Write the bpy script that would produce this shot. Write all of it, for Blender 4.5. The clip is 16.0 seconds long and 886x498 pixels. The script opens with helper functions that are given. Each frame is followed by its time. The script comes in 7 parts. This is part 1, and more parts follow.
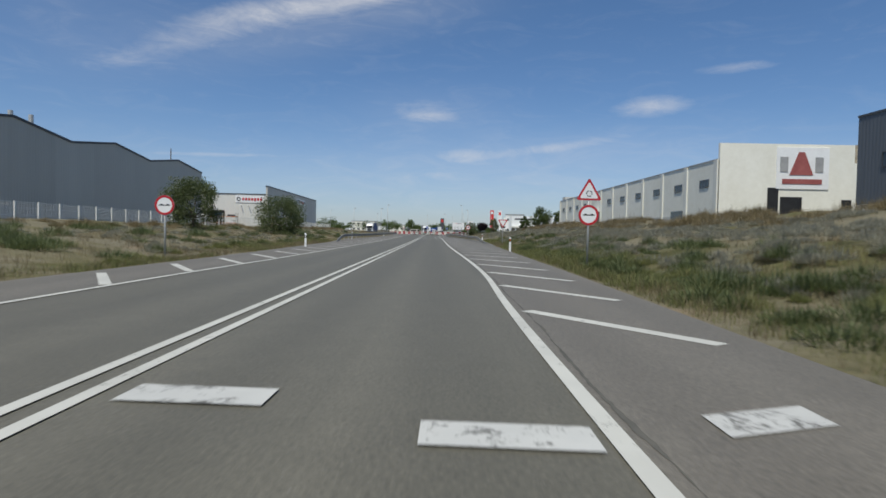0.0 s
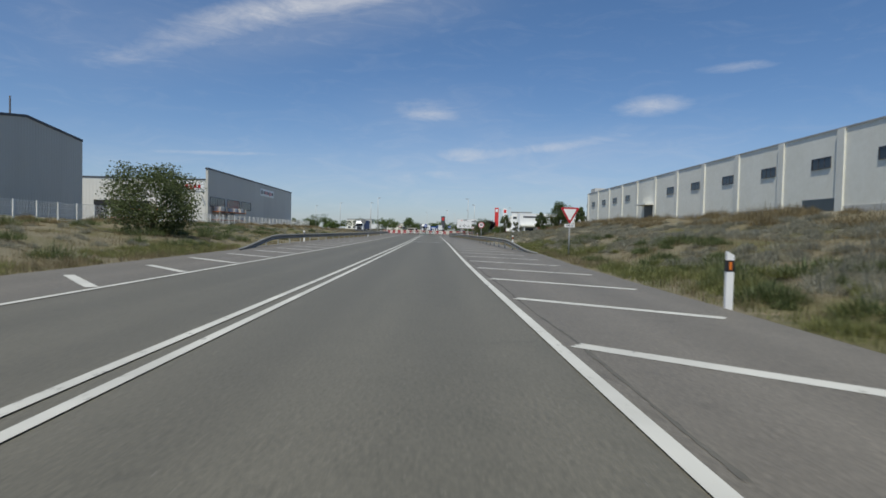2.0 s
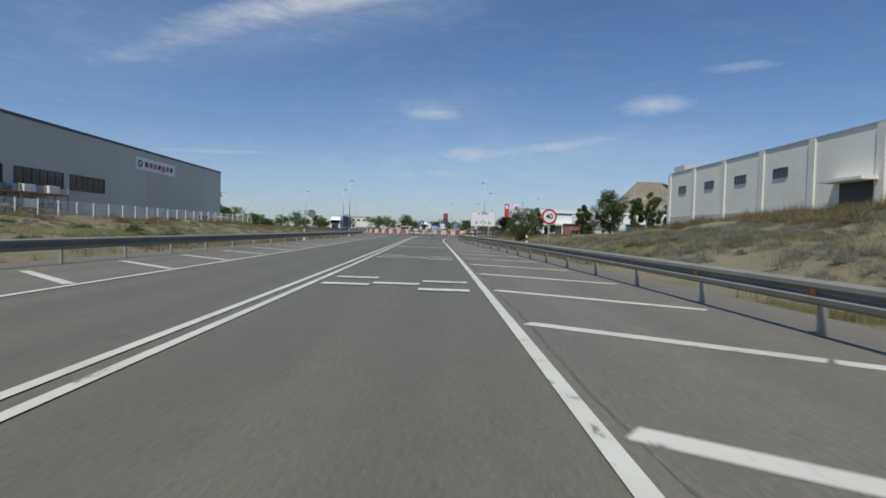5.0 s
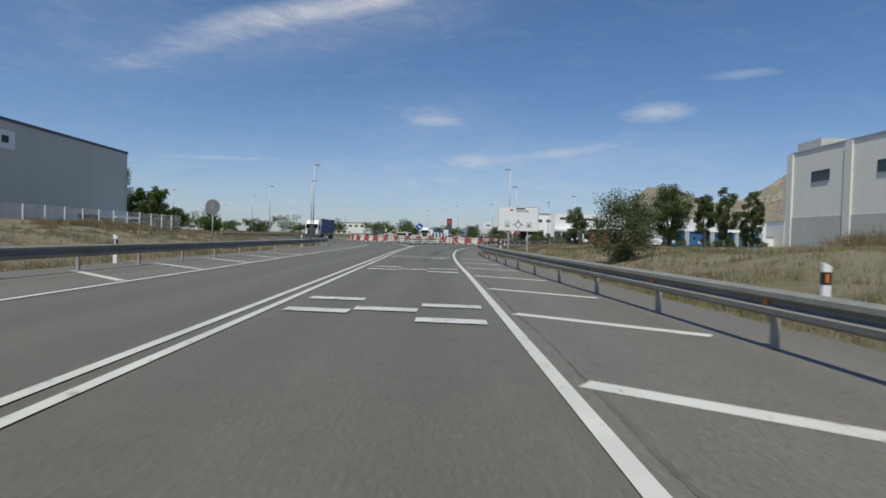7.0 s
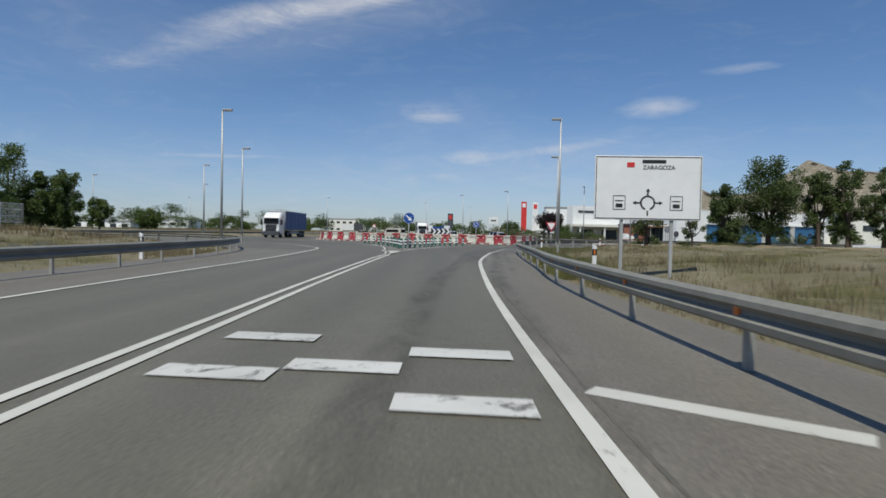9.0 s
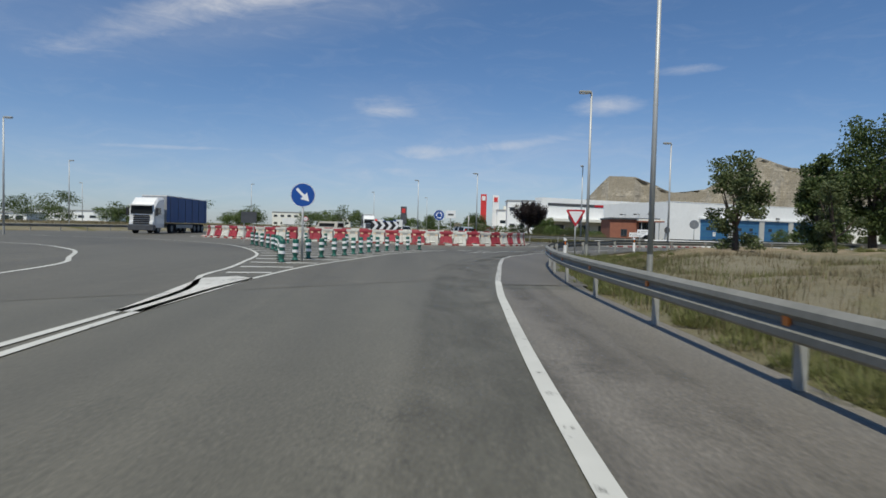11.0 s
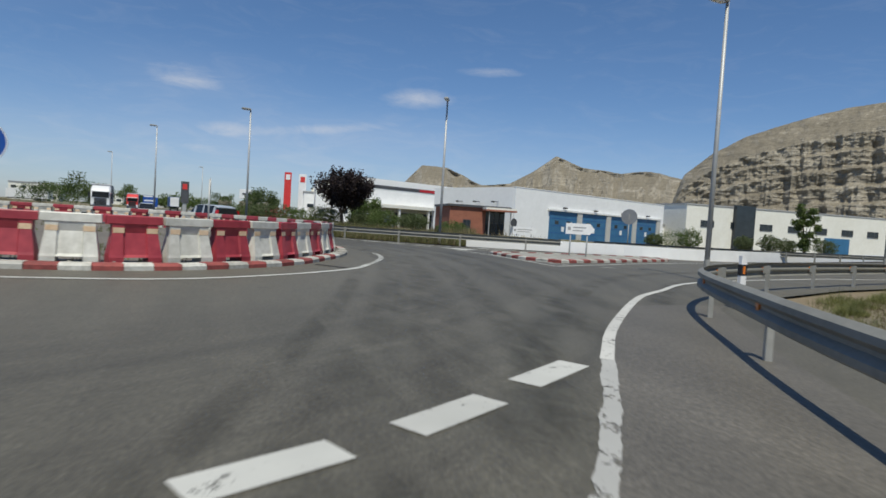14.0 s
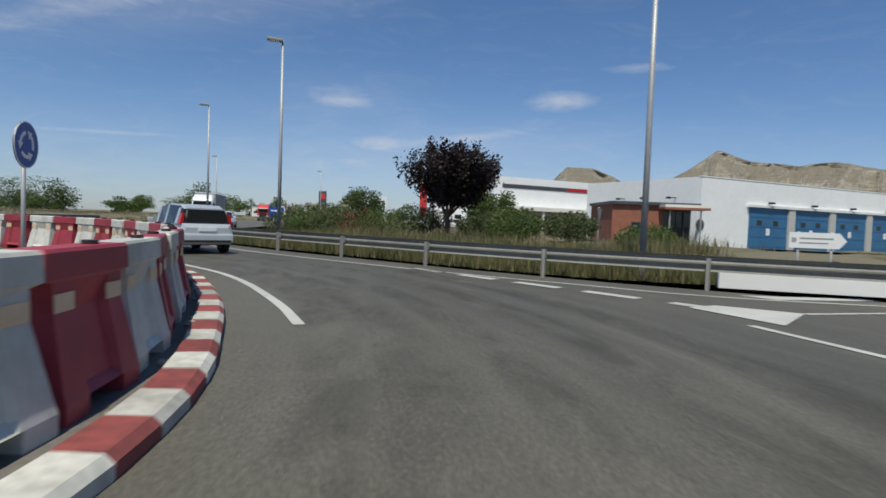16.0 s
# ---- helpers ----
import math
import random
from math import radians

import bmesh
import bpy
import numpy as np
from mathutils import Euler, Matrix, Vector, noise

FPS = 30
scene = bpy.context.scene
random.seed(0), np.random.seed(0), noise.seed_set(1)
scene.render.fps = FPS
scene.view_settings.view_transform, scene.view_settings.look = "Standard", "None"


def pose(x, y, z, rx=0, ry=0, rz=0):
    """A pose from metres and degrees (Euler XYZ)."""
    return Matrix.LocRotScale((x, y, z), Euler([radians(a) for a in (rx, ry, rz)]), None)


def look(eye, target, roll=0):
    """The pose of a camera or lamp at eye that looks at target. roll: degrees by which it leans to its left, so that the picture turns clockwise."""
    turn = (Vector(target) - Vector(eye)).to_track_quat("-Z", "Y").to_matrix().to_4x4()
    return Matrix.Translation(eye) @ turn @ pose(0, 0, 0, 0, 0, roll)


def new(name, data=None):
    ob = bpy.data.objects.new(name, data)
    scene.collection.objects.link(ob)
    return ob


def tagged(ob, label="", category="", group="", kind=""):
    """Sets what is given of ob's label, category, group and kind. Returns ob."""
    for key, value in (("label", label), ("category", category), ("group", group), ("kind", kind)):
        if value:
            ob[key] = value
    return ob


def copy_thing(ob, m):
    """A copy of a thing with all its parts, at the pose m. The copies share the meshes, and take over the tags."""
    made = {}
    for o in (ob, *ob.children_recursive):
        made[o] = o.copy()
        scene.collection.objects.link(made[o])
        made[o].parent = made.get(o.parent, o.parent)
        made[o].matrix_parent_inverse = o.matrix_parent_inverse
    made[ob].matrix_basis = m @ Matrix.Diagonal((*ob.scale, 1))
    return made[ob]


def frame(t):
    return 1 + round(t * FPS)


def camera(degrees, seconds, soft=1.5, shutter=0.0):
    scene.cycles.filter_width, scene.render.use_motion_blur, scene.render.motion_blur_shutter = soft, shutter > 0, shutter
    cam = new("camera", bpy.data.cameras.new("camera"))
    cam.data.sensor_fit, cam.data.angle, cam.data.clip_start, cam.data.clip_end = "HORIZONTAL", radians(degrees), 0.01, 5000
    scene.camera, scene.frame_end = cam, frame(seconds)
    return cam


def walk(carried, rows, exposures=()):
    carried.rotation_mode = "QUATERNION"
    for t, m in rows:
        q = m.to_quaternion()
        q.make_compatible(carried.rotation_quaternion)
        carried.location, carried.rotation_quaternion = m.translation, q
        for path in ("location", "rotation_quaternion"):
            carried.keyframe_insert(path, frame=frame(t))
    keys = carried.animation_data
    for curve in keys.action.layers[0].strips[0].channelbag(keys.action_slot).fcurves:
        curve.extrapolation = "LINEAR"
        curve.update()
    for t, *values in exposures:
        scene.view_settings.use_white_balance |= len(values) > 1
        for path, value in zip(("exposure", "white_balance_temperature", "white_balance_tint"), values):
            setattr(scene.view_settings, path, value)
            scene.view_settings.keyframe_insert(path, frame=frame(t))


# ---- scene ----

# ------------------------------------------------------------------ camera
cam = camera(74.0, 16.0, soft=1.6, shutter=0.15)
EYES = [
    (0.0, 0.0, 0.0, 1.270, 0.53, -1.72, 1.14), (0.5, -0.11, 7.13, 1.254, 0.38, -1.6, 1.41),
    (1, -0.29, 14.91, 1.267, 0.48, -1.57, 1.44), (1.5, -0.45, 22.42, 1.244, 0.46, -1.8, 1.17),
    (2, -0.73, 30, 1.263, 0.54, -1.83, 1.28), (2.5, -0.9, 36.74, 1.241, 0.64, -1.71, 1.42),
    (3, -1.12, 44.44, 1.248, 0.58, -1.77, 1.65), (5.5, -1.75, 85.02, 1.239, 0.72, -1.92, 1.45),
    (6, -1.94, 92.7, 1.243, 0.83, -1.49, 1.68), (6.5, -2.21, 99.52, 1.219, 1.09, -1.26, 1.75),
    (7, -2.48, 106.63, 1.241, 0.97, -1.28, 1.58), (7.5, -2.65, 113.45, 1.237, 1.05, -1.27, 1.71),
    (8, -2.86, 120.57, 1.256, 1.18, -1.18, 1.54), (8.5, -3.05, 127.21, 1.235, 1.02, -1.23, 1.55),
    (9, -3.27, 134.01, 1.252, 0.96, -1.61, 1.18), (11.5, -2.75, 163.36, 1.252, -5.62, -1.96, 1.8),
    (12, -2.11, 168.96, 1.259, -8.1, -1.47, 2.22), (12.5, -1.2, 174.15, 1.261, -11.1, -1.59, 2.79),
    (13, 0.03, 179.24, 1.258, -14.56, -2.05, 3.7), (13.5, 1.49, 183.82, 1.238, -18.08, -2.23, 3.82),
    (14, 3.28, 188.74, 1.241, -21.86, -2.51, 3.45), (14.5, 5.16, 193.32, 1.254, -23.15, -1.73, 2.06),
    (15, 6.96, 198, 1.246, -20.72, -2, 2.58), (15.5, 8.26, 202.46, 1.251, -15.03, -2.29, 2.08),
    (16, 9.05, 207.18, 1.238, -7.89, -2.63, 2.06),
]


def eye_pose(x, y, z, yaw, pitch, roll):
    """yaw: to the left, pitch: upward, roll: leaning to the left, in degrees."""
    return Matrix.Translation((x, y, z)) @ pose(0, 0, 0, 0, 0, yaw) @ pose(0, 0, 0, 90 + pitch, 0, 0) @ pose(0, 0, 0, 0, 0, roll)


walk(cam, [(r[0], eye_pose(*r[1:])) for r in EYES])

# ------------------------------------------------------------------ world and sun
SUN = Vector((-0.17, -0.47, 1.0)).normalized()
scene.view_settings.exposure = 0.08
sun = new("sun", bpy.data.lights.new("sun", "SUN"))
sun.data.energy, sun.data.angle, sun.data.color = 4.0, radians(0.5), (1.0, 0.965, 0.83)
sun.matrix_world = look((0, 0, 60), Vector((0, 0, 60)) - SUN)


class Nodes:
    """A short way to write node trees."""

    def __init__(self, tree):
        self.tree = tree

    def add(self, kind, **values):
        node = self.tree.nodes.new(kind)
        for key, value in values.items():
            if key in node.inputs:
                sock = node.inputs[key]
                if isinstance(value, bpy.types.NodeSocket):
                    self.tree.links.new(value, sock)
                else:
                    sock.default_value = value
        return node

    def link(self, a, b):
        self.tree.links.new(a, b)

    def math(self, op, a, b=0.0, c=0.0, clamp=False):
        node = self.tree.nodes.new("ShaderNodeMath")
        node.operation, node.use_clamp = op, clamp
        for n, value in enumerate((a, b, c)):
            if isinstance(value, bpy.types.NodeSocket):
                self.tree.links.new(value, node.inputs[n])
            else:
                node.inputs[n].default_value = value
        return node.outputs[0]

    def mix(self, fac, a, b, mode="MIX"):
        node = self.tree.nodes.new("ShaderNodeMix")
        node.data_type, node.blend_type = "RGBA", mode
        for n, value in ((0, fac), (6, a), (7, b)):
            if isinstance(value, bpy.types.NodeSocket):
                self.tree.links.new(value, node.inputs[n])
            elif n == 0:
                node.inputs[0].default_value = value
            else:
                node.inputs[n].default_value = (*value, 1) if len(value) == 3 else value
        return node.outputs[2]

    def noise(self, vector, scale, detail=4.0, rough=0.55, distort=0.0):
        node = self.tree.nodes.new("ShaderNodeTexNoise")
        node.inputs["Scale"].default_value, node.inputs["Detail"].default_value = scale, detail
        node.inputs["Roughness"].default_value, node.inputs["Distortion"].default_value = rough, distort
        self.tree.links.new(vector, node.inputs["Vector"])
        return node.outputs["Fac"]

    def ramp(self, fac, *stops):
        node = self.tree.nodes.new("ShaderNodeValToRGB")
        e = node.color_ramp.elements
        while len(e) < len(stops):
            e.new(0.5)
        for n, (at, col) in enumerate(stops):
            e[n].position = at
            e[n].color = (*col, 1) if isinstance(col, tuple) else (col, col, col, 1)
        self.tree.links.new(fac, node.inputs[0])
        return node.outputs[0]

    def scaled(self, vector, sx, sy, sz):
        node = self.tree.nodes.new("ShaderNodeMapping")
        node.inputs["Scale"].default_value = (sx, sy, sz)
        self.tree.links.new(vector, node.inputs["Vector"])
        return node.outputs[0]


world = bpy.data.worlds.new("world")
scene.world = world
world.use_nodes = True
world.node_tree.nodes.clear()
W = Nodes(world.node_tree)
sky = W.add("ShaderNodeTexSky")
sky.sky_type, sky.sun_disc = "NISHITA", False
sky.sun_elevation = math.asin(SUN.z)
sky.sun_rotation = math.atan2(SUN.x, SUN.y)
sky.altitude, sky.air_density, sky.dust_density, sky.ozone_density = 200, 1.0, 0.35, 2.6
way = W.add("ShaderNodeTexCoord").outputs["Generated"]
xyz = W.add("ShaderNodeSeparateXYZ", Vector=way)
azim = W.math("MULTIPLY", W.math("ARCTAN2", xyz.outputs[0], xyz.outputs[1]), 57.2958)
elev = W.math("MULTIPLY", W.math("ARCSINE", xyz.outputs[2]), 57.2958)
plane = W.add("ShaderNodeCombineXYZ", X=azim, Y=elev, Z=0.0).outputs[0]
streak = W.noise(W.scaled(plane, 0.16, 0.62, 1.0), 1.0, 9, 0.66, 1.2)
fine = W.noise(W.scaled(plane, 0.7, 1.7, 1.0), 1.0, 8, 0.66, 0.8)


def puff(a, e, wa, we, lean=0.0, power=1.0):
    """A cloud centred at azimuth a and elevation e, wa by we degrees."""
    da = W.math("SUBTRACT", azim, a)
    de = W.math("SUBTRACT", W.math("SUBTRACT", elev, e), W.math("MULTIPLY", da, lean))
    q = W.math("ADD", W.math("POWER", W.math("DIVIDE", da, wa), 2.0), W.math("POWER", W.math("DIVIDE", de, we), 2.0))
    return W.math("MULTIPLY", W.math("EXPONENT", W.math("MULTIPLY", q, -1.0)), power)


shapes = [
    puff(18.6, 11.6, 3.4, 0.95, 0.03, 0.85), puff(-2.0, 10.9, 3.2, 0.6, 0.0, 0.6), puff(-3.0, 12.0, 4.0, 1.0, 0.05, 0.35),
    puff(-17.0, 19.4, 9.0, 1.3, 0.27, 0.72), puff(-8.0, 21.2, 6.0, 1.0, 0.25, 0.66), puff(-11.0, 22.6, 7.0, 1.0, 0.1, 0.6), puff(25.5, 14.4, 3.8, 0.55, 0.0, 0.6),
    puff(1.0, 7.4, 2.8, 0.7, 0.0, 0.55), puff(10.0, 8.2, 7.5, 0.6, 0.13, 0.55), puff(-22.0, 6.5, 7.0, 0.25, 0.04, 0.55),
    puff(0.0, 5.3, 5.5, 0.7, 0.0, 0.4), puff(-26.0, 15.0, 8.0, 1.4, 0.35, 0.45),
]
total = shapes[0]
for s in shapes[1:]:
    total = W.math("ADD", total, s)
torn = W.math("MULTIPLY", W.math("ADD", W.math("MULTIPLY", streak, 1.5), W.math("MULTIPLY", fine, 0.9)), total)
dense = W.math("SUBTRACT", torn, 0.30, clamp=True)
veil = W.math("MULTIPLY", W.math("SUBTRACT", streak, 0.50, clamp=True), 0.22)
haze = puff(-17.0, 17.6, 12.0, 2.6, 0.24, 0.20)
for h in (puff(-4.0, 20.8, 8.0, 2.2, 0.1, 0.14), puff(0.0, 3.5, 60.0, 4.5, 0.0, 0.26), puff(10.0, 7.5, 14.0, 2.0, 0.06, 0.15), puff(-2.0, 11.0, 7.0, 2.4, 0.0, 0.12), puff(-33.0, 18.0, 7.0, 6.0, 0.0, 0.10)):
    haze = W.math("ADD", haze, h)
haze = W.math("MULTIPLY", haze, W.math("ADD", W.math("MULTIPLY", streak, 1.1), 0.12))
cover = W.math("MINIMUM", W.math("ADD", W.math("ADD", W.math("MULTIPLY", dense, 0.55), veil), haze), 0.72)
tint = W.ramp(W.math("DIVIDE", elev, 40.0), (0.0, (0.74, 0.87, 1.16)), (0.25, (0.76, 0.94, 1.16)), (0.7, (0.73, 0.98, 1.18)))
sky_col = W.mix(1.0, sky.outputs[0], tint, "MULTIPLY")
sky_rgb = W.mix(cover, sky_col, (8.2, 8.3, 8.6))
back = W.add("ShaderNodeBackground", Color=sky_rgb, Strength=0.077)
W.link(back.outputs[0], W.add("ShaderNodeOutputWorld").inputs["Surface"])

# ------------------------------------------------------------------ materials
def material(name):
    m = bpy.data.materials.new(name)
    m.use_nodes = True
    m.node_tree.nodes.clear()
    n = Nodes(m.node_tree)
    bsdf = n.add("ShaderNodeBsdfPrincipled")
    n.link(bsdf.outputs[0], n.add("ShaderNodeOutputMaterial").inputs["Surface"])
    return m, n, bsdf


def spot(n):
    """World position, so that grain runs on over neighbouring meshes."""
    return n.add("ShaderNodeNewGeometry").outputs["Position"]


def relief(n, bsdf, height, strength, distance=0.02):
    b = n.add("ShaderNodeBump", Height=height, Strength=strength, Distance=distance)
    n.link(b.outputs[0], bsdf.inputs["Normal"])


def surface(name, low, high, rough=0.7, metal=0.0, grain=6.0, stain=0.6, bump=0.0, spec=0.5, coat=0.0, random_tint=0.0):
    """A two-scale surface: fine grain and broad stains between two colours."""
    m, n, bsdf = material(name)
    p = spot(n)
    g, s = n.noise(p, grain, 5), n.noise(p, stain, 4, 0.6, 0.4)
    f = n.ramp(n.math("ADD", n.math("MULTIPLY", g, 0.45), n.math("MULTIPLY", s, 0.55)), (0.34, 0.0), (0.66, 1.0))
    col = n.mix(f, low, high)
    if random_tint:
        r = n.add("ShaderNodeObjectInfo").outputs["Random"]
        col = n.mix(1.0, col, n.ramp(r, (0.0, 1.0 - random_tint), (1.0, 1.0)), "MULTIPLY")
    n.link(col, bsdf.inputs["Base Color"])
    bsdf.inputs["Metallic"].default_value = metal
    bsdf.inputs["Specular IOR Level"].default_value = spec
    bsdf.inputs["Coat Weight"].default_value = coat
    n.link(n.math("ADD", n.math("MULTIPLY", g, 0.16), rough - 0.08, clamp=True), bsdf.inputs["Roughness"])
    if bump:
        relief(n, bsdf, g, bump)
    return m


def asphalt_material(name, dark, light, patch, wheels="lane"):
    m, n, bsdf = material(name)
    p = spot(n)
    grit = n.noise(p, 70.0, 3, 0.7)
    mid = n.noise(p, 2.2, 5, 0.6, 0.3)
    along = n.noise(n.scaled(p, 1.1, 0.05, 1.0), 1.0, 4, 0.6, 0.5)
    broad = n.noise(p, 0.10, 4, 0.6)
    f = n.math("ADD", n.math("MULTIPLY", mid, 0.35), n.math("MULTIPLY", along, 0.65))
    col = n.mix(n.ramp(f, (0.33, 0.0), (0.67, 1.0)), dark, light)
    col = n.mix(n.ramp(broad, (0.42, 0.0), (0.68, 0.8)), col, patch)
    vor = n.add("ShaderNodeTexVoronoi", Scale=120.0)
    n.link(p, vor.inputs["Vector"])
    stones = n.ramp(vor.outputs["Distance"], (0.05, 1.25), (0.5, 0.85))
    col = n.mix(0.7, col, stones, "MULTIPLY")
    # fine cracks, and rubber laid down where the wheels run
    at = n.add("ShaderNodeSeparateXYZ", Vector=p)
    bent = n.add("ShaderNodeVectorMath")
    bent.operation = "ADD"
    n.link(p, bent.inputs[0])
    n.link(n.add("ShaderNodeCombineXYZ", X=n.math("MULTIPLY", mid, 2.4), Y=n.math("MULTIPLY", along, 2.4), Z=0.0).outputs[0], bent.inputs[1])
    cell = n.add("ShaderNodeTexVoronoi", Scale=0.21)
    cell.feature = "DISTANCE_TO_EDGE"
    n.link(bent.outputs[0], cell.inputs["Vector"])
    crack = n.math("MULTIPLY", n.ramp(cell.outputs["Distance"], (0.0, 1.0), (0.007, 0.0)), n.ramp(n.noise(p, 0.13, 3), (0.52, 0.0), (0.60, 0.55)))
    if wheels == "lane":
        across = n.math("ADD", at.outputs[0], n.math("MULTIPLY", at.outputs[1], 0.0256))
        wave = n.math("COSINE", n.math("MULTIPLY", n.math("ADD", across, 0.72), 3.6))
        dirt = n.math("MULTIPLY", n.math("ADD", n.math("MULTIPLY", wave, -0.5), 0.5), n.ramp(along, (0.3, 0.05), (0.7, 0.42)))
    else:
        far = n.math("SQRT", n.math("ADD", n.math("POWER", n.math("ADD", at.outputs[0], 7.3), 2.0), n.math("POWER", n.math("SUBTRACT", at.outputs[1], 210.1), 2.0)))
        turn = n.math("ARCTAN2", n.math("ADD", at.outputs[0], 7.3), n.math("SUBTRACT", at.outputs[1], 210.1))
        swirl = n.noise(n.add("ShaderNodeCombineXYZ", X=n.math("MULTIPLY", far, 1.5), Y=n.math("MULTIPLY", turn, 3.0), Z=0.0).outputs[0], 1.0, 5, 0.65, 0.6)
        band = n.ramp(n.math("DIVIDE", far, 44.7), (0.365, 0.0), (0.42, 1.0), (0.50, 1.0), (0.60, 0.25))
        dirt = n.math("MULTIPLY", band, n.ramp(swirl, (0.32, 0.05), (0.62, 0.62)))
    col = n.mix(n.math("MAXIMUM", dirt, crack), col, tuple(0.55 * c for c in dark))
    # oil drips and bitumen blots
    blot = n.math("MULTIPLY", n.ramp(n.noise(p, 2.6, 4, 0.62, 0.5), (0.60, 0.0), (0.70, 0.42)), n.ramp(n.noise(p, 0.22, 3), (0.42, 0.0), (0.60, 1.0)))
    col = n.mix(blot, col, tuple(0.5 * c for c in dark))
    # chippings: pale and dark specks a few centimetres across
    speck = n.noise(p, 26.0, 6, 0.8)
    col = n.mix(1.0, col, n.ramp(speck, (0.34, 0.62), (0.5, 1.0), (0.66, 1.5)), "MULTIPLY")
    chip = n.add("ShaderNodeTexVoronoi", Scale=34.0)
    n.link(p, chip.inputs["Vector"])
    lone = n.math("MULTIPLY", n.ramp(chip.outputs["Distance"], (0.16, 1.0), (0.24, 0.0)), n.ramp(n.noise(p, 9.0, 2), (0.60, 0.0), (0.68, 0.6)))
    col = n.mix(lone, col, (0.30, 0.29, 0.26))
    n.link(col, bsdf.inputs["Base Color"])
    n.link(n.math("ADD", n.math("MULTIPLY", grit, 0.25), 0.50), bsdf.inputs["Roughness"])
    bsdf.inputs["Specular IOR Level"].default_value = 0.55
    relief(n, bsdf, grit, 0.22, 0.006)
    return m


def paint_material(name, colour, under, wear, gone_through=False, scale=3.2):
    """Road paint that has flaked away in places down to the asphalt."""
    m, n, bsdf = material(name)
    p = spot(n)
    flake = n.noise(p, scale, 7, 0.72, 0.8)
    crack = n.noise(p, 26.0, 4, 0.7)
    gone = n.math("ADD", n.math("MULTIPLY", flake, 0.7), n.math("MULTIPLY", crack, 0.3))
    f = n.ramp(gone, (wear, 0.0), (wear + 0.035, 1.0))
    dirt = n.mix(n.ramp(n.noise(p, 0.7, 5), (0.3, 0.0), (0.75, 0.75)), colour, tuple(0.66 * c for c in colour))
    n.link(n.mix(f, dirt, under), bsdf.inputs["Base Color"])
    if gone_through:
        both = n.add("ShaderNodeMixShader")
        n.link(f, both.inputs[0])
        n.link(bsdf.outputs[0], both.inputs[1])
        n.link(n.add("ShaderNodeBsdfTransparent").outputs[0], both.inputs[2])
        n.link(both.outputs[0], [q for q in m.node_tree.nodes if q.type == "OUTPUT_MATERIAL"][0].inputs["Surface"])
    bsdf.inputs["Roughness"].default_value = 0.62
    relief(n, bsdf, crack, 0.2, 0.004)
    return m


def foliage_material(name, *stops, shine=0.4, glow=0.25):
    """Leaves: a colour for each leaf, and some light through them."""
    m, n, bsdf = material(name)
    r = n.add("ShaderNodeNewGeometry").outputs["Random Per Island"]
    big = n.noise(spot(n), 0.35, 3)
    f = n.math("ADD", n.math("MULTIPLY", r, 0.6), n.math("MULTIPLY", big, 0.4))
    col = n.ramp(f, *stops)
    n.link(col, bsdf.inputs["Base Color"])
    bsdf.inputs["Roughness"].default_value = 0.6
    bsdf.inputs["Specular IOR Level"].default_value = shine
    tr = n.add("ShaderNodeBsdfTranslucent", Color=col)
    both = n.add("ShaderNodeMixShader")
    both.inputs[0].default_value = glow
    n.link(bsdf.outputs[0], both.inputs[1])
    n.link(tr.outputs[0], both.inputs[2])
    out = [q for q in m.node_tree.nodes if q.type == "OUTPUT_MATERIAL"][0]
    n.link(both.outputs[0], out.inputs["Surface"])
    return m


def cladding_material(name, low, high, pitch=0.35, rough=0.5):
    """Trapezoid sheet cladding: upright ribs in the relief, panels of slightly different tone."""
    m, n, bsdf = material(name)
    p = spot(n)
    xyz_ = n.add("ShaderNodeSeparateXYZ", Vector=p)
    along = n.math("ADD", xyz_.outputs[0], xyz_.outputs[1])
    saw = n.math("ABSOLUTE", n.math("SUBTRACT", n.math("FRACT", n.math("DIVIDE", along, pitch)), 0.5))
    rib = n.ramp(saw, (0.18, 0.0), (0.3, 1.0))
    panel = n.math("FRACT", n.math("MULTIPLY", n.math("SINE", n.math("MULTIPLY", n.math("FLOOR", n.math("DIVIDE", along, 6.0)), 12.9)), 43.7))
    f = n.math("ADD", n.math("MULTIPLY", panel, 0.35), n.math("MULTIPLY", n.noise(n.scaled(p, 1, 1, 0.25), 0.5, 5), 0.65))
    n.link(n.mix(n.ramp(f, (0.25, 0.0), (0.7, 1.0)), low, high), bsdf.inputs["Base Color"])
    bsdf.inputs["Roughness"].default_value = rough
    relief(n, bsdf, rib, 0.5, 0.03)
    return m


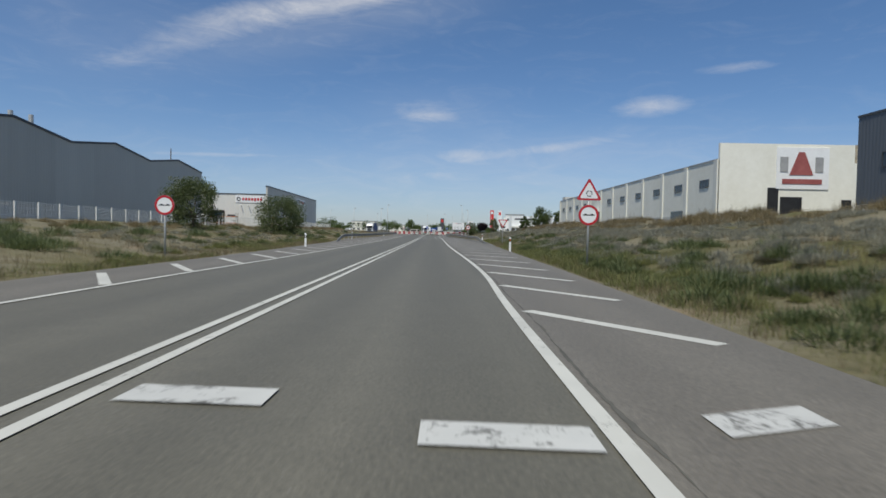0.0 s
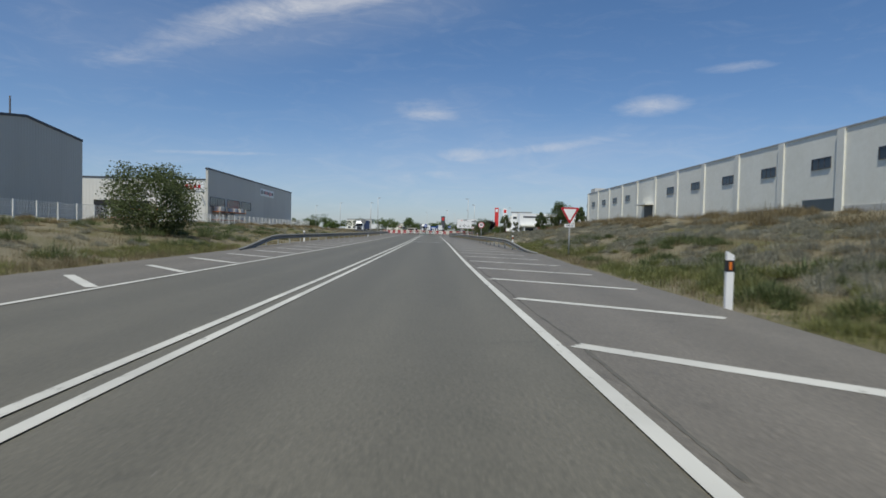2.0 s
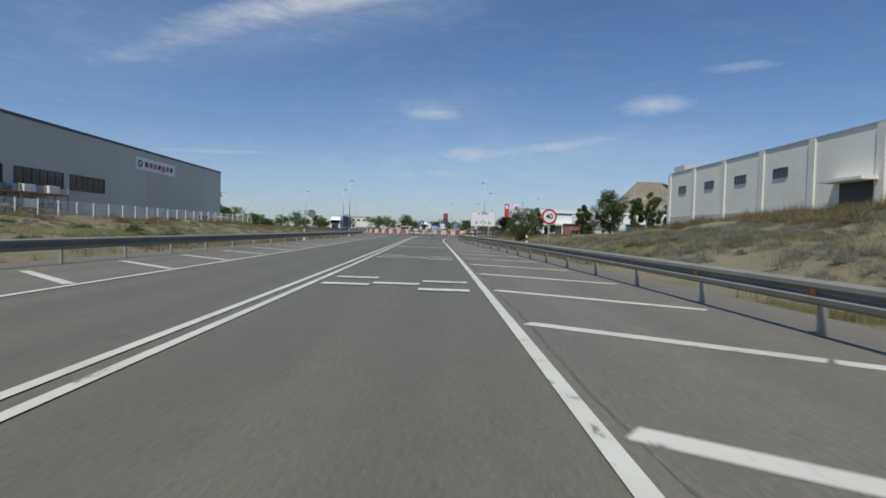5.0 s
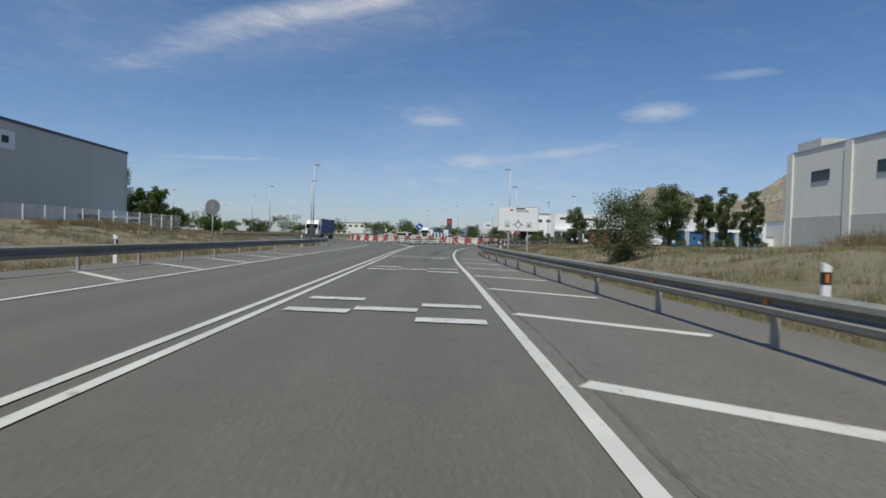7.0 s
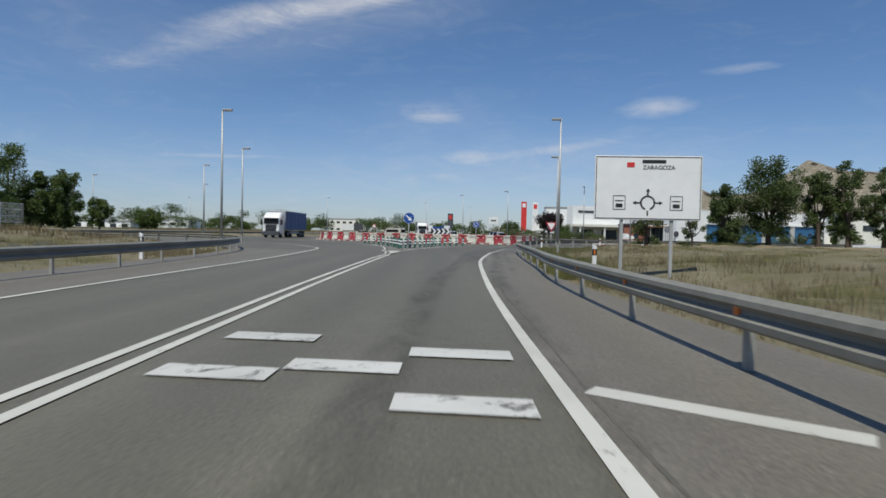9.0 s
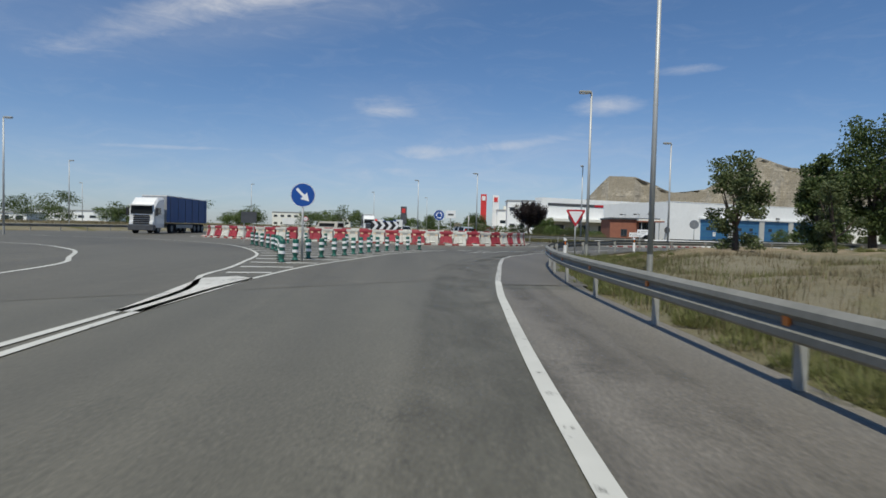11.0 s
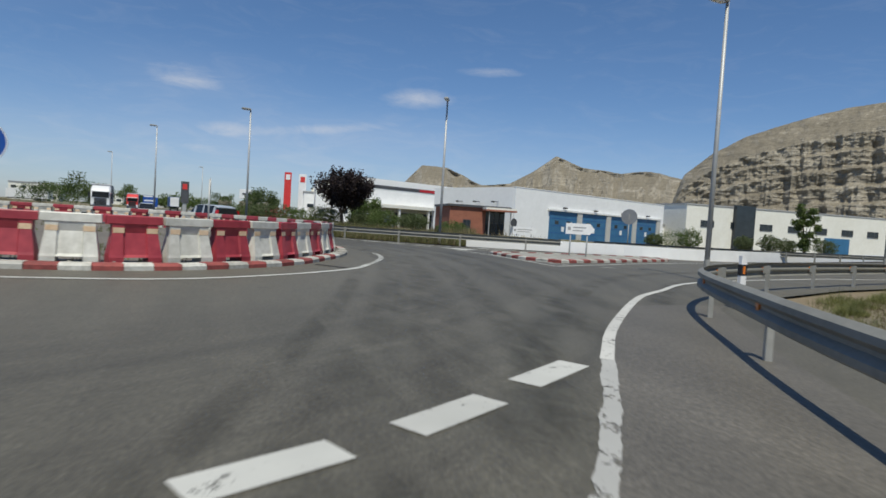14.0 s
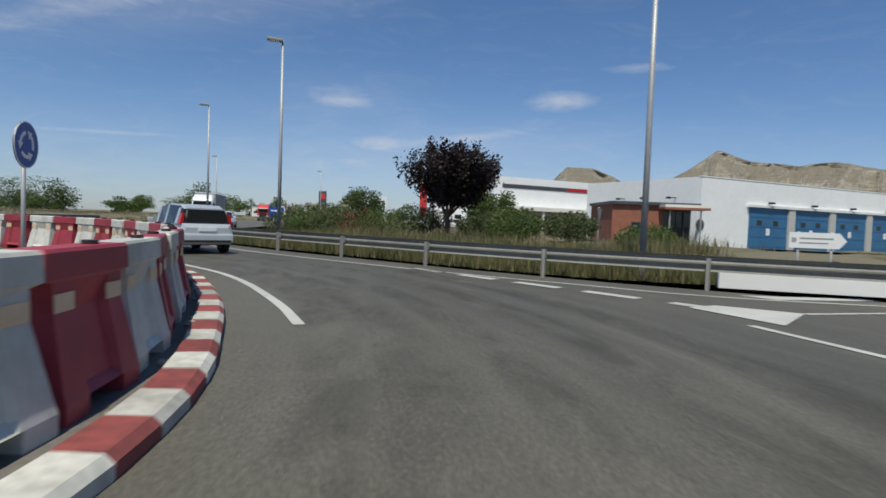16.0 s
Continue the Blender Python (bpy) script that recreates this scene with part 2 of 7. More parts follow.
def ground_material():
    m, n, bsdf = material("dry_ground")
    p = spot(n)
    a, b, c = n.noise(p, 0.18, 5, 0.6, 0.5), n.noise(p, 2.5, 6, 0.65), n.noise(p, 24.0, 4, 0.7)
    straw = n.mix(n.ramp(b, (0.3, 0.0), (0.7, 1.0)), (0.135, 0.117, 0.075), (0.225, 0.195, 0.13))
    green = n.mix(n.ramp(b, (0.3, 0.0), (0.7, 1.0)), (0.07, 0.075, 0.03), (0.14, 0.13, 0.055))
    earth = n.mix(n.ramp(c, (0.3, 0.0), (0.7, 1.0)), (0.20, 0.155, 0.10), (0.31, 0.25, 0.175))
    col = n.mix(n.ramp(a, (0.40, 0.0), (0.56, 1.0)), straw, green)
    at = n.add("ShaderNodeSeparateXYZ", Vector=p)
    trodden = n.math("MULTIPLY", n.ramp(n.math("DIVIDE", at.outputs[1], 495.0), (0.362, 0.0), (0.38, 1.0), (0.43, 1.0), (0.45, 0.0)), n.ramp(n.math("DIVIDE", at.outputs[0], 24.0), (0.1, 0.0), (0.3, 0.22)))
    sage = n.mix(n.ramp(c, (0.3, 0.0), (0.7, 1.0)), (0.145, 0.13, 0.09), (0.25, 0.225, 0.165))
    col = n.mix(n.ramp(n.noise(p, 0.12, 5, 0.65, 0.8), (0.44, 0.0), (0.56, 0.9)), col, sage)
    col = n.mix(n.ramp(n.math("ADD", n.noise(p, 0.33, 4, 0.6, 0.6), trodden), (0.60, 0.0), (0.70, 0.85)), col, earth)
    n.link(col, bsdf.inputs["Base Color"])
    bsdf.inputs["Roughness"].default_value = 0.95
    bsdf.inputs["Specular IOR Level"].default_value = 0.15
    relief(n, bsdf, n.math("ADD", b, c), 0.8, 0.06)
    return m


def rock_material():
    m, n, bsdf = material("pale_rock")
    p = spot(n)
    layer = n.noise(n.scaled(p, 0.03, 0.03, 0.42), 1.0, 6, 0.62, 0.5)
    block = n.noise(p, 0.11, 6, 0.65)
    fleck = n.noise(p, 0.5, 5, 0.7)
    col = n.ramp(n.math("ADD", n.math("MULTIPLY", layer, 0.55), n.math("MULTIPLY", block, 0.45)),
                 (0.34, (0.17, 0.15, 0.115)), (0.45, (0.26, 0.232, 0.185)), (0.60, (0.37, 0.335, 0.275)))
    nz = n.add("ShaderNodeSeparateXYZ", Vector=n.add("ShaderNodeNewGeometry").outputs["Normal"]).outputs[2]
    col = n.mix(n.ramp(nz, (0.62, 0.0), (0.82, 0.85)), col, n.mix(n.ramp(fleck, (0.4, 0.0), (0.6, 1.0)), (0.145, 0.127, 0.094), (0.205, 0.18, 0.138)))
    col = n.mix(n.ramp(fleck, (0.62, 0.0), (0.70, 0.6)), col, (0.10, 0.098, 0.062))
    n.link(col, bsdf.inputs["Base Color"])
    bsdf.inputs["Roughness"].default_value = 0.95
    bsdf.inputs["Specular IOR Level"].default_value = 0.1
    relief(n, bsdf, n.math("ADD", layer, block), 1.0, 2.0)
    return m


def glass_material(name, colour=(0.02, 0.025, 0.03), rough=0.06):
    m, n, bsdf = material(name)
    n.link(n.mix(n.noise(spot(n), 0.8, 3), colour, tuple(c * 2.2 for c in colour)), bsdf.inputs["Base Color"])
    bsdf.inputs["Roughness"].default_value = rough
    bsdf.inputs["Specular IOR Level"].default_value = 0.45
    return m


ASPHALT = asphalt_material("asphalt", (0.097, 0.091, 0.070), (0.142, 0.132, 0.103), (0.124, 0.115, 0.089))
ASPHALT_WORN = asphalt_material("asphalt_worn", (0.092, 0.084, 0.064), (0.138, 0.127, 0.098), (0.120, 0.110, 0.085), "circle")
SHOULDER = asphalt_material("asphalt_shoulder", (0.130, 0.117, 0.095), (0.168, 0.152, 0.126), (0.152, 0.137, 0.113))
ASPHALT_BEND = asphalt_material("asphalt_bend", (0.100, 0.091, 0.075), (0.136, 0.124, 0.103), (0.120, 0.109, 0.091))
PAINT = paint_material("road_paint", (0.53, 0.525, 0.485), (0.13, 0.126, 0.113), 0.585)
PAINT_BAR = paint_material("bar_paint", (0.53, 0.53, 0.51), (0.14, 0.137, 0.125), 0.552)
PAINT_FLAKE = paint_material("flaked_paint", (0.60, 0.59, 0.56), (0.092, 0.093, 0.079), 0.40, True)
PAINT_WORN = paint_material("worn_line_paint", (0.42, 0.415, 0.39), (0.12, 0.115, 0.10), 0.555, True)
PAINT_STIPPLED = paint_material("stippled_paint", (0.44, 0.435, 0.40), (0.13, 0.122, 0.105), 0.53, True, 22.0)
TAR = surface("tar_seam", (0.065, 0.062, 0.054), (0.115, 0.108, 0.092), 0.8, grain=9, stain=1.2)
PAINT_OLD = paint_material("old_paint", (0.56, 0.55, 0.51), (0.10, 0.097, 0.09), 0.56)
GROUND = ground_material()
ROCK = rock_material()
GRAVEL = surface("island_gravel", (0.09, 0.08, 0.068), (0.19, 0.17, 0.145), 0.95, grain=18, stain=0.8, bump=0.9)
ZINC = surface("galvanised_steel", (0.165, 0.162, 0.142), (0.25, 0.245, 0.22), 0.6, 0.12, grain=14, stain=1.2)
ZINC_DARK = surface("weathered_steel", (0.27, 0.27, 0.25), (0.38, 0.375, 0.35), 0.6, 0.15, grain=9, stain=0.8)
POLE = surface("pole_steel", (0.36, 0.365, 0.36), (0.46, 0.465, 0.46), 0.5, 0.25, grain=8, stain=0.5)
ORANGE = surface("orange_reflector", (0.55, 0.13, 0.015), (0.80, 0.23, 0.03), 0.3, grain=20)
WHITE = surface("white_paint", (0.68, 0.68, 0.66), (0.82, 0.82, 0.80), 0.45, grain=3, stain=0.5)
SIGN_WHITE = surface("sign_white", (0.74, 0.74, 0.74), (0.84, 0.84, 0.84), 0.35, grain=3)
SIGN_RED = surface("sign_red", (0.42, 0.012, 0.02), (0.52, 0.02, 0.03), 0.35, grain=3)
SIGN_BLUE = surface("sign_blue", (0.008, 0.055, 0.27), (0.012, 0.085, 0.36), 0.35, grain=3)
SIGN_BACK = surface("sign_back", (0.20, 0.205, 0.21), (0.30, 0.305, 0.31), 0.5, 0.5, grain=5)
BLACK = surface("black_paint_and_dark_openings", (0.012, 0.012, 0.013), (0.03, 0.03, 0.032), 0.5, grain=6)
RUBBER = surface("rubber", (0.014, 0.014, 0.015), (0.032, 0.031, 0.030), 0.85, grain=12)
RED_PLASTIC = surface("red_plastic", (0.27, 0.028, 0.042), (0.43, 0.055, 0.07), 0.52, grain=7, stain=1.6, random_tint=0.22)
WHITE_PLASTIC = surface("white_plastic", (0.46, 0.45, 0.395), (0.70, 0.69, 0.63), 0.55, grain=7, stain=1.6, random_tint=0.16)
TAPE = surface("reflective_tape", (0.60, 0.42, 0.25), (0.78, 0.60, 0.42), 0.4, grain=9)
GREEN_PLASTIC = surface("green_plastic", (0.008, 0.085, 0.065), (0.016, 0.135, 0.10), 0.5, grain=6, random_tint=0.2)
KERB_RED = surface("kerb_red", (0.16, 0.045, 0.04), (0.38, 0.085, 0.075), 0.8, grain=10, stain=2.2, random_tint=0.3)
KERB_WHITE = surface("kerb_white", (0.34, 0.33, 0.29), (0.68, 0.665, 0.61), 0.8, grain=10, stain=2.2, random_tint=0.25)
KERB_GREY = surface("kerb_concrete", (0.20, 0.19, 0.165), (0.37, 0.355, 0.315), 0.85, grain=9, stain=1.4, bump=0.3)
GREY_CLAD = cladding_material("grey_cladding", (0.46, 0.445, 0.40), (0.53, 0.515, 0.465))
# silver hall: one cladding in two tones, sunlight and shade put into the colour
EURO_CLAD_SUNLIT = cladding_material("sunlit_silver_cladding", (0.58, 0.57, 0.53), (0.66, 0.65, 0.61), 0.5)
EURO_CLAD_SHADED = cladding_material("shaded_silver_cladding", (0.50, 0.485, 0.44), (0.56, 0.545, 0.495), 0.4)
DARK_CLAD = cladding_material("dark_cladding", (0.09, 0.10, 0.115), (0.12, 0.13, 0.145), 0.4)
CREAM = surface("cream_concrete", (0.72, 0.70, 0.62), (0.81, 0.795, 0.725), 0.8, grain=2.0, stain=0.22, bump=0.1)
PILASTER = surface("pale_concrete", (0.64, 0.63, 0.58), (0.74, 0.73, 0.67), 0.8, grain=3.0, stain=0.3)
WHITE_WALL = surface("white_render", (0.80, 0.80, 0.79), (0.89, 0.89, 0.88), 0.7, grain=1.4, stain=0.15)
GREY_WALL = surface("grey_concrete", (0.44, 0.435, 0.41), (0.54, 0.53, 0.50), 0.85, grain=2.0, stain=0.2)
ROOF_TRIM = surface("dark_trim", (0.05, 0.052, 0.058), (0.085, 0.088, 0.095), 0.5, grain=3)
ROOF = surface("roof_sheet", (0.30, 0.30, 0.30), (0.40, 0.40, 0.40), 0.6, grain=2)
BLUE_DOOR = surface("blue_door", (0.03, 0.125, 0.25), (0.045, 0.17, 0.325), 0.5, grain=2, stain=0.4)
BRICK = surface("red_brick", (0.23, 0.085, 0.055), (0.34, 0.135, 0.085), 0.9, grain=9, stain=1.1, bump=0.3)
WINDOW = glass_material("window_glass")
CAR_GLASS = glass_material("car_glass", (0.010, 0.011, 0.012), 0.12)
SILVER = surface("silver_paint", (0.50, 0.52, 0.54), (0.57, 0.59, 0.61), 0.35, 0.25, grain=2, coat=0.8)
CAR_WHITE = surface("car_white", (0.66, 0.66, 0.65), (0.76, 0.76, 0.75), 0.3, grain=2, coat=0.6)
CAR_BEIGE = surface("car_beige", (0.42, 0.39, 0.33), (0.52, 0.48, 0.41), 0.4, grain=2, coat=0.4)
TARP_BLUE = surface("blue_tarpaulin", (0.015, 0.065, 0.20), (0.025, 0.10, 0.29), 0.55, grain=2, stain=0.5, bump=0.15)
TARP_GREY = surface("grey_tarpaulin", (0.24, 0.25, 0.27), (0.36, 0.37, 0.39), 0.6, grain=2, stain=0.5)
LAMP_RED = surface("red_lamp", (0.40, 0.01, 0.012), (0.55, 0.02, 0.02), 0.2, grain=8)
FIRE_RED = surface("bright_red", (0.55, 0.03, 0.03), (0.66, 0.05, 0.045), 0.5, grain=2)
FADED_RED = surface("faded_red", (0.26, 0.065, 0.06), (0.36, 0.11, 0.10), 0.6, grain=2)
FADED_GREY = surface("faded_grey", (0.26, 0.26, 0.26), (0.36, 0.36, 0.36), 0.6, grain=2)
RUST = surface("orange_rack", (0.40, 0.12, 0.03), (0.55, 0.19, 0.05), 0.6, grain=4)
BARK = surface("bark", (0.055, 0.042, 0.032), (0.13, 0.10, 0.078), 0.95, grain=14, stain=2.0, bump=0.8)
WOOD_POLE = surface("wood_pole", (0.09, 0.07, 0.055), (0.16, 0.13, 0.10), 0.9, grain=7)
LEAF_OLIVE = foliage_material("olive_leaf", (0.15, (0.05, 0.068, 0.022)), (0.5, (0.105, 0.135, 0.052)), (0.85, (0.18, 0.205, 0.095)), glow=0.42)
LEAF_GREEN = foliage_material("green_leaf", (0.15, (0.045, 0.075, 0.018)), (0.5, (0.10, 0.15, 0.038)), (0.85, (0.175, 0.22, 0.07)), glow=0.42)
LEAF_PINE = foliage_material("pine_needle", (0.15, (0.036, 0.058, 0.018)), (0.5, (0.08, 0.118, 0.035)), (0.85, (0.14, 0.175, 0.06)), glow=0.4)
LEAF_PLUM = foliage_material("plum_leaf", (0.15, (0.010, 0.008, 0.008)), (0.5, (0.024, 0.015, 0.016)), (0.85, (0.055, 0.034, 0.030)))
LEAF_SAGE = foliage_material("sage_leaf", (0.15, (0.185, 0.18, 0.135)), (0.5, (0.272, 0.267, 0.21)), (0.85, (0.355, 0.348, 0.28)), glow=0.5)
STRAW = foliage_material("dry_grass", (0.10, (0.125, 0.098, 0.05)), (0.5, (0.225, 0.18, 0.10)), (0.9, (0.36, 0.295, 0.175)), glow=0.45)
GRASS = foliage_material("green_grass", (0.10, (0.10, 0.118, 0.036)), (0.5, (0.19, 0.205, 0.07)), (0.9, (0.31, 0.29, 0.135)), glow=0.5)
PLUME = foliage_material("pampas_plume", (0.1, (0.30, 0.25, 0.17)), (0.9, (0.50, 0.44, 0.33)))
FLOWER = foliage_material("oleander_bloom", (0.1, (0.22, 0.02, 0.035)), (0.9, (0.42, 0.06, 0.08)))


# ------------------------------------------------------------------ mesh helpers
def mesh_of(bm, name, mat, smooth=False):
    me = bpy.data.meshes.new(name)
    bmesh.ops.recalc_face_normals(bm, faces=bm.faces)
    bm.to_mesh(me)
    bm.free()
    for m in mat if isinstance(mat, (list, tuple)) else (mat,):
        me.materials.append(m)
    if smooth:
        me.polygons.foreach_set("use_smooth", [True] * len(me.polygons))
    return me


def part(name, bm, mat, parent=None, label="", smooth=False):
    ob = new(name, mesh_of(bm, name, mat, smooth))
    if parent:
        ob.parent = parent
    return tagged(ob, label)


def thing(name, at, label, category, group="", turn=0.0, kind="", size=(1, 1, 1)):
    ob = new(name)
    ob.empty_display_size = 0.3
    ob.matrix_basis = pose(*at, 0, 0, turn) @ Matrix.Diagonal((*size, 1))
    return tagged(ob, label, category, group, kind)


def box(bm, x0, x1, y0, y1, z0, z1, bevel=0.0):
    m = Matrix.LocRotScale(((x0 + x1) / 2, (y0 + y1) / 2, (z0 + z1) / 2), None, (abs(x1 - x0), abs(y1 - y0), abs(z1 - z0)))
    made = bmesh.ops.create_cube(bm, size=1.0, matrix=m)["verts"]
    if bevel:
        edges = list({e for v in made for e in v.link_edges})
        bmesh.ops.bevel(bm, geom=edges, offset=bevel, segments=2, affect="EDGES", profile=0.6)
    return bm


def Box(*a, **k):
    return box(bmesh.new(), *a, **k)


def rod(bm, a, b, r0, r1=None, seg=10):
    """A tapered round bar from a to b."""
    a, b = Vector(a), Vector(b)
    r1 = r0 if r1 is None else r1
    q = (b - a).to_track_quat("Z", "Y").to_matrix().to_4x4()
    m = Matrix.Translation((a + b) / 2) @ q
    bmesh.ops.create_cone(bm, cap_ends=True, segments=seg, radius1=r0, radius2=r1, depth=(b - a).length, matrix=m)
    return bm


def Rod(*a, **k):
    return rod(bmesh.new(), *a, **k)


def extrude_outline(bm, pts, y0, y1):
    """A plate whose outline (x, z) stands upright, between two depths y."""
    a = [bm.verts.new((x, y0, z)) for x, z in pts]
    b = [bm.verts.new((x, y1, z)) for x, z in pts]
    bm.faces.new(a)
    bm.faces.new(b[::-1])
    for n in range(len(pts)):
        bm.faces.new((a[n], b[n], b[n - 1], a[n - 1]))
    return bm


def smooth_line(pts, step):
    """Points at even steps on a smooth curve through the given ones."""
    p = np.array(pts, float)
    p = np.vstack([2 * p[0] - p[1], p, 2 * p[-1] - p[-2]])
    out = []
    for k in range(1, len(p) - 2):
        u = np.linspace(0, 1, 24, endpoint=False)[:, None]
        a, b, c, d = p[k - 1 : k + 3]
        out.append(0.5 * (2 * b + (c - a) * u + (2 * a - 5 * b + 4 * c - d) * u**2 + (3 * b - a - 3 * c + d) * u**3))
    q = np.vstack(out + [p[-2:-1]])
    s = np.r_[0, np.cumsum(np.linalg.norm(np.diff(q, axis=0), axis=1))]
    at = np.linspace(0, s[-1], max(2, int(round(s[-1] / step)) + 1))
    return np.stack([np.interp(at, s, q[:, n]) for n in range(q.shape[1])], 1)


def normals2(q):
    t = np.gradient(q[:, :2], axis=0)
    t /= np.linalg.norm(t, axis=1, keepdims=True)
    return np.stack([t[:, 1], -t[:, 0]], 1)  # to the right of the way


def from_arrays(name, verts, faces, mat, smooth=False):
    me = bpy.data.meshes.new(name)
    me.from_pydata([tuple(v) for v in verts], [], [tuple(f) for f in faces])
    me.materials.append(mat)
    if smooth:
        me.polygons.foreach_set("use_smooth", [True] * len(me.polygons))
    return new(name, me)


def ribbon(name, pts, width, z, mat, parent, step=1.0):
    """A painted line along a curve."""
    q = smooth_line(pts, step)
    n = normals2(q)
    v = np.concatenate([q[:, :2] - n * width / 2, q[:, :2] + n * width / 2])
    k = len(q)
    ob = from_arrays(name, [(x, y, z) for x, y in v], [(i, i + k, i + k + 1, i + 1) for i in range(k - 1)], mat)
    ob.parent = parent
    return ob


def plate(name, pts, z, mat, parent=None):
    """A flat painted shape or sheet on the ground."""
    bm = bmesh.new()
    f = bm.faces.new([bm.verts.new((x, y, z)) for x, y in pts])
    if f.normal.z < 0 or f.calc_area() and sum((pts[i][0] * pts[(i + 1) % len(pts)][1] - pts[(i + 1) % len(pts)][0] * pts[i][1]) for i in range(len(pts))) < 0:
        f.normal_flip()
    bmesh.ops.triangulate(bm, faces=bm.faces[:])
    me = bpy.data.meshes.new(name)
    bm.to_mesh(me)
    bm.free()
    me.materials.append(mat)
    ob = new(name, me)
    if parent:
        ob.parent = parent
    return ob


# ------------------------------------------------------------------ the plan
RIGHT_LINE = [(1.9, -44), (1.08, 3.72), (1.05, 20.43), (0.04, 50.08), (-0.9, 89.7), (-1.84, 121.8), (-2.2, 131.86), (-2.39, 139.8), (-2.4, 147.5), (-2.18, 156.9),
              (-1.9, 162), (-1.3, 167.9), (-1.12, 169.4), (-0.79, 171.8), (-0.1, 176.0), (0.35, 178.7), (0.7, 180.65), (1.22, 183.2), (1.9, 185.3), (2.75, 186.95), (3.3, 188.1), (3.85, 189.2),
              (4.2, 189.7), (5.0, 190.87), (6.0, 192.1), (6.94, 193.4), (8.3, 195.05), (11.0, 197.8), (12.7, 199.1), (16.3, 201.4), (24, 203.6), (36, 206), (72, 218)]
MIDDLE = [(-1.6, -44), (-2.62, 4.51), (-3.29, 35.05), (-3.63, 51.08), (-4.6, 90.55), (-6.1, 138.29), (-6.43, 149.52), (-6.6, 160), (-6.63, 168.11)]
LEFT_LINE = [(-6, -44), (-7.01, 10.11), (-7.16, 26.47), (-7.73, 53.82), (-8.95, 94.59), (-10.68, 140.76), (-10.95, 150.04), (-11.24, 160.7), (-12.32, 173.15),
             (-14.15, 177.92), (-17.24, 183.41), (-23.04, 188.47), (-33.95, 190.46), (-61.07, 193.6)]
RIGHT_RAIL = [(4.52, 63.84), (4.07, 67.87), (3.42, 77.01), (2.82, 91.36), (1.5, 112.11), (0.37, 125.92), (-0.37, 138.23), (-0.57, 143.64), (-0.55, 149.56), (-0.14, 155.63),
              (0.72, 169.87), (1.86, 177.3), (2.86, 181.2), (3.68, 183.9), (4.72, 186.6), (5.8, 188.6), (7.0, 190.5), (8.75, 193.1), (11.6, 196.7), (15.04, 198.72), (19.88, 200.43),
              (30, 203.2), (46, 207.2)]
LEFT_RAIL = [(-11.55, 59.77), (-12.18, 64.86), (-12.64, 74.07), (-12.58, 97.73), (-12.63, 112.45), (-13.33, 146.86), (-13.82, 155.13), (-14.54, 162.29), (-16.32, 169.32),
             (-20.28, 177.39), (-26.59, 181.89), (-38.95, 185.64)]
ISLAND = [(7.9, 209.5), (8.0, 211.0), (7.8, 212.7), (7.05, 215.9), (5.6, 219.5), (2.2, 223.8), (-3.4, 226.5), (-11.2, 227.0), (-17.5, 224.0), (-21.7, 217.5), (-21.0, 210.5),
          (-16.8, 206.3), (-10.8, 203.3), (-4.5, 201.5), (0.2, 200.9), (2.5, 201.2), (4.4, 202.4), (5.5, 203.6), (6.3, 205.0), (7.1, 206.6), (7.6, 208.1)]


def at_y(pts, y):
    p = np.array(pts)
    return np.interp(y, p[:, 1], p[:, 0])


def right_edge(y):
    return np.interp(y, [-66, 6.09, 21.56, 53.85, 63.83, 67.86], [3.6, 3.8, 4.01, 4.25, 4.67, 4.53]) if y < 67.86 else float(at_y(RIGHT_RAIL, y)) + float(np.interp(y, [74.8, 82.3, 137.3, 152.7], [0.5, 1.3, 1.3, 0.15]))


def left_edge(y):
    return np.interp(y, [-66, 11.27, 24.63, 42.8, 60.78, 65.88], [-9.2, -9.6, -9.91, -10.85, -11.96, -12.7]) if y < 65.88 else float(at_y(LEFT_RAIL, y)) - float(np.interp(y, [72.4, 82.3, 147.5, 168.0], [0.5, 1.2, 1.2, 0.45]))


def ease(v, a, b):
    t = np.clip((v - a) / (b - a), 0, 1)
    return t * t * (3 - 2 * t)


PAD = [(1.87, 174.82), (3.27, 181.18), (5.11, 185.05), (7.01, 188.53), (11.99, 196.24), (15.33, 198.25), (20.08, 199.99), (31.28, 202.6), (75.13, 216.0), (75.41, 230.28), (33.78, 213.9), (23.29, 216.15),
       (17.72, 217.4), (14.51, 219.89), (11.83, 222.42), (9.12, 225.45), (6.41, 228.47), (3.78, 232.11), (-0.25, 239.49), (-2.25, 248.78), (-2.09, 274.86), (-3.75, 532.63), (-16.25, 532.63),
       (-16.11, 273.53), (-20.3, 249.91), (-33.45, 244.17), (-37.87, 229.71), (-41.5, 222), (-48, 206), (-85, 205), (-85, 189), (-38.95, 185.08), (-26.6, 181.43), (-19.89, 175.83),
       (-16.13, 168.88), (-14.82, 162.72)]


def inside_pad(x, y):
    p = np.array(PAD)
    hit = np.zeros(np.shape(x), bool)
    for (x0, y0), (x1, y1) in zip(p, np.roll(p, -1, 0)):
        c = (y0 > y) != (y1 > y)
        hit ^= c & (x < (x1 - x0) * (y - y0) / (y1 - y0 + 1e-12) + x0)
    return hit


YS = np.arange(-66, 181, 2.0)
RE = np.array([right_edge(y) for y in YS])
LE = np.array([left_edge(y) for y in YS])


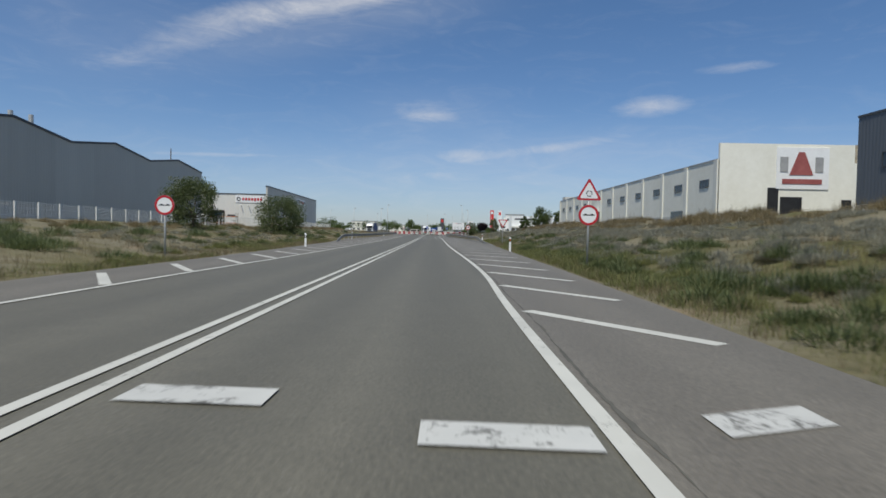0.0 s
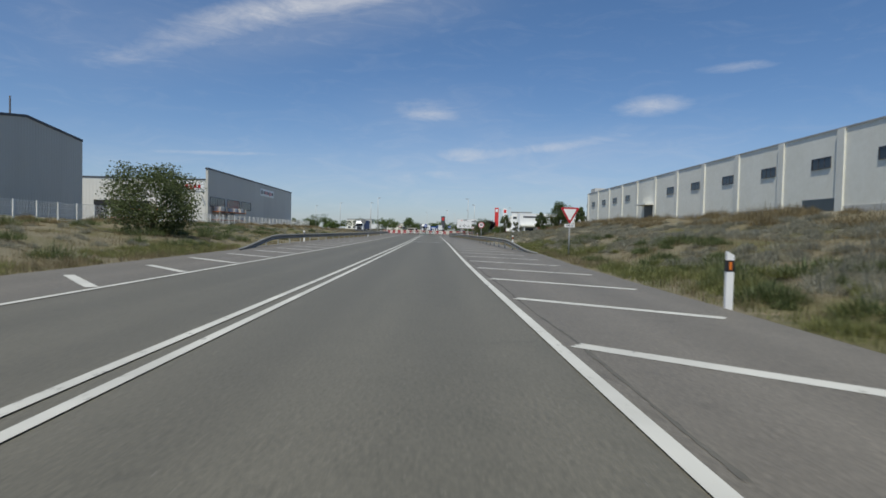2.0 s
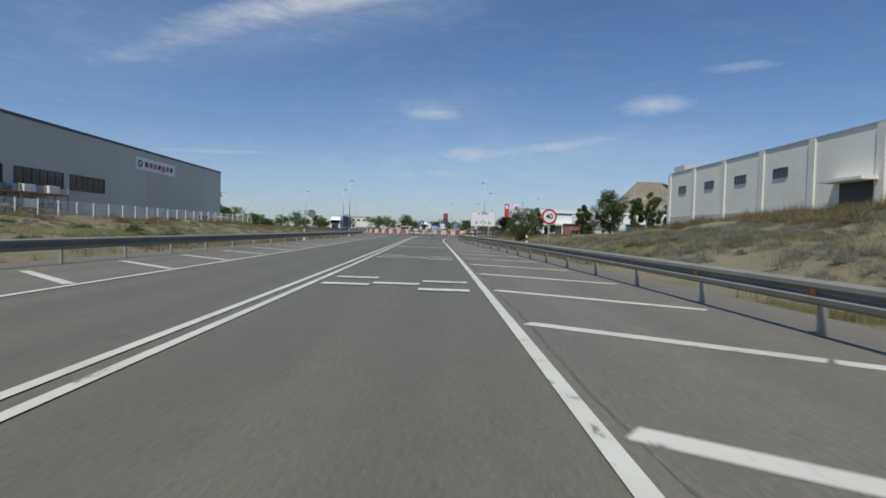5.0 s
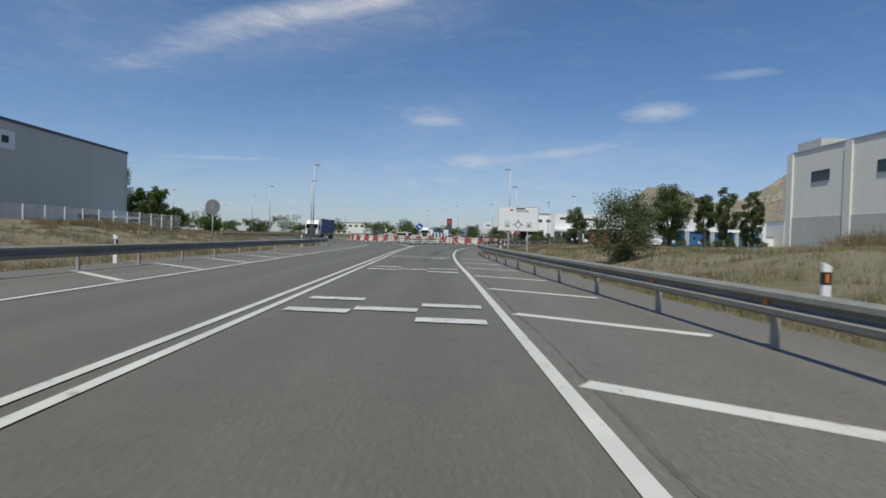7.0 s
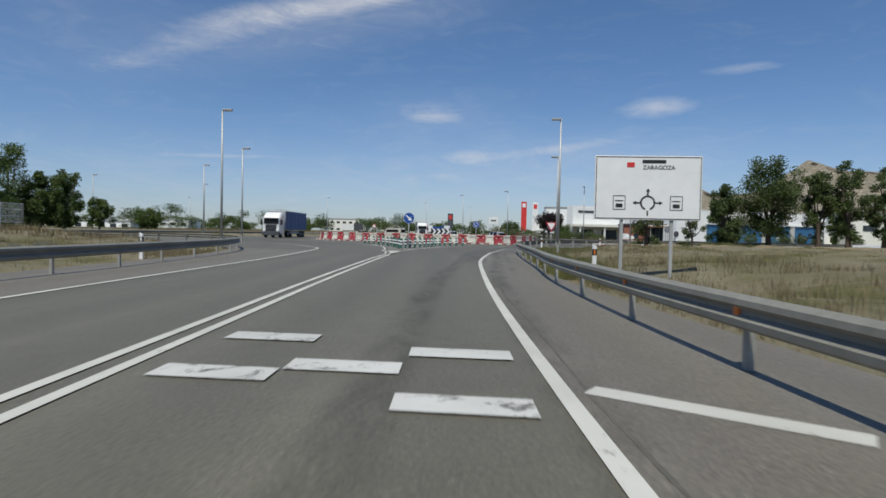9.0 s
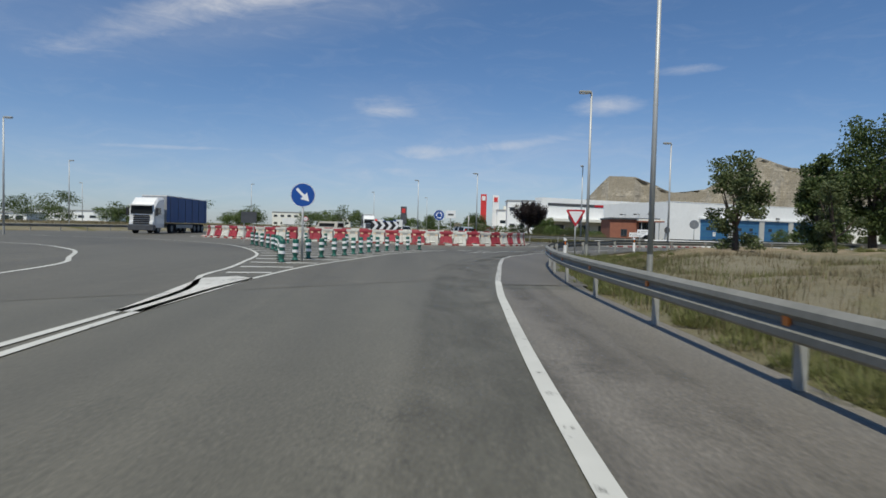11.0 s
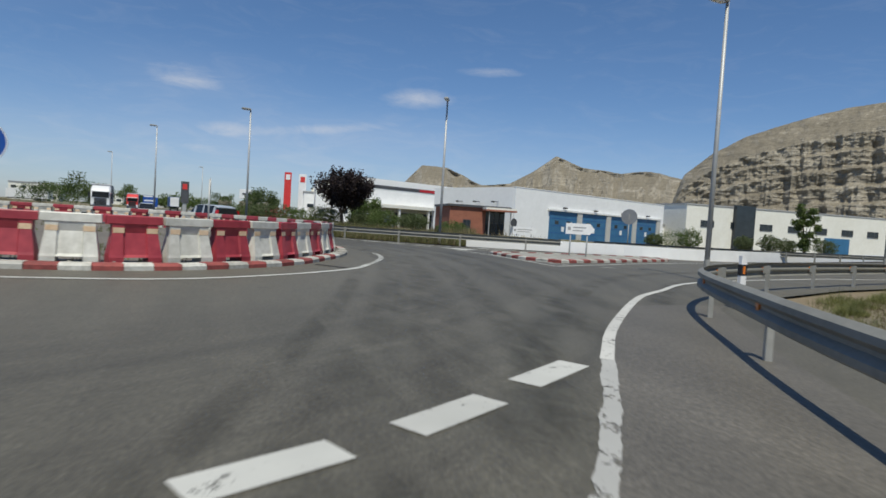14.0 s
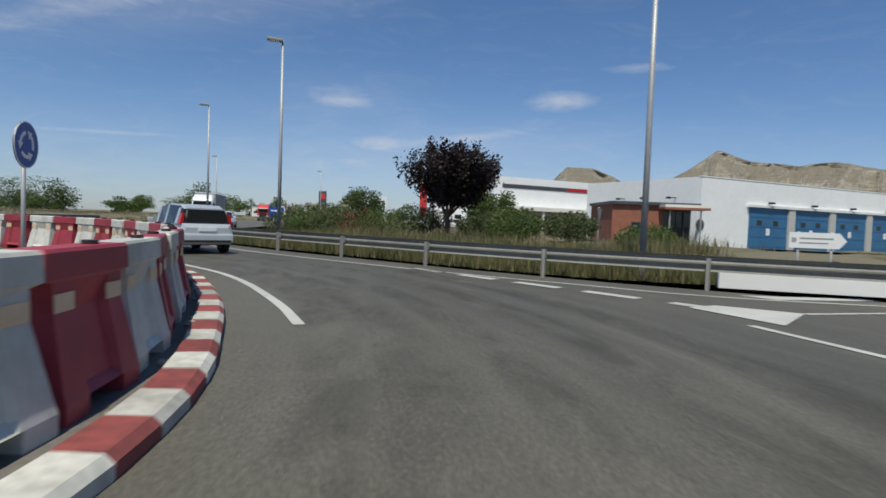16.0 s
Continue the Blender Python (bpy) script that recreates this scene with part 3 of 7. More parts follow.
def terrain(x, y):
    """Height of the open ground; the road lies a little above it."""
    x, y = np.asarray(x, float), np.asarray(y, float)
    dr, dl = x - np.interp(y, YS, RE), np.interp(y, YS, LE) - x
    fade = 1 - ease(y, 108, 158)
    right = (1.15 * ease(dr, 0.8, 7) + 1.75 * ease(dr, 7, 20)) * fade + 0.45 * ease(dr, 1, 9) * (1 - fade)
    right = right - 1.3 * ease(y, 220, 264) * ease(x, 17, 42)
    left = (0.75 * ease(dl, 0.5, 9) + 0.75 * ease(dl, 8, 20)) * (1 - 0.65 * ease(y, 147, 198))
    wob = 0.10 * np.sin(x * 0.9 + y * 0.35) + 0.08 * np.sin(y * 0.8 - x * 0.4) + 0.05 * np.sin(2.1 * x + 1.7 * y)
    h = np.where(dr > 0, right, np.where(dl > 0, left, 0.0)) + wob * np.clip(np.maximum(dr, dl) / 4, 0, 1)
    h = np.where(np.maximum(dr, dl) < 0.0, -0.06, h - 0.03)
    # the ground meets the asphalt of the roundabout without a step
    p = np.array(PAD)
    gap = np.full(np.shape(x), 1e9)
    for (x0, y0), (x1, y1) in zip(p, np.roll(p, -1, 0)):
        dx, dy = x1 - x0, y1 - y0
        u = np.clip(((x - x0) * dx + (y - y0) * dy) / (dx * dx + dy * dy), 0, 1)
        gap = np.minimum(gap, np.hypot(x - x0 - u * dx, y - y0 - u * dy))
    gap = np.where(inside_pad(x, y), 0.0, gap)
    return -0.06 + (h + 0.06) * ease(gap, 0.9, 5.5)


# ------------------------------------------------------------------ ground and road
def build_ground():
    xs = np.r_[-3000, -1200, -600, -300, -160, np.arange(-120, -48, 4.0), np.arange(-48, 48, 0.8), np.arange(48, 120, 4.0), 160, 300, 600, 1200, 3000]
    ys = np.r_[-1500, -600, -200, -100, np.arange(-66, 274, 1.0), np.arange(274, 420, 6.0), 450, 520, 700, 1000, 2000, 4000]
    gx, gy = np.meshgrid(xs, ys)
    gz = terrain(gx, gy)
    nx = len(xs)
    v = np.stack([gx.ravel(), gy.ravel(), gz.ravel()], 1)
    f = [(j * nx + i, j * nx + i + 1, (j + 1) * nx + i + 1, (j + 1) * nx + i) for j in range(len(ys) - 1) for i in range(nx - 1)]
    tagged(from_arrays("ground", v, f, GROUND, True), "dry grassy verge and open ground beside the road", "ground", kind="structure")


build_ground()

rows = [(LE[n], YS[n], RE[n]) for n in range(len(YS)) if YS[n] <= 178]
v = [(a, y, 0.0) for a, y, b in rows] + [(b, y, 0.0) for a, y, b in rows]
k = len(rows)
road = tagged(from_arrays("road", v, [(i, i + k, i + k + 1, i + 1) for i in range(k - 1)], ASPHALT), "grey asphalt two-lane road with worn white lines", "road", kind="structure")
pad = tagged(plate("road_roundabout", PAD, 0.004, ASPHALT_WORN), "dark worn asphalt of the roundabout and its exits", "road", kind="structure")

# browner surfacing of the hatched shoulders
for name, line, edge in (("shoulder_right", RIGHT_LINE, RE - 0.02), ("shoulder_left", LEFT_LINE, LE + 0.02)):
    q = [(float(at_y(line, y)), y, e) for y, e in zip(YS, edge) if y <= 171]
    v = [(a, y, 0.007) for a, y, b in q] + [(b, y, 0.007) for a, y, b in q]
    k = len(q)
    f = [(i, i + k, i + k + 1, i + 1) if name.endswith("right") else (i + k, i, i + 1, i + k + 1) for i in range(k - 1)]
    tagged(from_arrays(name, v, f, SHOULDER), "brownish hatched asphalt shoulder beside the lane", "road shoulder", kind="structure")

q = np.arange(171, 197.1, 0.5)
a, b = at_y(RIGHT_LINE, q), at_y(RIGHT_RAIL, q) + 0.3
k = len(q)
v = [(x, y, 0.0096) for x, y in zip(a, q)] + [(x, y, 0.0096) for x, y in zip(b, q)]
tagged(from_arrays("shoulder_bend", v, [(i, i + k, i + k + 1, i + 1) for i in range(k - 1)], ASPHALT_BEND), "brownish asphalt between edge line and guardrail of the bend", "road shoulder", kind="structure")
MARK = 0.0125


def ragged(name, pts, width, mat, parent, seed, lift=0.0):
    """A repainted, worn line with uneven edges."""
    rng_ = np.random.default_rng(seed)
    p = np.array(pts, float)
    s = np.r_[0, np.cumsum(np.linalg.norm(np.diff(p, axis=0), axis=1))]
    at = np.arange(0, s[-1], 0.07)
    q = np.stack([np.interp(at, s, p[:, n]) for n in (0, 1)], 1)
    n = normals2(q)
    soft = lambda amp: amp * np.convolve(rng_.normal(size=len(q) + 8), np.ones(9) / 3, "valid")
    a, b = -width / 2 + soft(0.008) + rng_.normal(size=len(q)) * 0.004, width / 2 + soft(0.008) + rng_.normal(size=len(q)) * 0.004
    v = np.concatenate([q + n * a[:, None], q + n * b[:, None]])
    k = len(q)
    ob = from_arrays(name, [(x, y, MARK + lift) for x, y in v], [(i, i + k, i + k + 1, i + 1) for i in range(k - 1)], mat)
    ob.parent = parent
    return ob


ribbon("edge_line", [p for p in RIGHT_LINE if p[1] < 173], 0.145, MARK, PAINT, road, 0.8)
ragged("edge_line", [p for p in RIGHT_LINE if 171 < p[1] < 188.5] + [(3.72, 189.05), (3.62, 189.28), (4.08, 189.42), (4.22, 189.75)] + [p for p in RIGHT_LINE if 190 < p[1] < 194], 0.13, PAINT_WORN, road, 5)
ribbon("edge_line", [p for p in RIGHT_LINE if p[1] > 193], 0.14, MARK, PAINT_OLD, road, 0.6)
ribbon("edge_line", LEFT_LINE, 0.15, MARK, PAINT, road, 1.0)
ribbon("centre_line", [(x - 0.04, y) for x, y in MIDDLE] + [(-6.5, 171.1), (-6.0, 175.7), (-4.7, 181.4), (-4.2, 183.6), (-3.17, 186.5), (-2.0, 188.9), (-0.86, 190.6)], 0.13, MARK, PAINT, road)
ribbon("centre_line", [(x - 0.36, y) for x, y in MIDDLE] + [(-7.8, 171.8), (-7.9, 173.95), (-8.3, 177.2), (-9.3, 182.9), (-12.2, 190.4), (-15.6, 195.5), (-21, 200), (-31, 203)], 0.13, MARK, PAINT, road)
ribbon("splitter_line", [(-0.86, 190.6), (-3.8, 192.2), (-8.4, 194.6), (-12.7, 197.4)], 0.12, MARK, PAINT, road)


def stripe(a, b, width, mat=PAINT, name="hatch_stripe"):
    a, b = Vector(a), Vector(b)
    t = (b - a).normalized()
    n = Vector((-t.y, t.x)) * width / 2
    return plate(name, [tuple(a - n), tuple(b - n), tuple(b + n), tuple(a + n)], MARK, mat, road)


for n in range(-4, 30):
    y = float(np.interp(n, [-4, 0, 12, 18, 29, 32], [-8.78, 9.52, 63.61, 89.09, 138.73, 152.43]))
    xi = float(at_y(RIGHT_LINE, y)) + 0.22
    steep = float(np.interp(y, [22, 40], [-1.38, -0.69]))
    wide = min(2.25 if y < 26 else 3.35, (right_edge(y - 2) - 0.6 if y < 70 else float(at_y(RIGHT_RAIL, y - 1.5)) - 0.3) - xi)
    cuts = [(0.0, 1.0)]
    if n == 9:
        cuts = [(0.0, 0.28), (0.295, 0.70), (0.715, 1.0)]
    elif n == 10:
        cuts = [(0.0, 0.42), (0.435, 0.86), (0.885, 1.0)]
    elif n == 11:
        cuts = [(0.0, 0.62), (0.65, 1.0)]
    elif n == 21:
        cuts = [(0.0, 0.34), (0.40, 1.0)]
    elif n in (6, 14, 17):
        cuts = [(0.0, 0.83), (0.845, 1.0)]
    if wide > 0.5 and n != -1:
        for u0, u1 in cuts:
            stripe((xi + wide * u0, y + steep * wide * u0), (xi + wide * u1, y + steep * wide * u1), 0.27)
for n in range(-4, 30):
    y = float(np.interp(n, [-4, 0, 12, 20, 28, 31], [-4.4, 12.24, 62.03, 96.86, 133.84, 147.0]))
    xi = float(at_y(LEFT_LINE, y)) - 0.15
    steep = float(np.interp(y, [26, 52], [-1.6, -0.92]))
    wide = min(2.1 if y < 46 else 2.75, xi - left_edge(y + 2) - 0.6)
    if wide > 0.5 and y < 142:
        stripe((xi, y), (xi - wide, y - steep * wide), 0.24)


# bitumen joint between lane and shoulder, torn in places
for y0, y1, off, wide in ((-8, 31, 0.17, 0.03), (33, 58, 0.24, 0.035), (60, 92, 0.22, 0.03), (92, 126, 0.27, 0.04), (130, 150, 0.22, 0.03)):
    ragged("tar_joint", [(float(at_y(RIGHT_LINE, y)) + off + 0.03 * math.sin(y * 0.9), y) for y in range(y0, y1, 2)], wide, TAR, road, int(y1), -0.002)
# crumbs of old paint where bars have been scraped off
crumb = np.random.default_rng(44)
v, f = [], []
for cx, cy, m in ((-3.6, 133.0, 60), (-3.2, 103.9, 40), (-3.9, 122.6, 30)):
    for x, y, r, a in zip(crumb.normal(cx, 0.42, m), crumb.normal(cy, 1.0, m), crumb.uniform(0.008, 0.026, m), crumb.uniform(0, 6.28, m)):
        k = len(v)
        v += [(x + r * math.cos(a + q) * (1 + 0.5 * (q > 2)), y + r * math.sin(a + q), MARK) for q in (0, 1.3, 2.7, 4.4)]
        f.append((k, k + 1, k + 2, k + 3))
from_arrays("paint_crumbs", v, f, PAINT_WORN).parent = road


def bar(x, y, dx=1.04, dy=0.44, lean=-0.085, mat=PAINT_BAR):
    return plate("rumble_bar", [(x, y), (x + dx, y + lean * dx), (x + dx, y + lean * dx + dy), (x, y + dy)], MARK + (0.0012 if mat is PAINT_FLAKE else 0.0045), mat, road)


def bar_group(y, x, seed, mat=PAINT_BAR):
    """Staggered rumble bars across one lane."""
    for col, up in ((0, 0.0), (0, 1.72), (1, 0.33), (2, -0.8), (2, 1.0)):
        bar(x + 1.07 * col, y + up, mat=mat)


bar_group(89.49, -4.39, 1)
bar_group(101.59, -4.69, 2)
bar_group(115.75, -5.14, 3)
bar_group(127.12, -5.47, 4)
bar_group(138.84, -5.83, 5)
bar_group(103.45, -4.73, 6, PAINT_FLAKE)
bar_group(122.44, -5.34, 7, PAINT_FLAKE)
for x, y in ((-2.40, 4.16), (-0.16, 3.42), (1.80, 3.66)):
    bar(x, y, dx=1.1 if x < 1 else 0.86, lean=-0.05 if x < 1 else 0.35)
for x in (-2.36, -1.25, -0.16):
    bar(x, 5.9 - 19.2, mat=PAINT_OLD)
# rubber laid down by tyres: faint dark tracks with soft edges
def rubber_material():
    m, n, bsdf = material("tyre_rubber_mark")
    p = spot(n)
    fade = n.add("ShaderNodeAttribute")
    fade.attribute_name = "middle"
    torn = n.ramp(n.noise(n.scaled(p, 1.0, 0.35, 1.0), 1.6, 6, 0.7, 0.6), (0.38, 0.0), (0.66, 1.0))
    bsdf.inputs["Base Color"].default_value = (0.030, 0.030, 0.027, 1)
    bsdf.inputs["Roughness"].default_value = 0.75
    both = n.add("ShaderNodeMixShader")
    n.link(n.math("MULTIPLY", n.math("MULTIPLY", fade.outputs["Fac"], torn), 0.26), both.inputs[0])
    n.link(n.add("ShaderNodeBsdfTransparent").outputs[0], both.inputs[1])
    n.link(bsdf.outputs[0], both.inputs[2])
    n.link(both.outputs[0], [q for q in m.node_tree.nodes if q.type == "OUTPUT_MATERIAL"][0].inputs["Surface"])
    return m


RUBBER_MARK = rubber_material()


def tyre_track(pts, off, width, parent, z):
    q = smooth_line(pts, 0.5)
    n = normals2(q)
    side = (-0.5, -0.2, 0.2, 0.5)
    v = np.concatenate([q + n * (off + s * width) for s in side])
    k = len(q)
    f = [(i + j * k, i + (j + 1) * k, i + 1 + (j + 1) * k, i + 1 + j * k) for j in range(3) for i in range(k - 1)]
    ob = from_arrays("tyre_track", [(x, y, z) for x, y in v], f, RUBBER_MARK)
    ends = np.clip(np.minimum(np.arange(k), np.arange(k)[::-1]) / 8.0, 0, 1)
    layer = ob.data.attributes.new("middle", "FLOAT", "POINT")
    layer.data.foreach_set("value", np.concatenate([ends * (0.0 if abs(s) > 0.4 else 1.0) for s in side]))
    ob.parent = parent


ENTRY = [(-3.07, 131.88), (-2.95, 144.53), (-2.71, 151.29), (-2.28, 156.5), (-1.02, 173.6), (0.78, 180.7), (3.31, 188.21), (5.95, 195.02), (8.51, 203.36), (9.67, 209.75), (9.06, 216.13), (6.75, 221.13), (2.45, 225.98), (-2.44, 233.7)]
OUT = [(-0.02, 179.04), (2.88, 185.75), (6.45, 192.36), (10.79, 198.12), (16.81, 202.96), (25.75, 205.46), (38.48, 204.96)]
for n, (pts, off, wide) in enumerate(((ENTRY, -0.85, 0.7), (ENTRY, 0.75, 0.7), (ENTRY[3:], -0.15, 1.1), (ENTRY[6:], 1.9, 0.9), (ENTRY[7:], 3.0, 0.8), (OUT, -0.8, 0.6), (OUT, 0.8, 0.6), (ENTRY[2:8], 1.25, 0.35), (ENTRY[4:9], -1.5, 0.4))):
    tyre_track(pts, off, wide, road if n < 2 else pad, 0.0076 + 0.0002 * n)

# give-way dashes, the worn triangle, and the hatching of the splitter island
for x0, y0, x1, y1 in ((-0.09, 191.33, 0.73, 191.26), (1.06, 191.21, 1.79, 191.24), (2.10, 191.23, 2.89, 191.30), (3.2, 191.45, 3.98, 191.78), (4.42, 191.98, 5.2, 192.44), (5.66, 192.77, 6.5, 193.31)):
    stripe((x0, y0), (x1, y1), 0.30, PAINT, "give_way_dash")
ragged("worn_triangle", [(0.11, 188.19), (0.51, 188.71), (0.64, 188.83), (0.62, 189.21), (0.98, 189.79), (0.99, 190.23)], 0.16, PAINT_WORN, road, 6)
ragged("worn_triangle", [(0.98, 190.34), (1.25, 189.98), (1.51, 189.69), (2.02, 189.44)], 0.27, PAINT_WORN, road, 7, 0.002)
ragged("worn_triangle", [(2.02, 189.44), (1.66, 189.19), (1.11, 189.09), (1.09, 188.6), (0.97, 188.49), (0.55, 188.53), (0.12, 188.16)], 0.15, PAINT_WORN, road, 8, 0.004)
for n in range(9):
    y = 172.9 + 2.1 * n
    xa = float(at_y([(-6.4, 170), (-6.0, 175.7), (-4.7, 181.4), (-4.2, 183.6), (-3.17, 186.5), (-0.86, 190.6), (-3.8, 192.2)], y))
    xb = float(at_y([(-7.5, 170), (-7.9, 173.95), (-8.3, 177.2), (-9.3, 182.9), (-12.2, 190.4)], y))
    if xa - xb > 0.7:
        stripe((xb + 0.25, y), (xa - 0.25, y + 0.15), 0.34)
plate("painted_nose", [(-6.62, 166.0), (-6.98, 166.0), (-7.6, 171.2), (-7.0, 171.9), (-6.45, 171.3)], MARK, PAINT_OLD, road)
# lines round the roundabout
ring = np.array(ISLAND)
mid = ring.mean(0)
out = ring + (ring - mid) / np.linalg.norm(ring - mid, axis=1)[:, None] * np.interp(ring[:, 1], [202.6, 206.7, 213.9], [1.7, 0.85, 0.8])[:, None]
inner = [(0.2, 199.6), (2.7, 199.75), (4.6, 200.85), (5.95, 202.05), (6.73, 202.97), (7.3, 204.1)]
fresh = [(7.3, 204.1), (7.97, 205.55), (8.33, 206.5), (8.63, 207.5), (8.82, 208.5), (8.88, 209.5)]
ribbon("circle_line", [tuple(p) for p in out[9:14]] + inner, 0.16, MARK, PAINT, pad, 0.4)
ragged("circle_line", fresh, 0.16, PAINT_STIPPLED, pad, 9)
ribbon("circle_line", [(8.37, 214.0), (7.86, 215.8), (6.72, 218.8), (5.3, 221.2)] + [tuple(p) for p in out[5:9]], 0.14, MARK, PAINT, pad, 0.6)
for n in range(5):
    a = Vector((10.4, 222.3)).lerp(Vector((14.85, 215.6)), n / 4.6)
    b = a + (Vector((14.85, 215.6)) - Vector((10.4, 222.3))).normalized() * 1.15
    s = stripe(a, b, 0.3, PAINT, "exit_dash")
ribbon("edge_line", [(2.79, 231.61), (5.43, 227.7), (8.06, 224.62), (10.88, 221.61), (13.56, 219.2), (16.59, 217.05), (24.25, 215.2), (33.79, 213.31)], 0.14, MARK, PAINT, pad, 0.8)

# ------------------------------------------------------------------ crash barriers of steel
W_BEAM = [(0.0, 0.40), (0.07, 0.44), (0.075, 0.50), (0.012, 0.55), (0.012, 0.585), (0.075, 0.635), (0.07, 0.69), (0.0, 0.73)]


def guardrail(name_label, pts, side, sink=True, post_step=3.25, reflectors=True):
    """A W-beam on posts along a curve; side: +1 if the traffic passes on its left, -1 on its right."""
    top = thing("guardrail", (0, 0, 0), name_label, "guardrail")
    q = smooth_line(pts, 0.8)
    n = normals2(q) * side
    s = np.r_[0, np.cumsum(np.linalg.norm(np.diff(q, axis=0), axis=1))]
    drop = -0.62 * (1 - ease(s, 0, 11)) if sink else 0 * s
    bm = bmesh.new()
    rings = []
    for i in range(len(q)):
        face = [(q[i, 0] - n[i, 0] * (d + 0.10), q[i, 1] - n[i, 1] * (d + 0.10), z + drop[i]) for d, z in W_BEAM]
        rear = [(q[i, 0] - n[i, 0] * (d + 0.088), q[i, 1] - n[i, 1] * (d + 0.088), z + drop[i]) for d, z in W_BEAM[::-1]]
        rings.append([bm.verts.new(p) for p in face + rear])
    for a, b in zip(rings, rings[1:]):
        for i in range(len(a)):
            bm.faces.new((a[i], b[i], b[i - 1], a[i - 1]))
    bm.faces.new(rings[0])
    bm.faces.new(rings[-1][::-1])
    part("beam", bm, ZINC, top, "galvanised corrugated steel beam")
    post = None
    for k, d in enumerate(np.arange(1.2, s[-1], post_step)):
        x, y = np.interp(d, s, q[:, 0]), np.interp(d, s, q[:, 1])
        i = int(np.searchsorted(s, d))
        turn = math.degrees(math.atan2(n[i, 1], n[i, 0]))
        dz = float(np.interp(d, s, drop))
        m = pose(x, y, dz, 0, 0, turn)
        if post is None:
            bm = bmesh.new()
            box(bm, -0.035, 0.035, -0.045, -0.039, -0.3, 0.68)
            box(bm, -0.035, 0.035, 0.039, 0.045, -0.3, 0.68)
            box(bm, -0.035, -0.029, -0.039, 0.039, -0.3, 0.68)
            box(bm, -0.10, -0.036, -0.04, 0.04, 0.48, 0.66)
            post = mesh_of(bm, "post", ZINC_DARK)
            cat_eye = mesh_of(extrude_outline(bmesh.new(), [(-0.045, 0), (0.045, 0), (0.045, 0.09), (0, 0.12), (-0.045, 0.09)], -0.012, 0.012), "reflector", ORANGE)
        p = new("post", post)
        p.parent, p.matrix_basis = top, m
        if reflectors:
            r = new("reflector", cat_eye)
            r.parent = top
            r.matrix_basis = pose(x - n[i, 0] * 0.128, y - n[i, 1] * 0.128, dz + 0.51, 0, 0, turn + 90)
    return top


guardrail("galvanised steel guardrail with orange reflectors beside the shoulder", RIGHT_RAIL, 1)
guardrail("galvanised steel guardrail on posts beside the oncoming lane", LEFT_RAIL, -1, reflectors=False)
guardrail("galvanised steel guardrail in front of weeds round the outer bend", [(-0.75, 238.52), (3.08, 232.46), (6.11, 228.65), (8.93, 225.36), (11.74, 222.24), (14.41, 219.8), (17.62, 217.61), (20.9, 215.74)], 1, sink=False, post_step=3.6, reflectors=False)
guardrail("galvanised steel guardrail along the far side of the roundabout", [(-63.76, 207.4), (-50.5, 207.8), (-43.4, 221.8), (-39.3, 231.0), (-34.9, 245.2), (-21.3, 251.0), (-17.0, 270.0)], -1, sink=False, reflectors=False)
guardrail("galvanised steel guardrail along the side road", [(24.24, 217.27), (33.77, 215.57), (53.02, 217.94)], 1, sink=False, reflectors=False)


# ------------------------------------------------------------------ traffic signs
def disc(bm, r, y0, y1, z, seg=36):
    return extrude_outline(bm, [(r * math.cos(a), z + r * math.sin(a)) for a in np.linspace(0, 2 * math.pi, seg, endpoint=False)], y0, y1)


def ring_plate(bm, r0, r1, y0, y1, z, seg=40, a0=0.0, a1=2 * math.pi):
    full = a1 - a0 > 6.28
    ang = np.linspace(a0, a1, seg, endpoint=not full)
    for i in range(seg if full else seg - 1):
        a, b = ang[i], ang[(i + 1) % seg]
        extrude_outline(bm, [(r0 * math.cos(a), z + r0 * math.sin(a)), (r1 * math.cos(a), z + r1 * math.sin(a)), (r1 * math.cos(b), z + r1 * math.sin(b)), (r0 * math.cos(b), z + r0 * math.sin(b))], y0, y1)
    return bm


def sign_post(top, height, r=0.038):
    part("post", Rod((0, 0.03, -0.3), (0, 0.03, height), r), POLE, top, smooth=True)


def triangle(side, z, up=True, grow=1.0):
    h = side * 0.866 * grow
    s = side * grow
    c = 0.06 * s
    if up:
        b = z - h / 3
        return [(-s / 2 + c, b), (s / 2 - c, b), (s / 2, b + c * 0.9), (c * 0.55, b + h - c * 0.2), (-c * 0.55, b + h - c * 0.2), (-s / 2, b + c * 0.9)]
    b = z + h / 3
    return [(-s / 2 + c, b), (-s / 2, b - c * 0.9), (-c * 0.55, b - h + c * 0.2), (c * 0.55, b - h + c * 0.2), (s / 2, b - c * 0.9), (s / 2 - c, b)]


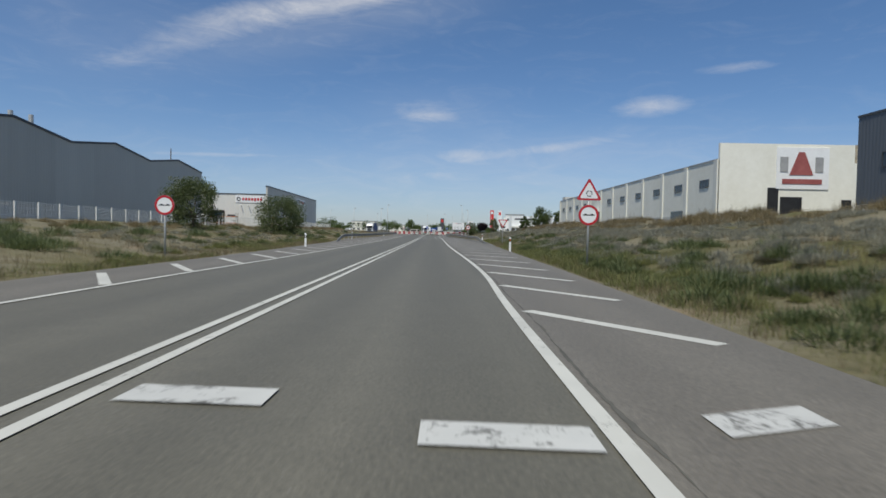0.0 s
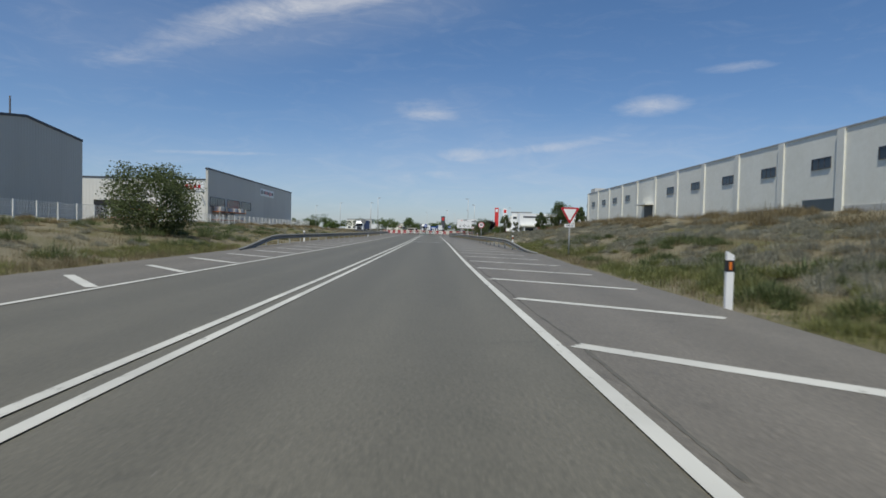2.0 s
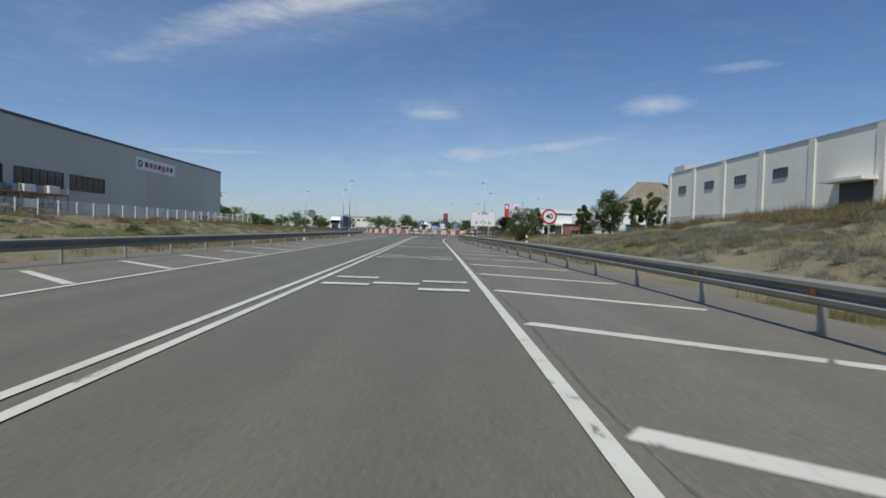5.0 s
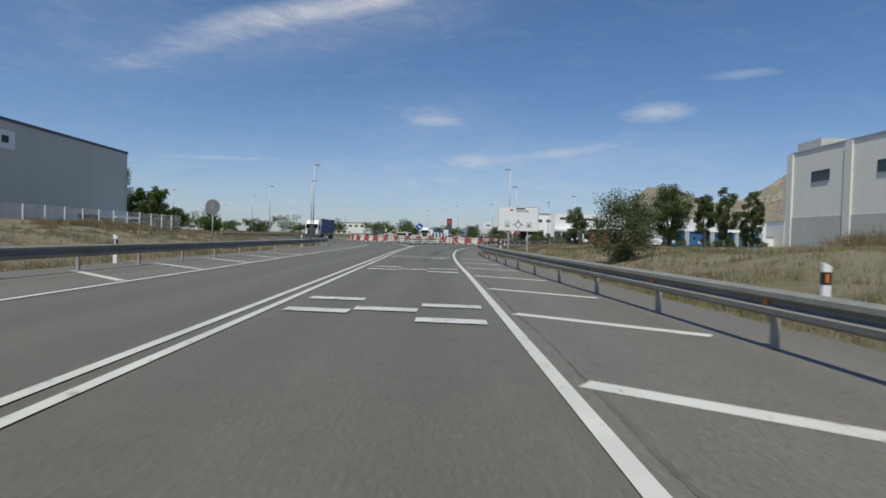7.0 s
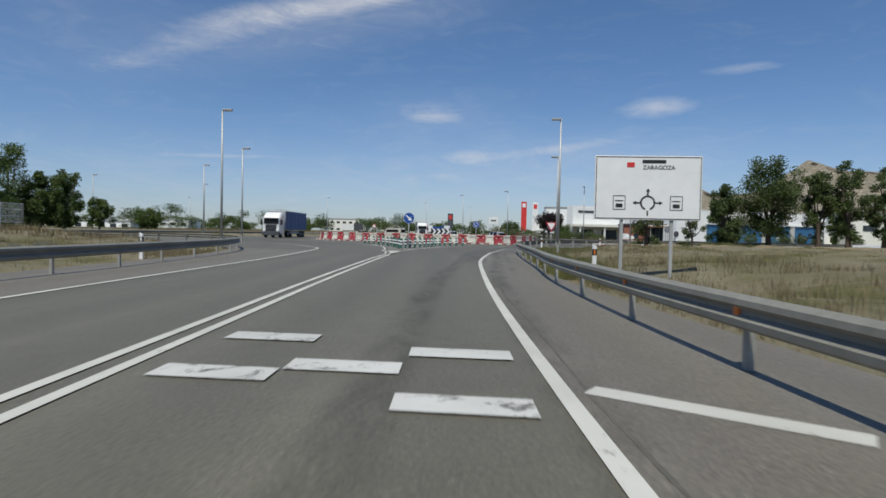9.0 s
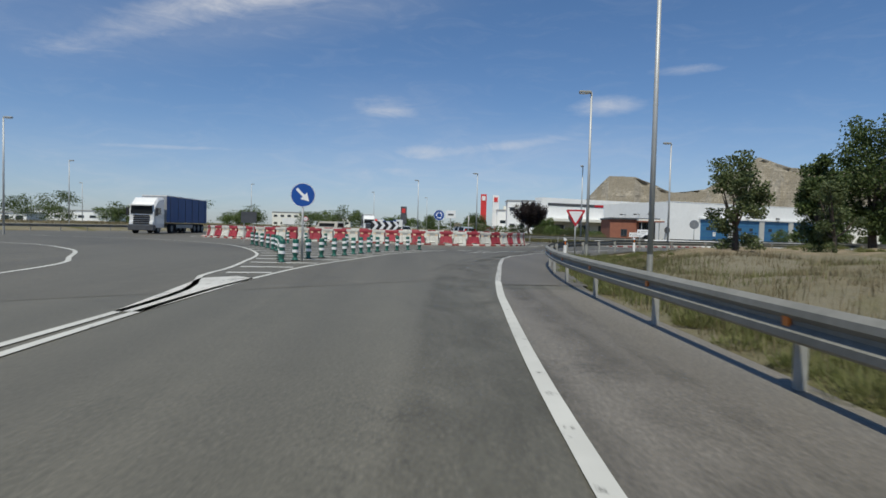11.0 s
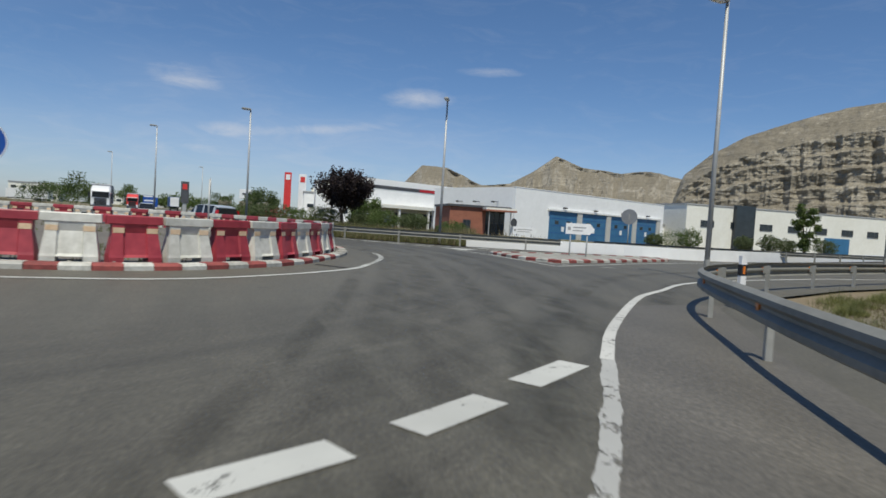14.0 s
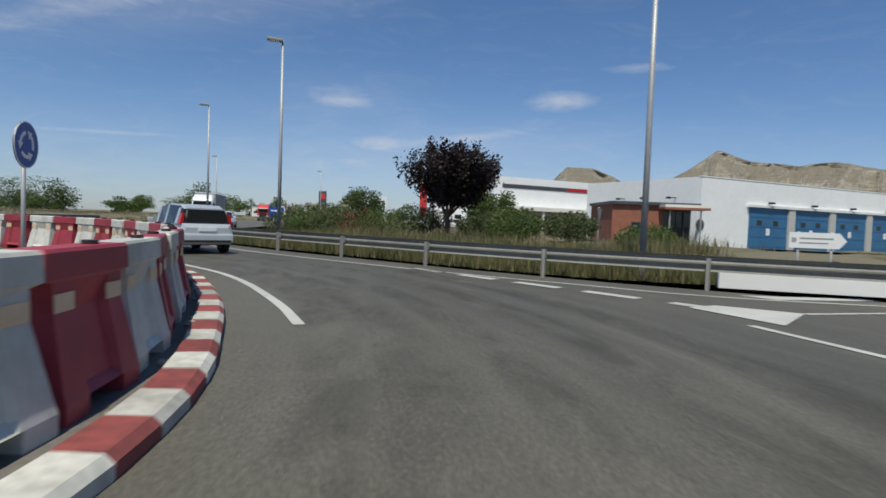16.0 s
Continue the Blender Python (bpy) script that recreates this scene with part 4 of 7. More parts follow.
def round_face(top, z, d, kind):
    """A round sign plate; kind says what is on it."""
    part("sign_plate", disc(bmesh.new(), d / 2, -0.012, 0.006, z), SIGN_BACK, top)
    if kind in ("no_passing", "forty"):
        part("white_field", disc(bmesh.new(), d / 2 * 0.98, -0.016, -0.012, z), SIGN_WHITE, top)
        part("red_rim", ring_plate(bmesh.new(), d * 0.385, d * 0.49, -0.022, -0.016, z), SIGN_RED, top)
    if kind == "no_passing":
        for sx in (-1, 1):
            bm = Box(sx * 0.16 * d - 0.13 * d, sx * 0.16 * d + 0.13 * d, -0.02, -0.016, z - 0.025 * d, z + 0.025 * d)
            box(bm, sx * 0.16 * d - 0.05 * d, sx * 0.16 * d + 0.06 * d, -0.021, -0.016, z + 0.02 * d, z + 0.06 * d)
            part("car_mark", bm, BLACK, top)
        part("middle_bar", Box(-0.02 * d, 0.02 * d, -0.02, -0.016, z - 0.03 * d, z + 0.03 * d), BLACK, top)
    if kind in ("arrow", "circle"):
        part("blue_field", disc(bmesh.new(), d / 2 * 0.955, -0.017, -0.012, z), SIGN_BLUE, top)
        part("white_rim", ring_plate(bmesh.new(), d * 0.475, d * 0.495, -0.020, -0.012, z), SIGN_WHITE, top)
    if kind == "arrow":
        t = Matrix.Rotation(radians(-45), 2)
        pts = [(-0.36, 0.055), (0.04, 0.055), (0.04, 0.19), (0.36, 0.0), (0.04, -0.19), (0.04, -0.055), (-0.36, -0.055)]
        q = [t @ Vector((a * d, b * d)) for a, b in pts]
        part("arrow", extrude_outline(bmesh.new(), [(p.x, z + p.y) for p in q], -0.023, -0.017), SIGN_WHITE, top)
    if kind == "circle":
        for k in range(3):
            a = radians(100 + 120 * k)
            bm = ring_plate(bmesh.new(), d * 0.215, d * 0.295, -0.023, -0.017, z, 14, a, a + radians(70))
            e = a + radians(70)
            c = Vector((math.cos(e), math.sin(e)))
            tng = Vector((-c.y, c.x))
            p1, p2, p3 = c * d * 0.16, c * d * 0.35, c * d * 0.255 + tng * d * 0.16
            extrude_outline(bm, [(p1.x, z + p1.y), (p2.x, z + p2.y), (p3.x, z + p3.y)], -0.023, -0.017)
            part("arrow", bm, SIGN_WHITE, top)


def lettering(text, size, mat, parent, x, z, y=-0.02, bold=0.0, turn=0.0):
    """Flat lettering of the built-in font, centred at x, z on an upright face."""
    cu = bpy.data.curves.new("lettering", "FONT")
    cu.body, cu.size, cu.extrude, cu.offset, cu.align_x, cu.align_y = text, size, 0.002, bold, "CENTER", "CENTER"
    tmp = bpy.data.objects.new("lettering", cu)
    scene.collection.objects.link(tmp)
    me = bpy.data.meshes.new_from_object(tmp.evaluated_get(bpy.context.evaluated_depsgraph_get()))
    bpy.data.objects.remove(tmp)
    me.materials.clear()
    me.materials.append(mat)
    ob = new("lettering", me)
    ob.parent = parent
    ob.matrix_basis = pose(x, y, z, 90, 0, turn)
    return ob


def road_sign(at, turn, height, kinds, label, d=0.62, name="road_sign", category="road sign"):
    top = thing(name, at, label, category, turn=turn)
    sign_post(top, height + d * 0.4)
    for n, kind in enumerate(kinds):
        z = height - n * d * 1.06
        if kind == "roundabout_ahead":
            part("sign_plate", extrude_outline(bmesh.new(), triangle(d * 1.2, z), -0.012, 0.006), SIGN_BACK, top)
            part("red_rim", extrude_outline(bmesh.new(), triangle(d * 1.2, z, grow=0.985), -0.016, -0.012), SIGN_RED, top)
            part("white_field", extrude_outline(bmesh.new(), triangle(d * 1.2, z, grow=0.74), -0.020, -0.016), SIGN_WHITE, top)
            for k in range(3):
                a = radians(100 + 120 * k)
                part("arrow", ring_plate(bmesh.new(), d * 0.11, d * 0.155, -0.024, -0.020, z - 0.02, 12, a, a + radians(95)), BLACK, top)
        elif kind == "yield":
            part("sign_plate", extrude_outline(bmesh.new(), triangle(d * 1.2, z, False), -0.012, 0.006), SIGN_BACK, top)
            part("red_rim", extrude_outline(bmesh.new(), triangle(d * 1.2, z, False, 0.985), -0.016, -0.012), SIGN_RED, top)
            part("white_field", extrude_outline(bmesh.new(), triangle(d * 1.2, z, False, 0.70), -0.020, -0.016), SIGN_WHITE, top)
        elif kind == "plate":
            part("distance_plate", Box(-0.27, 0.27, -0.016, 0.004, z + 0.10, z + 0.27), SIGN_WHITE, top)
            lettering("150 m", 0.15, BLACK, top, 0, z + 0.185, -0.018, 0.003)
        elif kind == "back_triangle":
            part("sign_plate", extrude_outline(bmesh.new(), triangle(d * 1.2, z, False), -0.012, 0.006), SIGN_BACK, top)
            part("bracket", Box(-0.04, 0.04, -0.03, -0.012, z - 0.18, z + 0.18), ZINC_DARK, top)
        elif kind == "back":
            part("sign_plate", disc(bmesh.new(), d / 2, -0.008, 0.008, z), SIGN_BACK, top)
            part("bracket", Box(-0.04, 0.04, -0.03, -0.008, z - 0.18, z + 0.18), ZINC_DARK, top)
        else:
            round_face(top, z, d, kind)
            if kind == "forty":
                lettering("40", d * 0.46, BLACK, top, 0, z, -0.019, 0.010)
    return top


def on(x, y):
    return float(terrain(x, y))


road_sign((5.33, 22.57, on(5.33, 22.57)), 4, 2.86, ["roundabout_ahead", "no_passing"], "roundabout warning triangle above a no-overtaking disc on a steel post", d=0.79)
road_sign((-11.54, 23.77, on(-11.54, 23.77)), 0, 2.18, ["no_passing"], "red-rimmed no-overtaking disc on a grey steel post in dry grass", d=0.81)
road_sign((5.56, 60.79, 0.0), 3, 2.32, ["yield", "plate"], "advance give-way triangle with a white distance plate below", d=0.81)
road_sign((3.54, 108, on(3.54, 108)), 3, 2.08, ["forty"], "round speed limit sign reading 40 behind the guardrail", d=0.81)
road_sign((-17.01, 141.82, on(-17.01, 141.82)), 0, 2.5, ["back"], "round sign seen from its grey back beside the oncoming lane's rail", d=0.9)
road_sign((-6.64, 178.46, 0.0), 4, 2.29, ["arrow"], "blue disc with a white diagonal arrow on a splitter island", d=0.84)
road_sign((-0.64, 201.95, 0.1), 8, 2.14, ["circle"], "blue roundabout disc with three white arrows on a thin post", d=0.8)
road_sign((3.3, 218.2, 0.1), 92, 2.2, ["circle"], "blue roundabout disc on a thin post among the far barriers", d=0.8)
give_way = road_sign((5.62, 187.55, 0.0), -6, 2.1, ["yield"], "give-way triangle with a dark disc behind it beside the guardrail", d=0.82)
part("rear_plate", disc(bmesh.new(), 0.37, 0.055, 0.07, 2.02), SIGN_BACK, give_way, "back of a round sign on the same post")
road_sign((27.11, 217.95, 0.12), -40, 2.19, ["back"], "round sign showing its dull grey back on the traffic island", d=0.94)
road_sign((-33.17, 241.24, 0.2), 0, 2.45, ["back"], "round grey sign back beyond the roundabout", d=0.88)
road_sign((-19.61, 255.15, 0.1), 0, 2.18, ["no_passing"], "small red-rimmed disc on a post beyond the roundabout", d=0.8)
road_sign((21.54, 237.15, -0.1), 55, 2.07, ["back_triangle"], "dark give-way sign back near the brick building", d=0.88)


def advance_board():
    """The large white board with the plan of the roundabout."""
    top = thing("direction_board", (2.41, 151.4, 0.0), "large white direction board with a roundabout diagram on two posts", "road sign", turn=-3)
    w, z0, z1 = 3.08, 1.74, 3.62
    for sx in (-0.72, 0.72):
        part("post", Box(sx - 0.045, sx + 0.045, 0.02, 0.10, -0.5, z1 - 0.1), POLE, top)
    part("board", Box(-w / 2, w / 2, -0.02, 0.02, z0, z1, bevel=0.015), SIGN_WHITE, top, "white reflective panel")
    bm = bmesh.new()
    for a, b, c, d in ((-w / 2 + 0.03, w / 2 - 0.03, z1 - 0.05, z1 - 0.03), (-w / 2 + 0.03, w / 2 - 0.03, z0 + 0.03, z0 + 0.05), (-w / 2 + 0.03, -w / 2 + 0.05, z0 + 0.03, z1 - 0.03), (w / 2 - 0.05, w / 2 - 0.03, z0 + 0.03, z1 - 0.03)):
        box(bm, a, b, -0.026, -0.02, c, d)
    part("border", bm, BLACK, top)
    c = z0 + 0.50
    part("circle", ring_plate(bmesh.new(), 0.17, 0.22, -0.026, -0.02, c, 30, radians(-70), radians(250)), BLACK, top)
    for a in (0, 90, 180):
        u = Vector((math.cos(radians(a)), math.sin(radians(a))))
        v = Vector((-u.y, u.x))
        pts = [u * 0.22 + v * 0.022, u * 0.33 + v * 0.022, u * 0.33 + v * 0.06, u * 0.43, u * 0.33 - v * 0.06, u * 0.33 - v * 0.022, u * 0.22 - v * 0.022]
        part("arrow", extrude_outline(bmesh.new(), [(p.x, c + p.y) for p in pts], -0.026, -0.02), BLACK, top)
    part("stem", Box(-0.022, 0.022, -0.026, -0.02, c - 0.38, c - 0.22), BLACK, top)
    for sx in (-0.82, 0.82):
        bm = bmesh.new()
        for a, b, e, f in ((-0.18, 0.18, 0.19, 0.21), (-0.18, 0.18, -0.21, -0.19), (-0.18, -0.16, -0.21, 0.21), (0.16, 0.18, -0.21, 0.21)):
            box(bm, sx + a, sx + b, -0.026, -0.02, c + e, c + f)
        part("pictogram_frame", bm, BLACK, top)
        part("pictogram", Box(sx - 0.10, sx + 0.10, -0.026, -0.02, c - 0.14, c - 0.03), BLACK, top)
        part("bar", Box(sx - 0.12, sx + 0.12, -0.026, -0.02, c + 0.04, c + 0.07), BLACK, top)
    part("route_shield", Box(-0.62, -0.40, -0.026, -0.02, z1 - 0.34, z1 - 0.20), FIRE_RED, top)
    lettering("ZARAGOZA", 0.17, BLACK, top, 0.30, z1 - 0.35, -0.022, 0.003)
    part("bar", Box(-0.18, 0.50, -0.026, -0.02, z1 - 0.22, z1 - 0.12), BLACK, top)


advance_board()


def arrow_sign(at, turn, wide, label):
    """A white arrow-shaped direction sign on two posts, pointing to its right."""
    top = thing("direction_sign", at, label, "road sign", turn=turn)
    for sx in (-wide * 0.32, wide * 0.26):
        part("post", Rod((sx, 0.05, -0.2), (sx, 0.05, 1.75), 0.035), POLE, top, smooth=True)
    part("panel", extrude_outline(bmesh.new(), [(-wide / 2, 1.22), (wide / 2 - 0.22, 1.22), (wide / 2, 1.47), (wide / 2 - 0.22, 1.72), (-wide / 2, 1.72)], -0.015, 0.015), SIGN_WHITE, top)
    bm = Box(-wide / 2 + 0.32, wide / 2 - 0.4, -0.02, -0.015, 1.51, 1.56)
    box(bm, -wide / 2 + 0.32, wide / 2 - 0.55, -0.02, -0.015, 1.37, 1.41)
    part("bar", bm, FADED_GREY, top)
    part("pictogram", Box(-wide / 2 + 0.08, -wide / 2 + 0.22, -0.02, -0.015, 1.40, 1.55), FADED_GREY, top)


arrow_sign((19.17, 211.55, -0.12), -25, 1.32, "white arrow-shaped direction sign on two posts on the island")
arrow_sign((23.48, 224.17, -0.4), -14, 1.75, "white arrow-shaped direction sign behind the guardrail")


def chevron_board():
    top = thing("chevron_board", (-4.84, 205.89, 0.1), "black and white chevron board on the roundabout island", "road sign", turn=4)
    w, z0, z1 = 2.3, 0.95, 1.62
    for sx in (-0.8, 0.8):
        part("post", Box(sx - 0.03, sx + 0.03, 0.02, 0.08, -0.3, z1), POLE, top)
    part("board", Box(-w / 2, w / 2, -0.015, 0.015, z0, z1, bevel=0.008), BLACK, top)
    h = z1 - z0
    for k in range(4):
        x = -w / 2 + 0.12 + k * 0.56
        part("chevron", extrude_outline(bmesh.new(), [(x, z0), (x + 0.26, z0), (x + 0.52, z0 + h / 2), (x + 0.26, z1), (x, z1), (x + 0.26, z0 + h / 2)], -0.021, -0.015), SIGN_WHITE, top)


chevron_board()
top = thing("information_board", (-13.58, 197.76, 0.0), "dark back of a small board on two thin posts", "road sign", turn=10)
for sx in (-0.3, 0.3):
    part("post", Rod((sx, 0.03, -0.2), (sx, 0.03, 2.0), 0.03), POLE, top)
part("board", Box(-0.5, 0.5, -0.02, 0.02, 1.3, 2.05, bevel=0.01), ROOF_TRIM, top)
for n, (x, y, w, h) in enumerate(((-8.8, 334, 3.0, 2.1),)):
    top = thing("direction_board", (x, y, 0.3), "small blue motorway direction board far beyond the roundabout", "road sign")
    for sx in (-0.7, 0.7):
        part("post", Rod((sx, 0.05, -0.3), (sx, 0.05, 2.8), 0.05), POLE, top)
    part("board", Box(-w / 2, w / 2, -0.03, 0.03, 2.8 - h, 2.8, bevel=0.02), SIGN_BLUE, top)
    part("bar", Box(-w / 2 + 0.25, w / 2 - 0.5, -0.04, -0.03, 2.8 - h * 0.45, 2.8 - h * 0.3), SIGN_WHITE, top)


# ------------------------------------------------------------------ delineator posts
def delineator(at, amber=False):
    top = thing("delineator", at, "white delineator post with a black band at the road edge", "delineator", "delineators along the road")
    bm = extrude_outline(bmesh.new(), [(-0.065, -0.2), (0.065, -0.2), (0.065, 0.95), (-0.065, 1.02)], -0.035, 0.035)
    part("body", bm, SIGN_WHITE, top)
    part("black_band", Box(-0.069, 0.069, -0.039, 0.039, 0.66, 0.86), BLACK, top)
    part("reflector", Box(-0.025, 0.025, -0.043, -0.039, 0.69, 0.83), ORANGE if amber else SIGN_WHITE, top)


for n, (x, y) in enumerate(((4.22, 40.38), (-10.07, 41.3), (4.43, 77.51), (-13.39, 81.37), (3.43, 116.02), (-13.98, 126.47), (1.24, 152.81), (-15.44, 156.77), (4.36, 184.8), (12.3, 196.6))):
    delineator((x, y, on(x, y) + 0.02), amber=x > 0)


# ------------------------------------------------------------------ street lamps
def street_lamp(at, height, turn, label="tall grey steel street lamp with one arm and a flat head"):
    top = thing("street_lamp", at, label, "street lamp", "street lamps round the roundabout", turn=turn)
    part("column", Rod((0, 0, -0.3), (0, 0, height), 0.085, 0.05, 12), POLE, top, smooth=True)
    part("foot", Rod((0, 0, -0.3), (0, 0, 0.7), 0.085, 0.082, 14), ZINC_DARK, top)
    bm = Box(-0.62, -0.02, -0.12, 0.12, height - 0.02, height + 0.10, bevel=0.035)
    part("head", bm, ZINC_DARK, top, "flat grey lamp head")
    part("diffuser", Box(-0.56, -0.16, -0.09, 0.09, height - 0.045, height - 0.02), SIGN_WHITE, top)
    part("arm", Rod((-0.1, 0, height), (0.03, 0, height + 0.02), 0.035), POLE, top)


for x, y, h, turn in ((-17.84, 170.73, 8.64, 180), (3.83, 173.9, 9.01, 0), (5.92, 186.52, 8.16, 0), (17.09, 202.04, 8.23, 0), (15.81, 220.64, 8.34, 60), (5.69, 231.77, 8.27, 20),
                      (-1.42, 249.09, 8.6, 10), (-21.24, 183.72, 8.04, 180), (-32.88, 203.27, 8.67, 180), (-48.29, 239.56, 8.61, 180), (-33.66, 275.45, 8.64, 160), (47.46, 215.51, 8.43, 0),
                      (-10.53, 289.98, 8.99, 0), (1.91, 309.18, 9.07, 0), (-58.92, 223.88, 8.45, 180), (56.94, 285.15, 8.99, 0), (-74.44, 291.87, 8.86, 0)):
    street_lamp((x, y, on(x, y)), h, turn)


# ------------------------------------------------------------------ roundabout island
loop = np.array(ISLAND)
closed = smooth_line([tuple(p) for p in np.vstack([loop[-2:], loop, loop[:3]])], 0.1)
first = int(np.argmin(np.linalg.norm(closed[: len(closed) // 2] - loop[0], axis=1)))
last = len(closed) // 2 + int(np.argmin(np.linalg.norm(closed[len(closed) // 2 :] - loop[0], axis=1)))
closed = closed[first:last]
arc = np.r_[0, np.cumsum(np.linalg.norm(np.diff(closed, axis=0), axis=1))]
inward = -normals2(closed)  # the island lies to the left of the way round


def on_loop(d, off=0.0):
    d = d % arc[-1]
    x, y = np.interp(d, arc, closed[:, 0]), np.interp(d, arc, closed[:, 1])
    i = min(int(np.searchsorted(arc, d)), len(closed) - 1)
    return x + inward[i, 0] * off, y + inward[i, 1] * off, math.degrees(math.atan2(-inward[i, 0], inward[i, 1]))


island = plate("island", [on_loop(d, 0.3)[:2] for d in np.arange(0, arc[-1], 1.0)], 0.105, GRAVEL)
tagged(island, "gravel and bare earth inside the roundabout island", "traffic island", kind="structure")

count = int(round(arc[-1] / 0.52))
step = arc[-1] / count
bm = extrude_outline(bmesh.new(), [(0.0, -0.02), (0.0, 0.085), (0.05, 0.13), (0.30, 0.135), (0.30, -0.02)], -step / 2 + 0.006, step / 2 - 0.006)
bmesh.ops.rotate(bm, verts=bm.verts, matrix=Matrix.Rotation(radians(90), 3, "Z"), cent=(0, 0, 0))
stone = {"red": mesh_of(bm.copy(), "kerb_stone", KERB_RED), "white": mesh_of(bm.copy(), "kerb_stone", KERB_WHITE), "grey": mesh_of(bm, "kerb_stone", KERB_GREY)}
kerb = thing("kerb", (0, 0, 0), "red and white painted kerb stones round the island", "kerb", kind="structure")
rnd = random.Random(4)
for n in range(count):
    x, y, turn = on_loop((n + 0.5) * step)
    bare = (206.4 < y < 209.2 and x > 4) or rnd.random() < 0.05 or arc[-1] - 2.9 < n * step < arc[-1] + 1
    o = new("kerb_stone", stone["grey" if bare else "red" if n % 2 else "white"])
    o.parent, o.matrix_basis = kerb, pose(x, y, rnd.uniform(-0.006, 0.006), 0, rnd.uniform(-0.6, 0.6), turn + rnd.uniform(-0.8, 0.8))


# plastic barriers
def barrier(mat, label):
    top = thing("plastic_barrier", (0, 0, 0), label, "plastic barrier", "red and white plastic barriers round the island")
    rows_ = [(0.0, 0.47, 0.20), (0.11, 0.47, 0.20), (0.16, 0.465, 0.185), (0.58, 0.405, 0.10), (0.74, 0.41, 0.095), (0.76, 0.50, 0.11), (0.90, 0.495, 0.105), (0.92, 0.48, 0.09)]
    bm = bmesh.new()
    grid = []
    for side in (-1, 1):
        g = []
        for k, (z, w, t) in enumerate(rows_):
            dent = 0.045 if 2 <= k <= 3 else 0.0
            xs = (-w, -0.22, -0.19, 0.19, 0.22, w)
            g.append([bm.verts.new((x, side * (t - (dent if n in (2, 3) else 0)), z)) for n, x in enumerate(xs)])
        grid.append(g)
    for s in (0, 1):
        for r in range(len(rows_) - 1):
            for c in range(5):
                if r == 0 and c in (1, 2, 3):
                    continue
                bm.faces.new((grid[s][r][c], grid[s][r][c + 1], grid[s][r + 1][c + 1], grid[s][r + 1][c]))
    for r in range(len(rows_) - 1):
        for c in (0, 5):
            bm.faces.new((grid[0][r][c], grid[1][r][c], grid[1][r + 1][c], grid[0][r + 1][c]))
    for c in range(5):
        bm.faces.new((grid[0][-1][c], grid[0][-1][c + 1], grid[1][-1][c + 1], grid[1][-1][c]))
        r = 1 if c in (1, 2, 3) else 0
        bm.faces.new((grid[0][r][c], grid[0][r][c + 1], grid[1][r][c + 1], grid[1][r][c]))
    for c in (1, 4):
        bm.faces.new((grid[0][0][c], grid[1][0][c], grid[1][1][c], grid[0][1][c]))
    bmesh.ops.bevel(bm, geom=[e for e in bm.edges if e.calc_face_angle(0) > 0.6], offset=0.012, segments=2, affect="EDGES")
    part("body", bm, mat, top)
    for side in (-1, 1):
        for sx in (-0.30, 0.30):
            part("reflective_tape", Box(sx - 0.10, sx + 0.10, side * 0.098 - 0.007, side * 0.098 + 0.007, 0.58, 0.68), TAPE, top)
    part("filler_cap", Rod((0.2, 0, 0.915), (0.2, 0, 0.945), 0.05), BLACK, top)
    return top


red = barrier(RED_PLASTIC, "faded red plastic water barrier with cream reflective patches")
white = barrier(WHITE_PLASTIC, "scuffed white plastic water barrier with cream reflective patches")
d, n = 0.3, 0
rnd = random.Random(9)
while d < arc[-1] - 0.4:
    x, y, turn = on_loop(d, 0.62)
    m = pose(x, y, 0.105, 0, 0, turn + rnd.uniform(-4, 4))
    src = red if n % 2 else white
    if n < 2:
        src.matrix_basis = m
    else:
        copy_thing(src, m)
    x2, y2, _ = on_loop(d + 1.05, 0.62)
    d += 1.05 * 1.02 / max(0.6, math.hypot(x2 - x, y2 - y)) * rnd.uniform(0.985, 1.02)
    n += 1


# ------------------------------------------------------------------ bollards on the splitter island
def bollard():
    top = thing("bollard", (0, 0, 0), "green plastic bollard with white reflective bands", "bollard", "green bollards on the splitter island")
    bm = bmesh.new()
    prof = [(0.115, 0.0), (0.115, 0.03), (0.075, 0.07), (0.07, 0.16), (0.095, 0.22), (0.10, 0.70), (0.085, 0.745), (0.0, 0.76)]
    seg = 14
    rings = [[bm.verts.new((r * math.cos(a), r * math.sin(a), z)) for a in np.linspace(0, 2 * math.pi, seg, endpoint=False)] for r, z in prof[:-1]]
    for a, b in zip(rings, rings[1:]):
        for i in range(seg):
            bm.faces.new((a[i - 1], a[i], b[i], b[i - 1]))
    bm.faces.new(rings[-1])
    part("body", bm, GREEN_PLASTIC, top, smooth=True)
    for z in (0.33, 0.55):
        part("reflective_band", Rod((0, 0, z - 0.05), (0, 0, z + 0.05), 0.1025, seg=14), SIGN_WHITE, top, smooth=False)
    part("base_plate", Rod((0, 0, 0.0), (0, 0, 0.025), 0.15, seg=14), RUBBER, top)
    return top


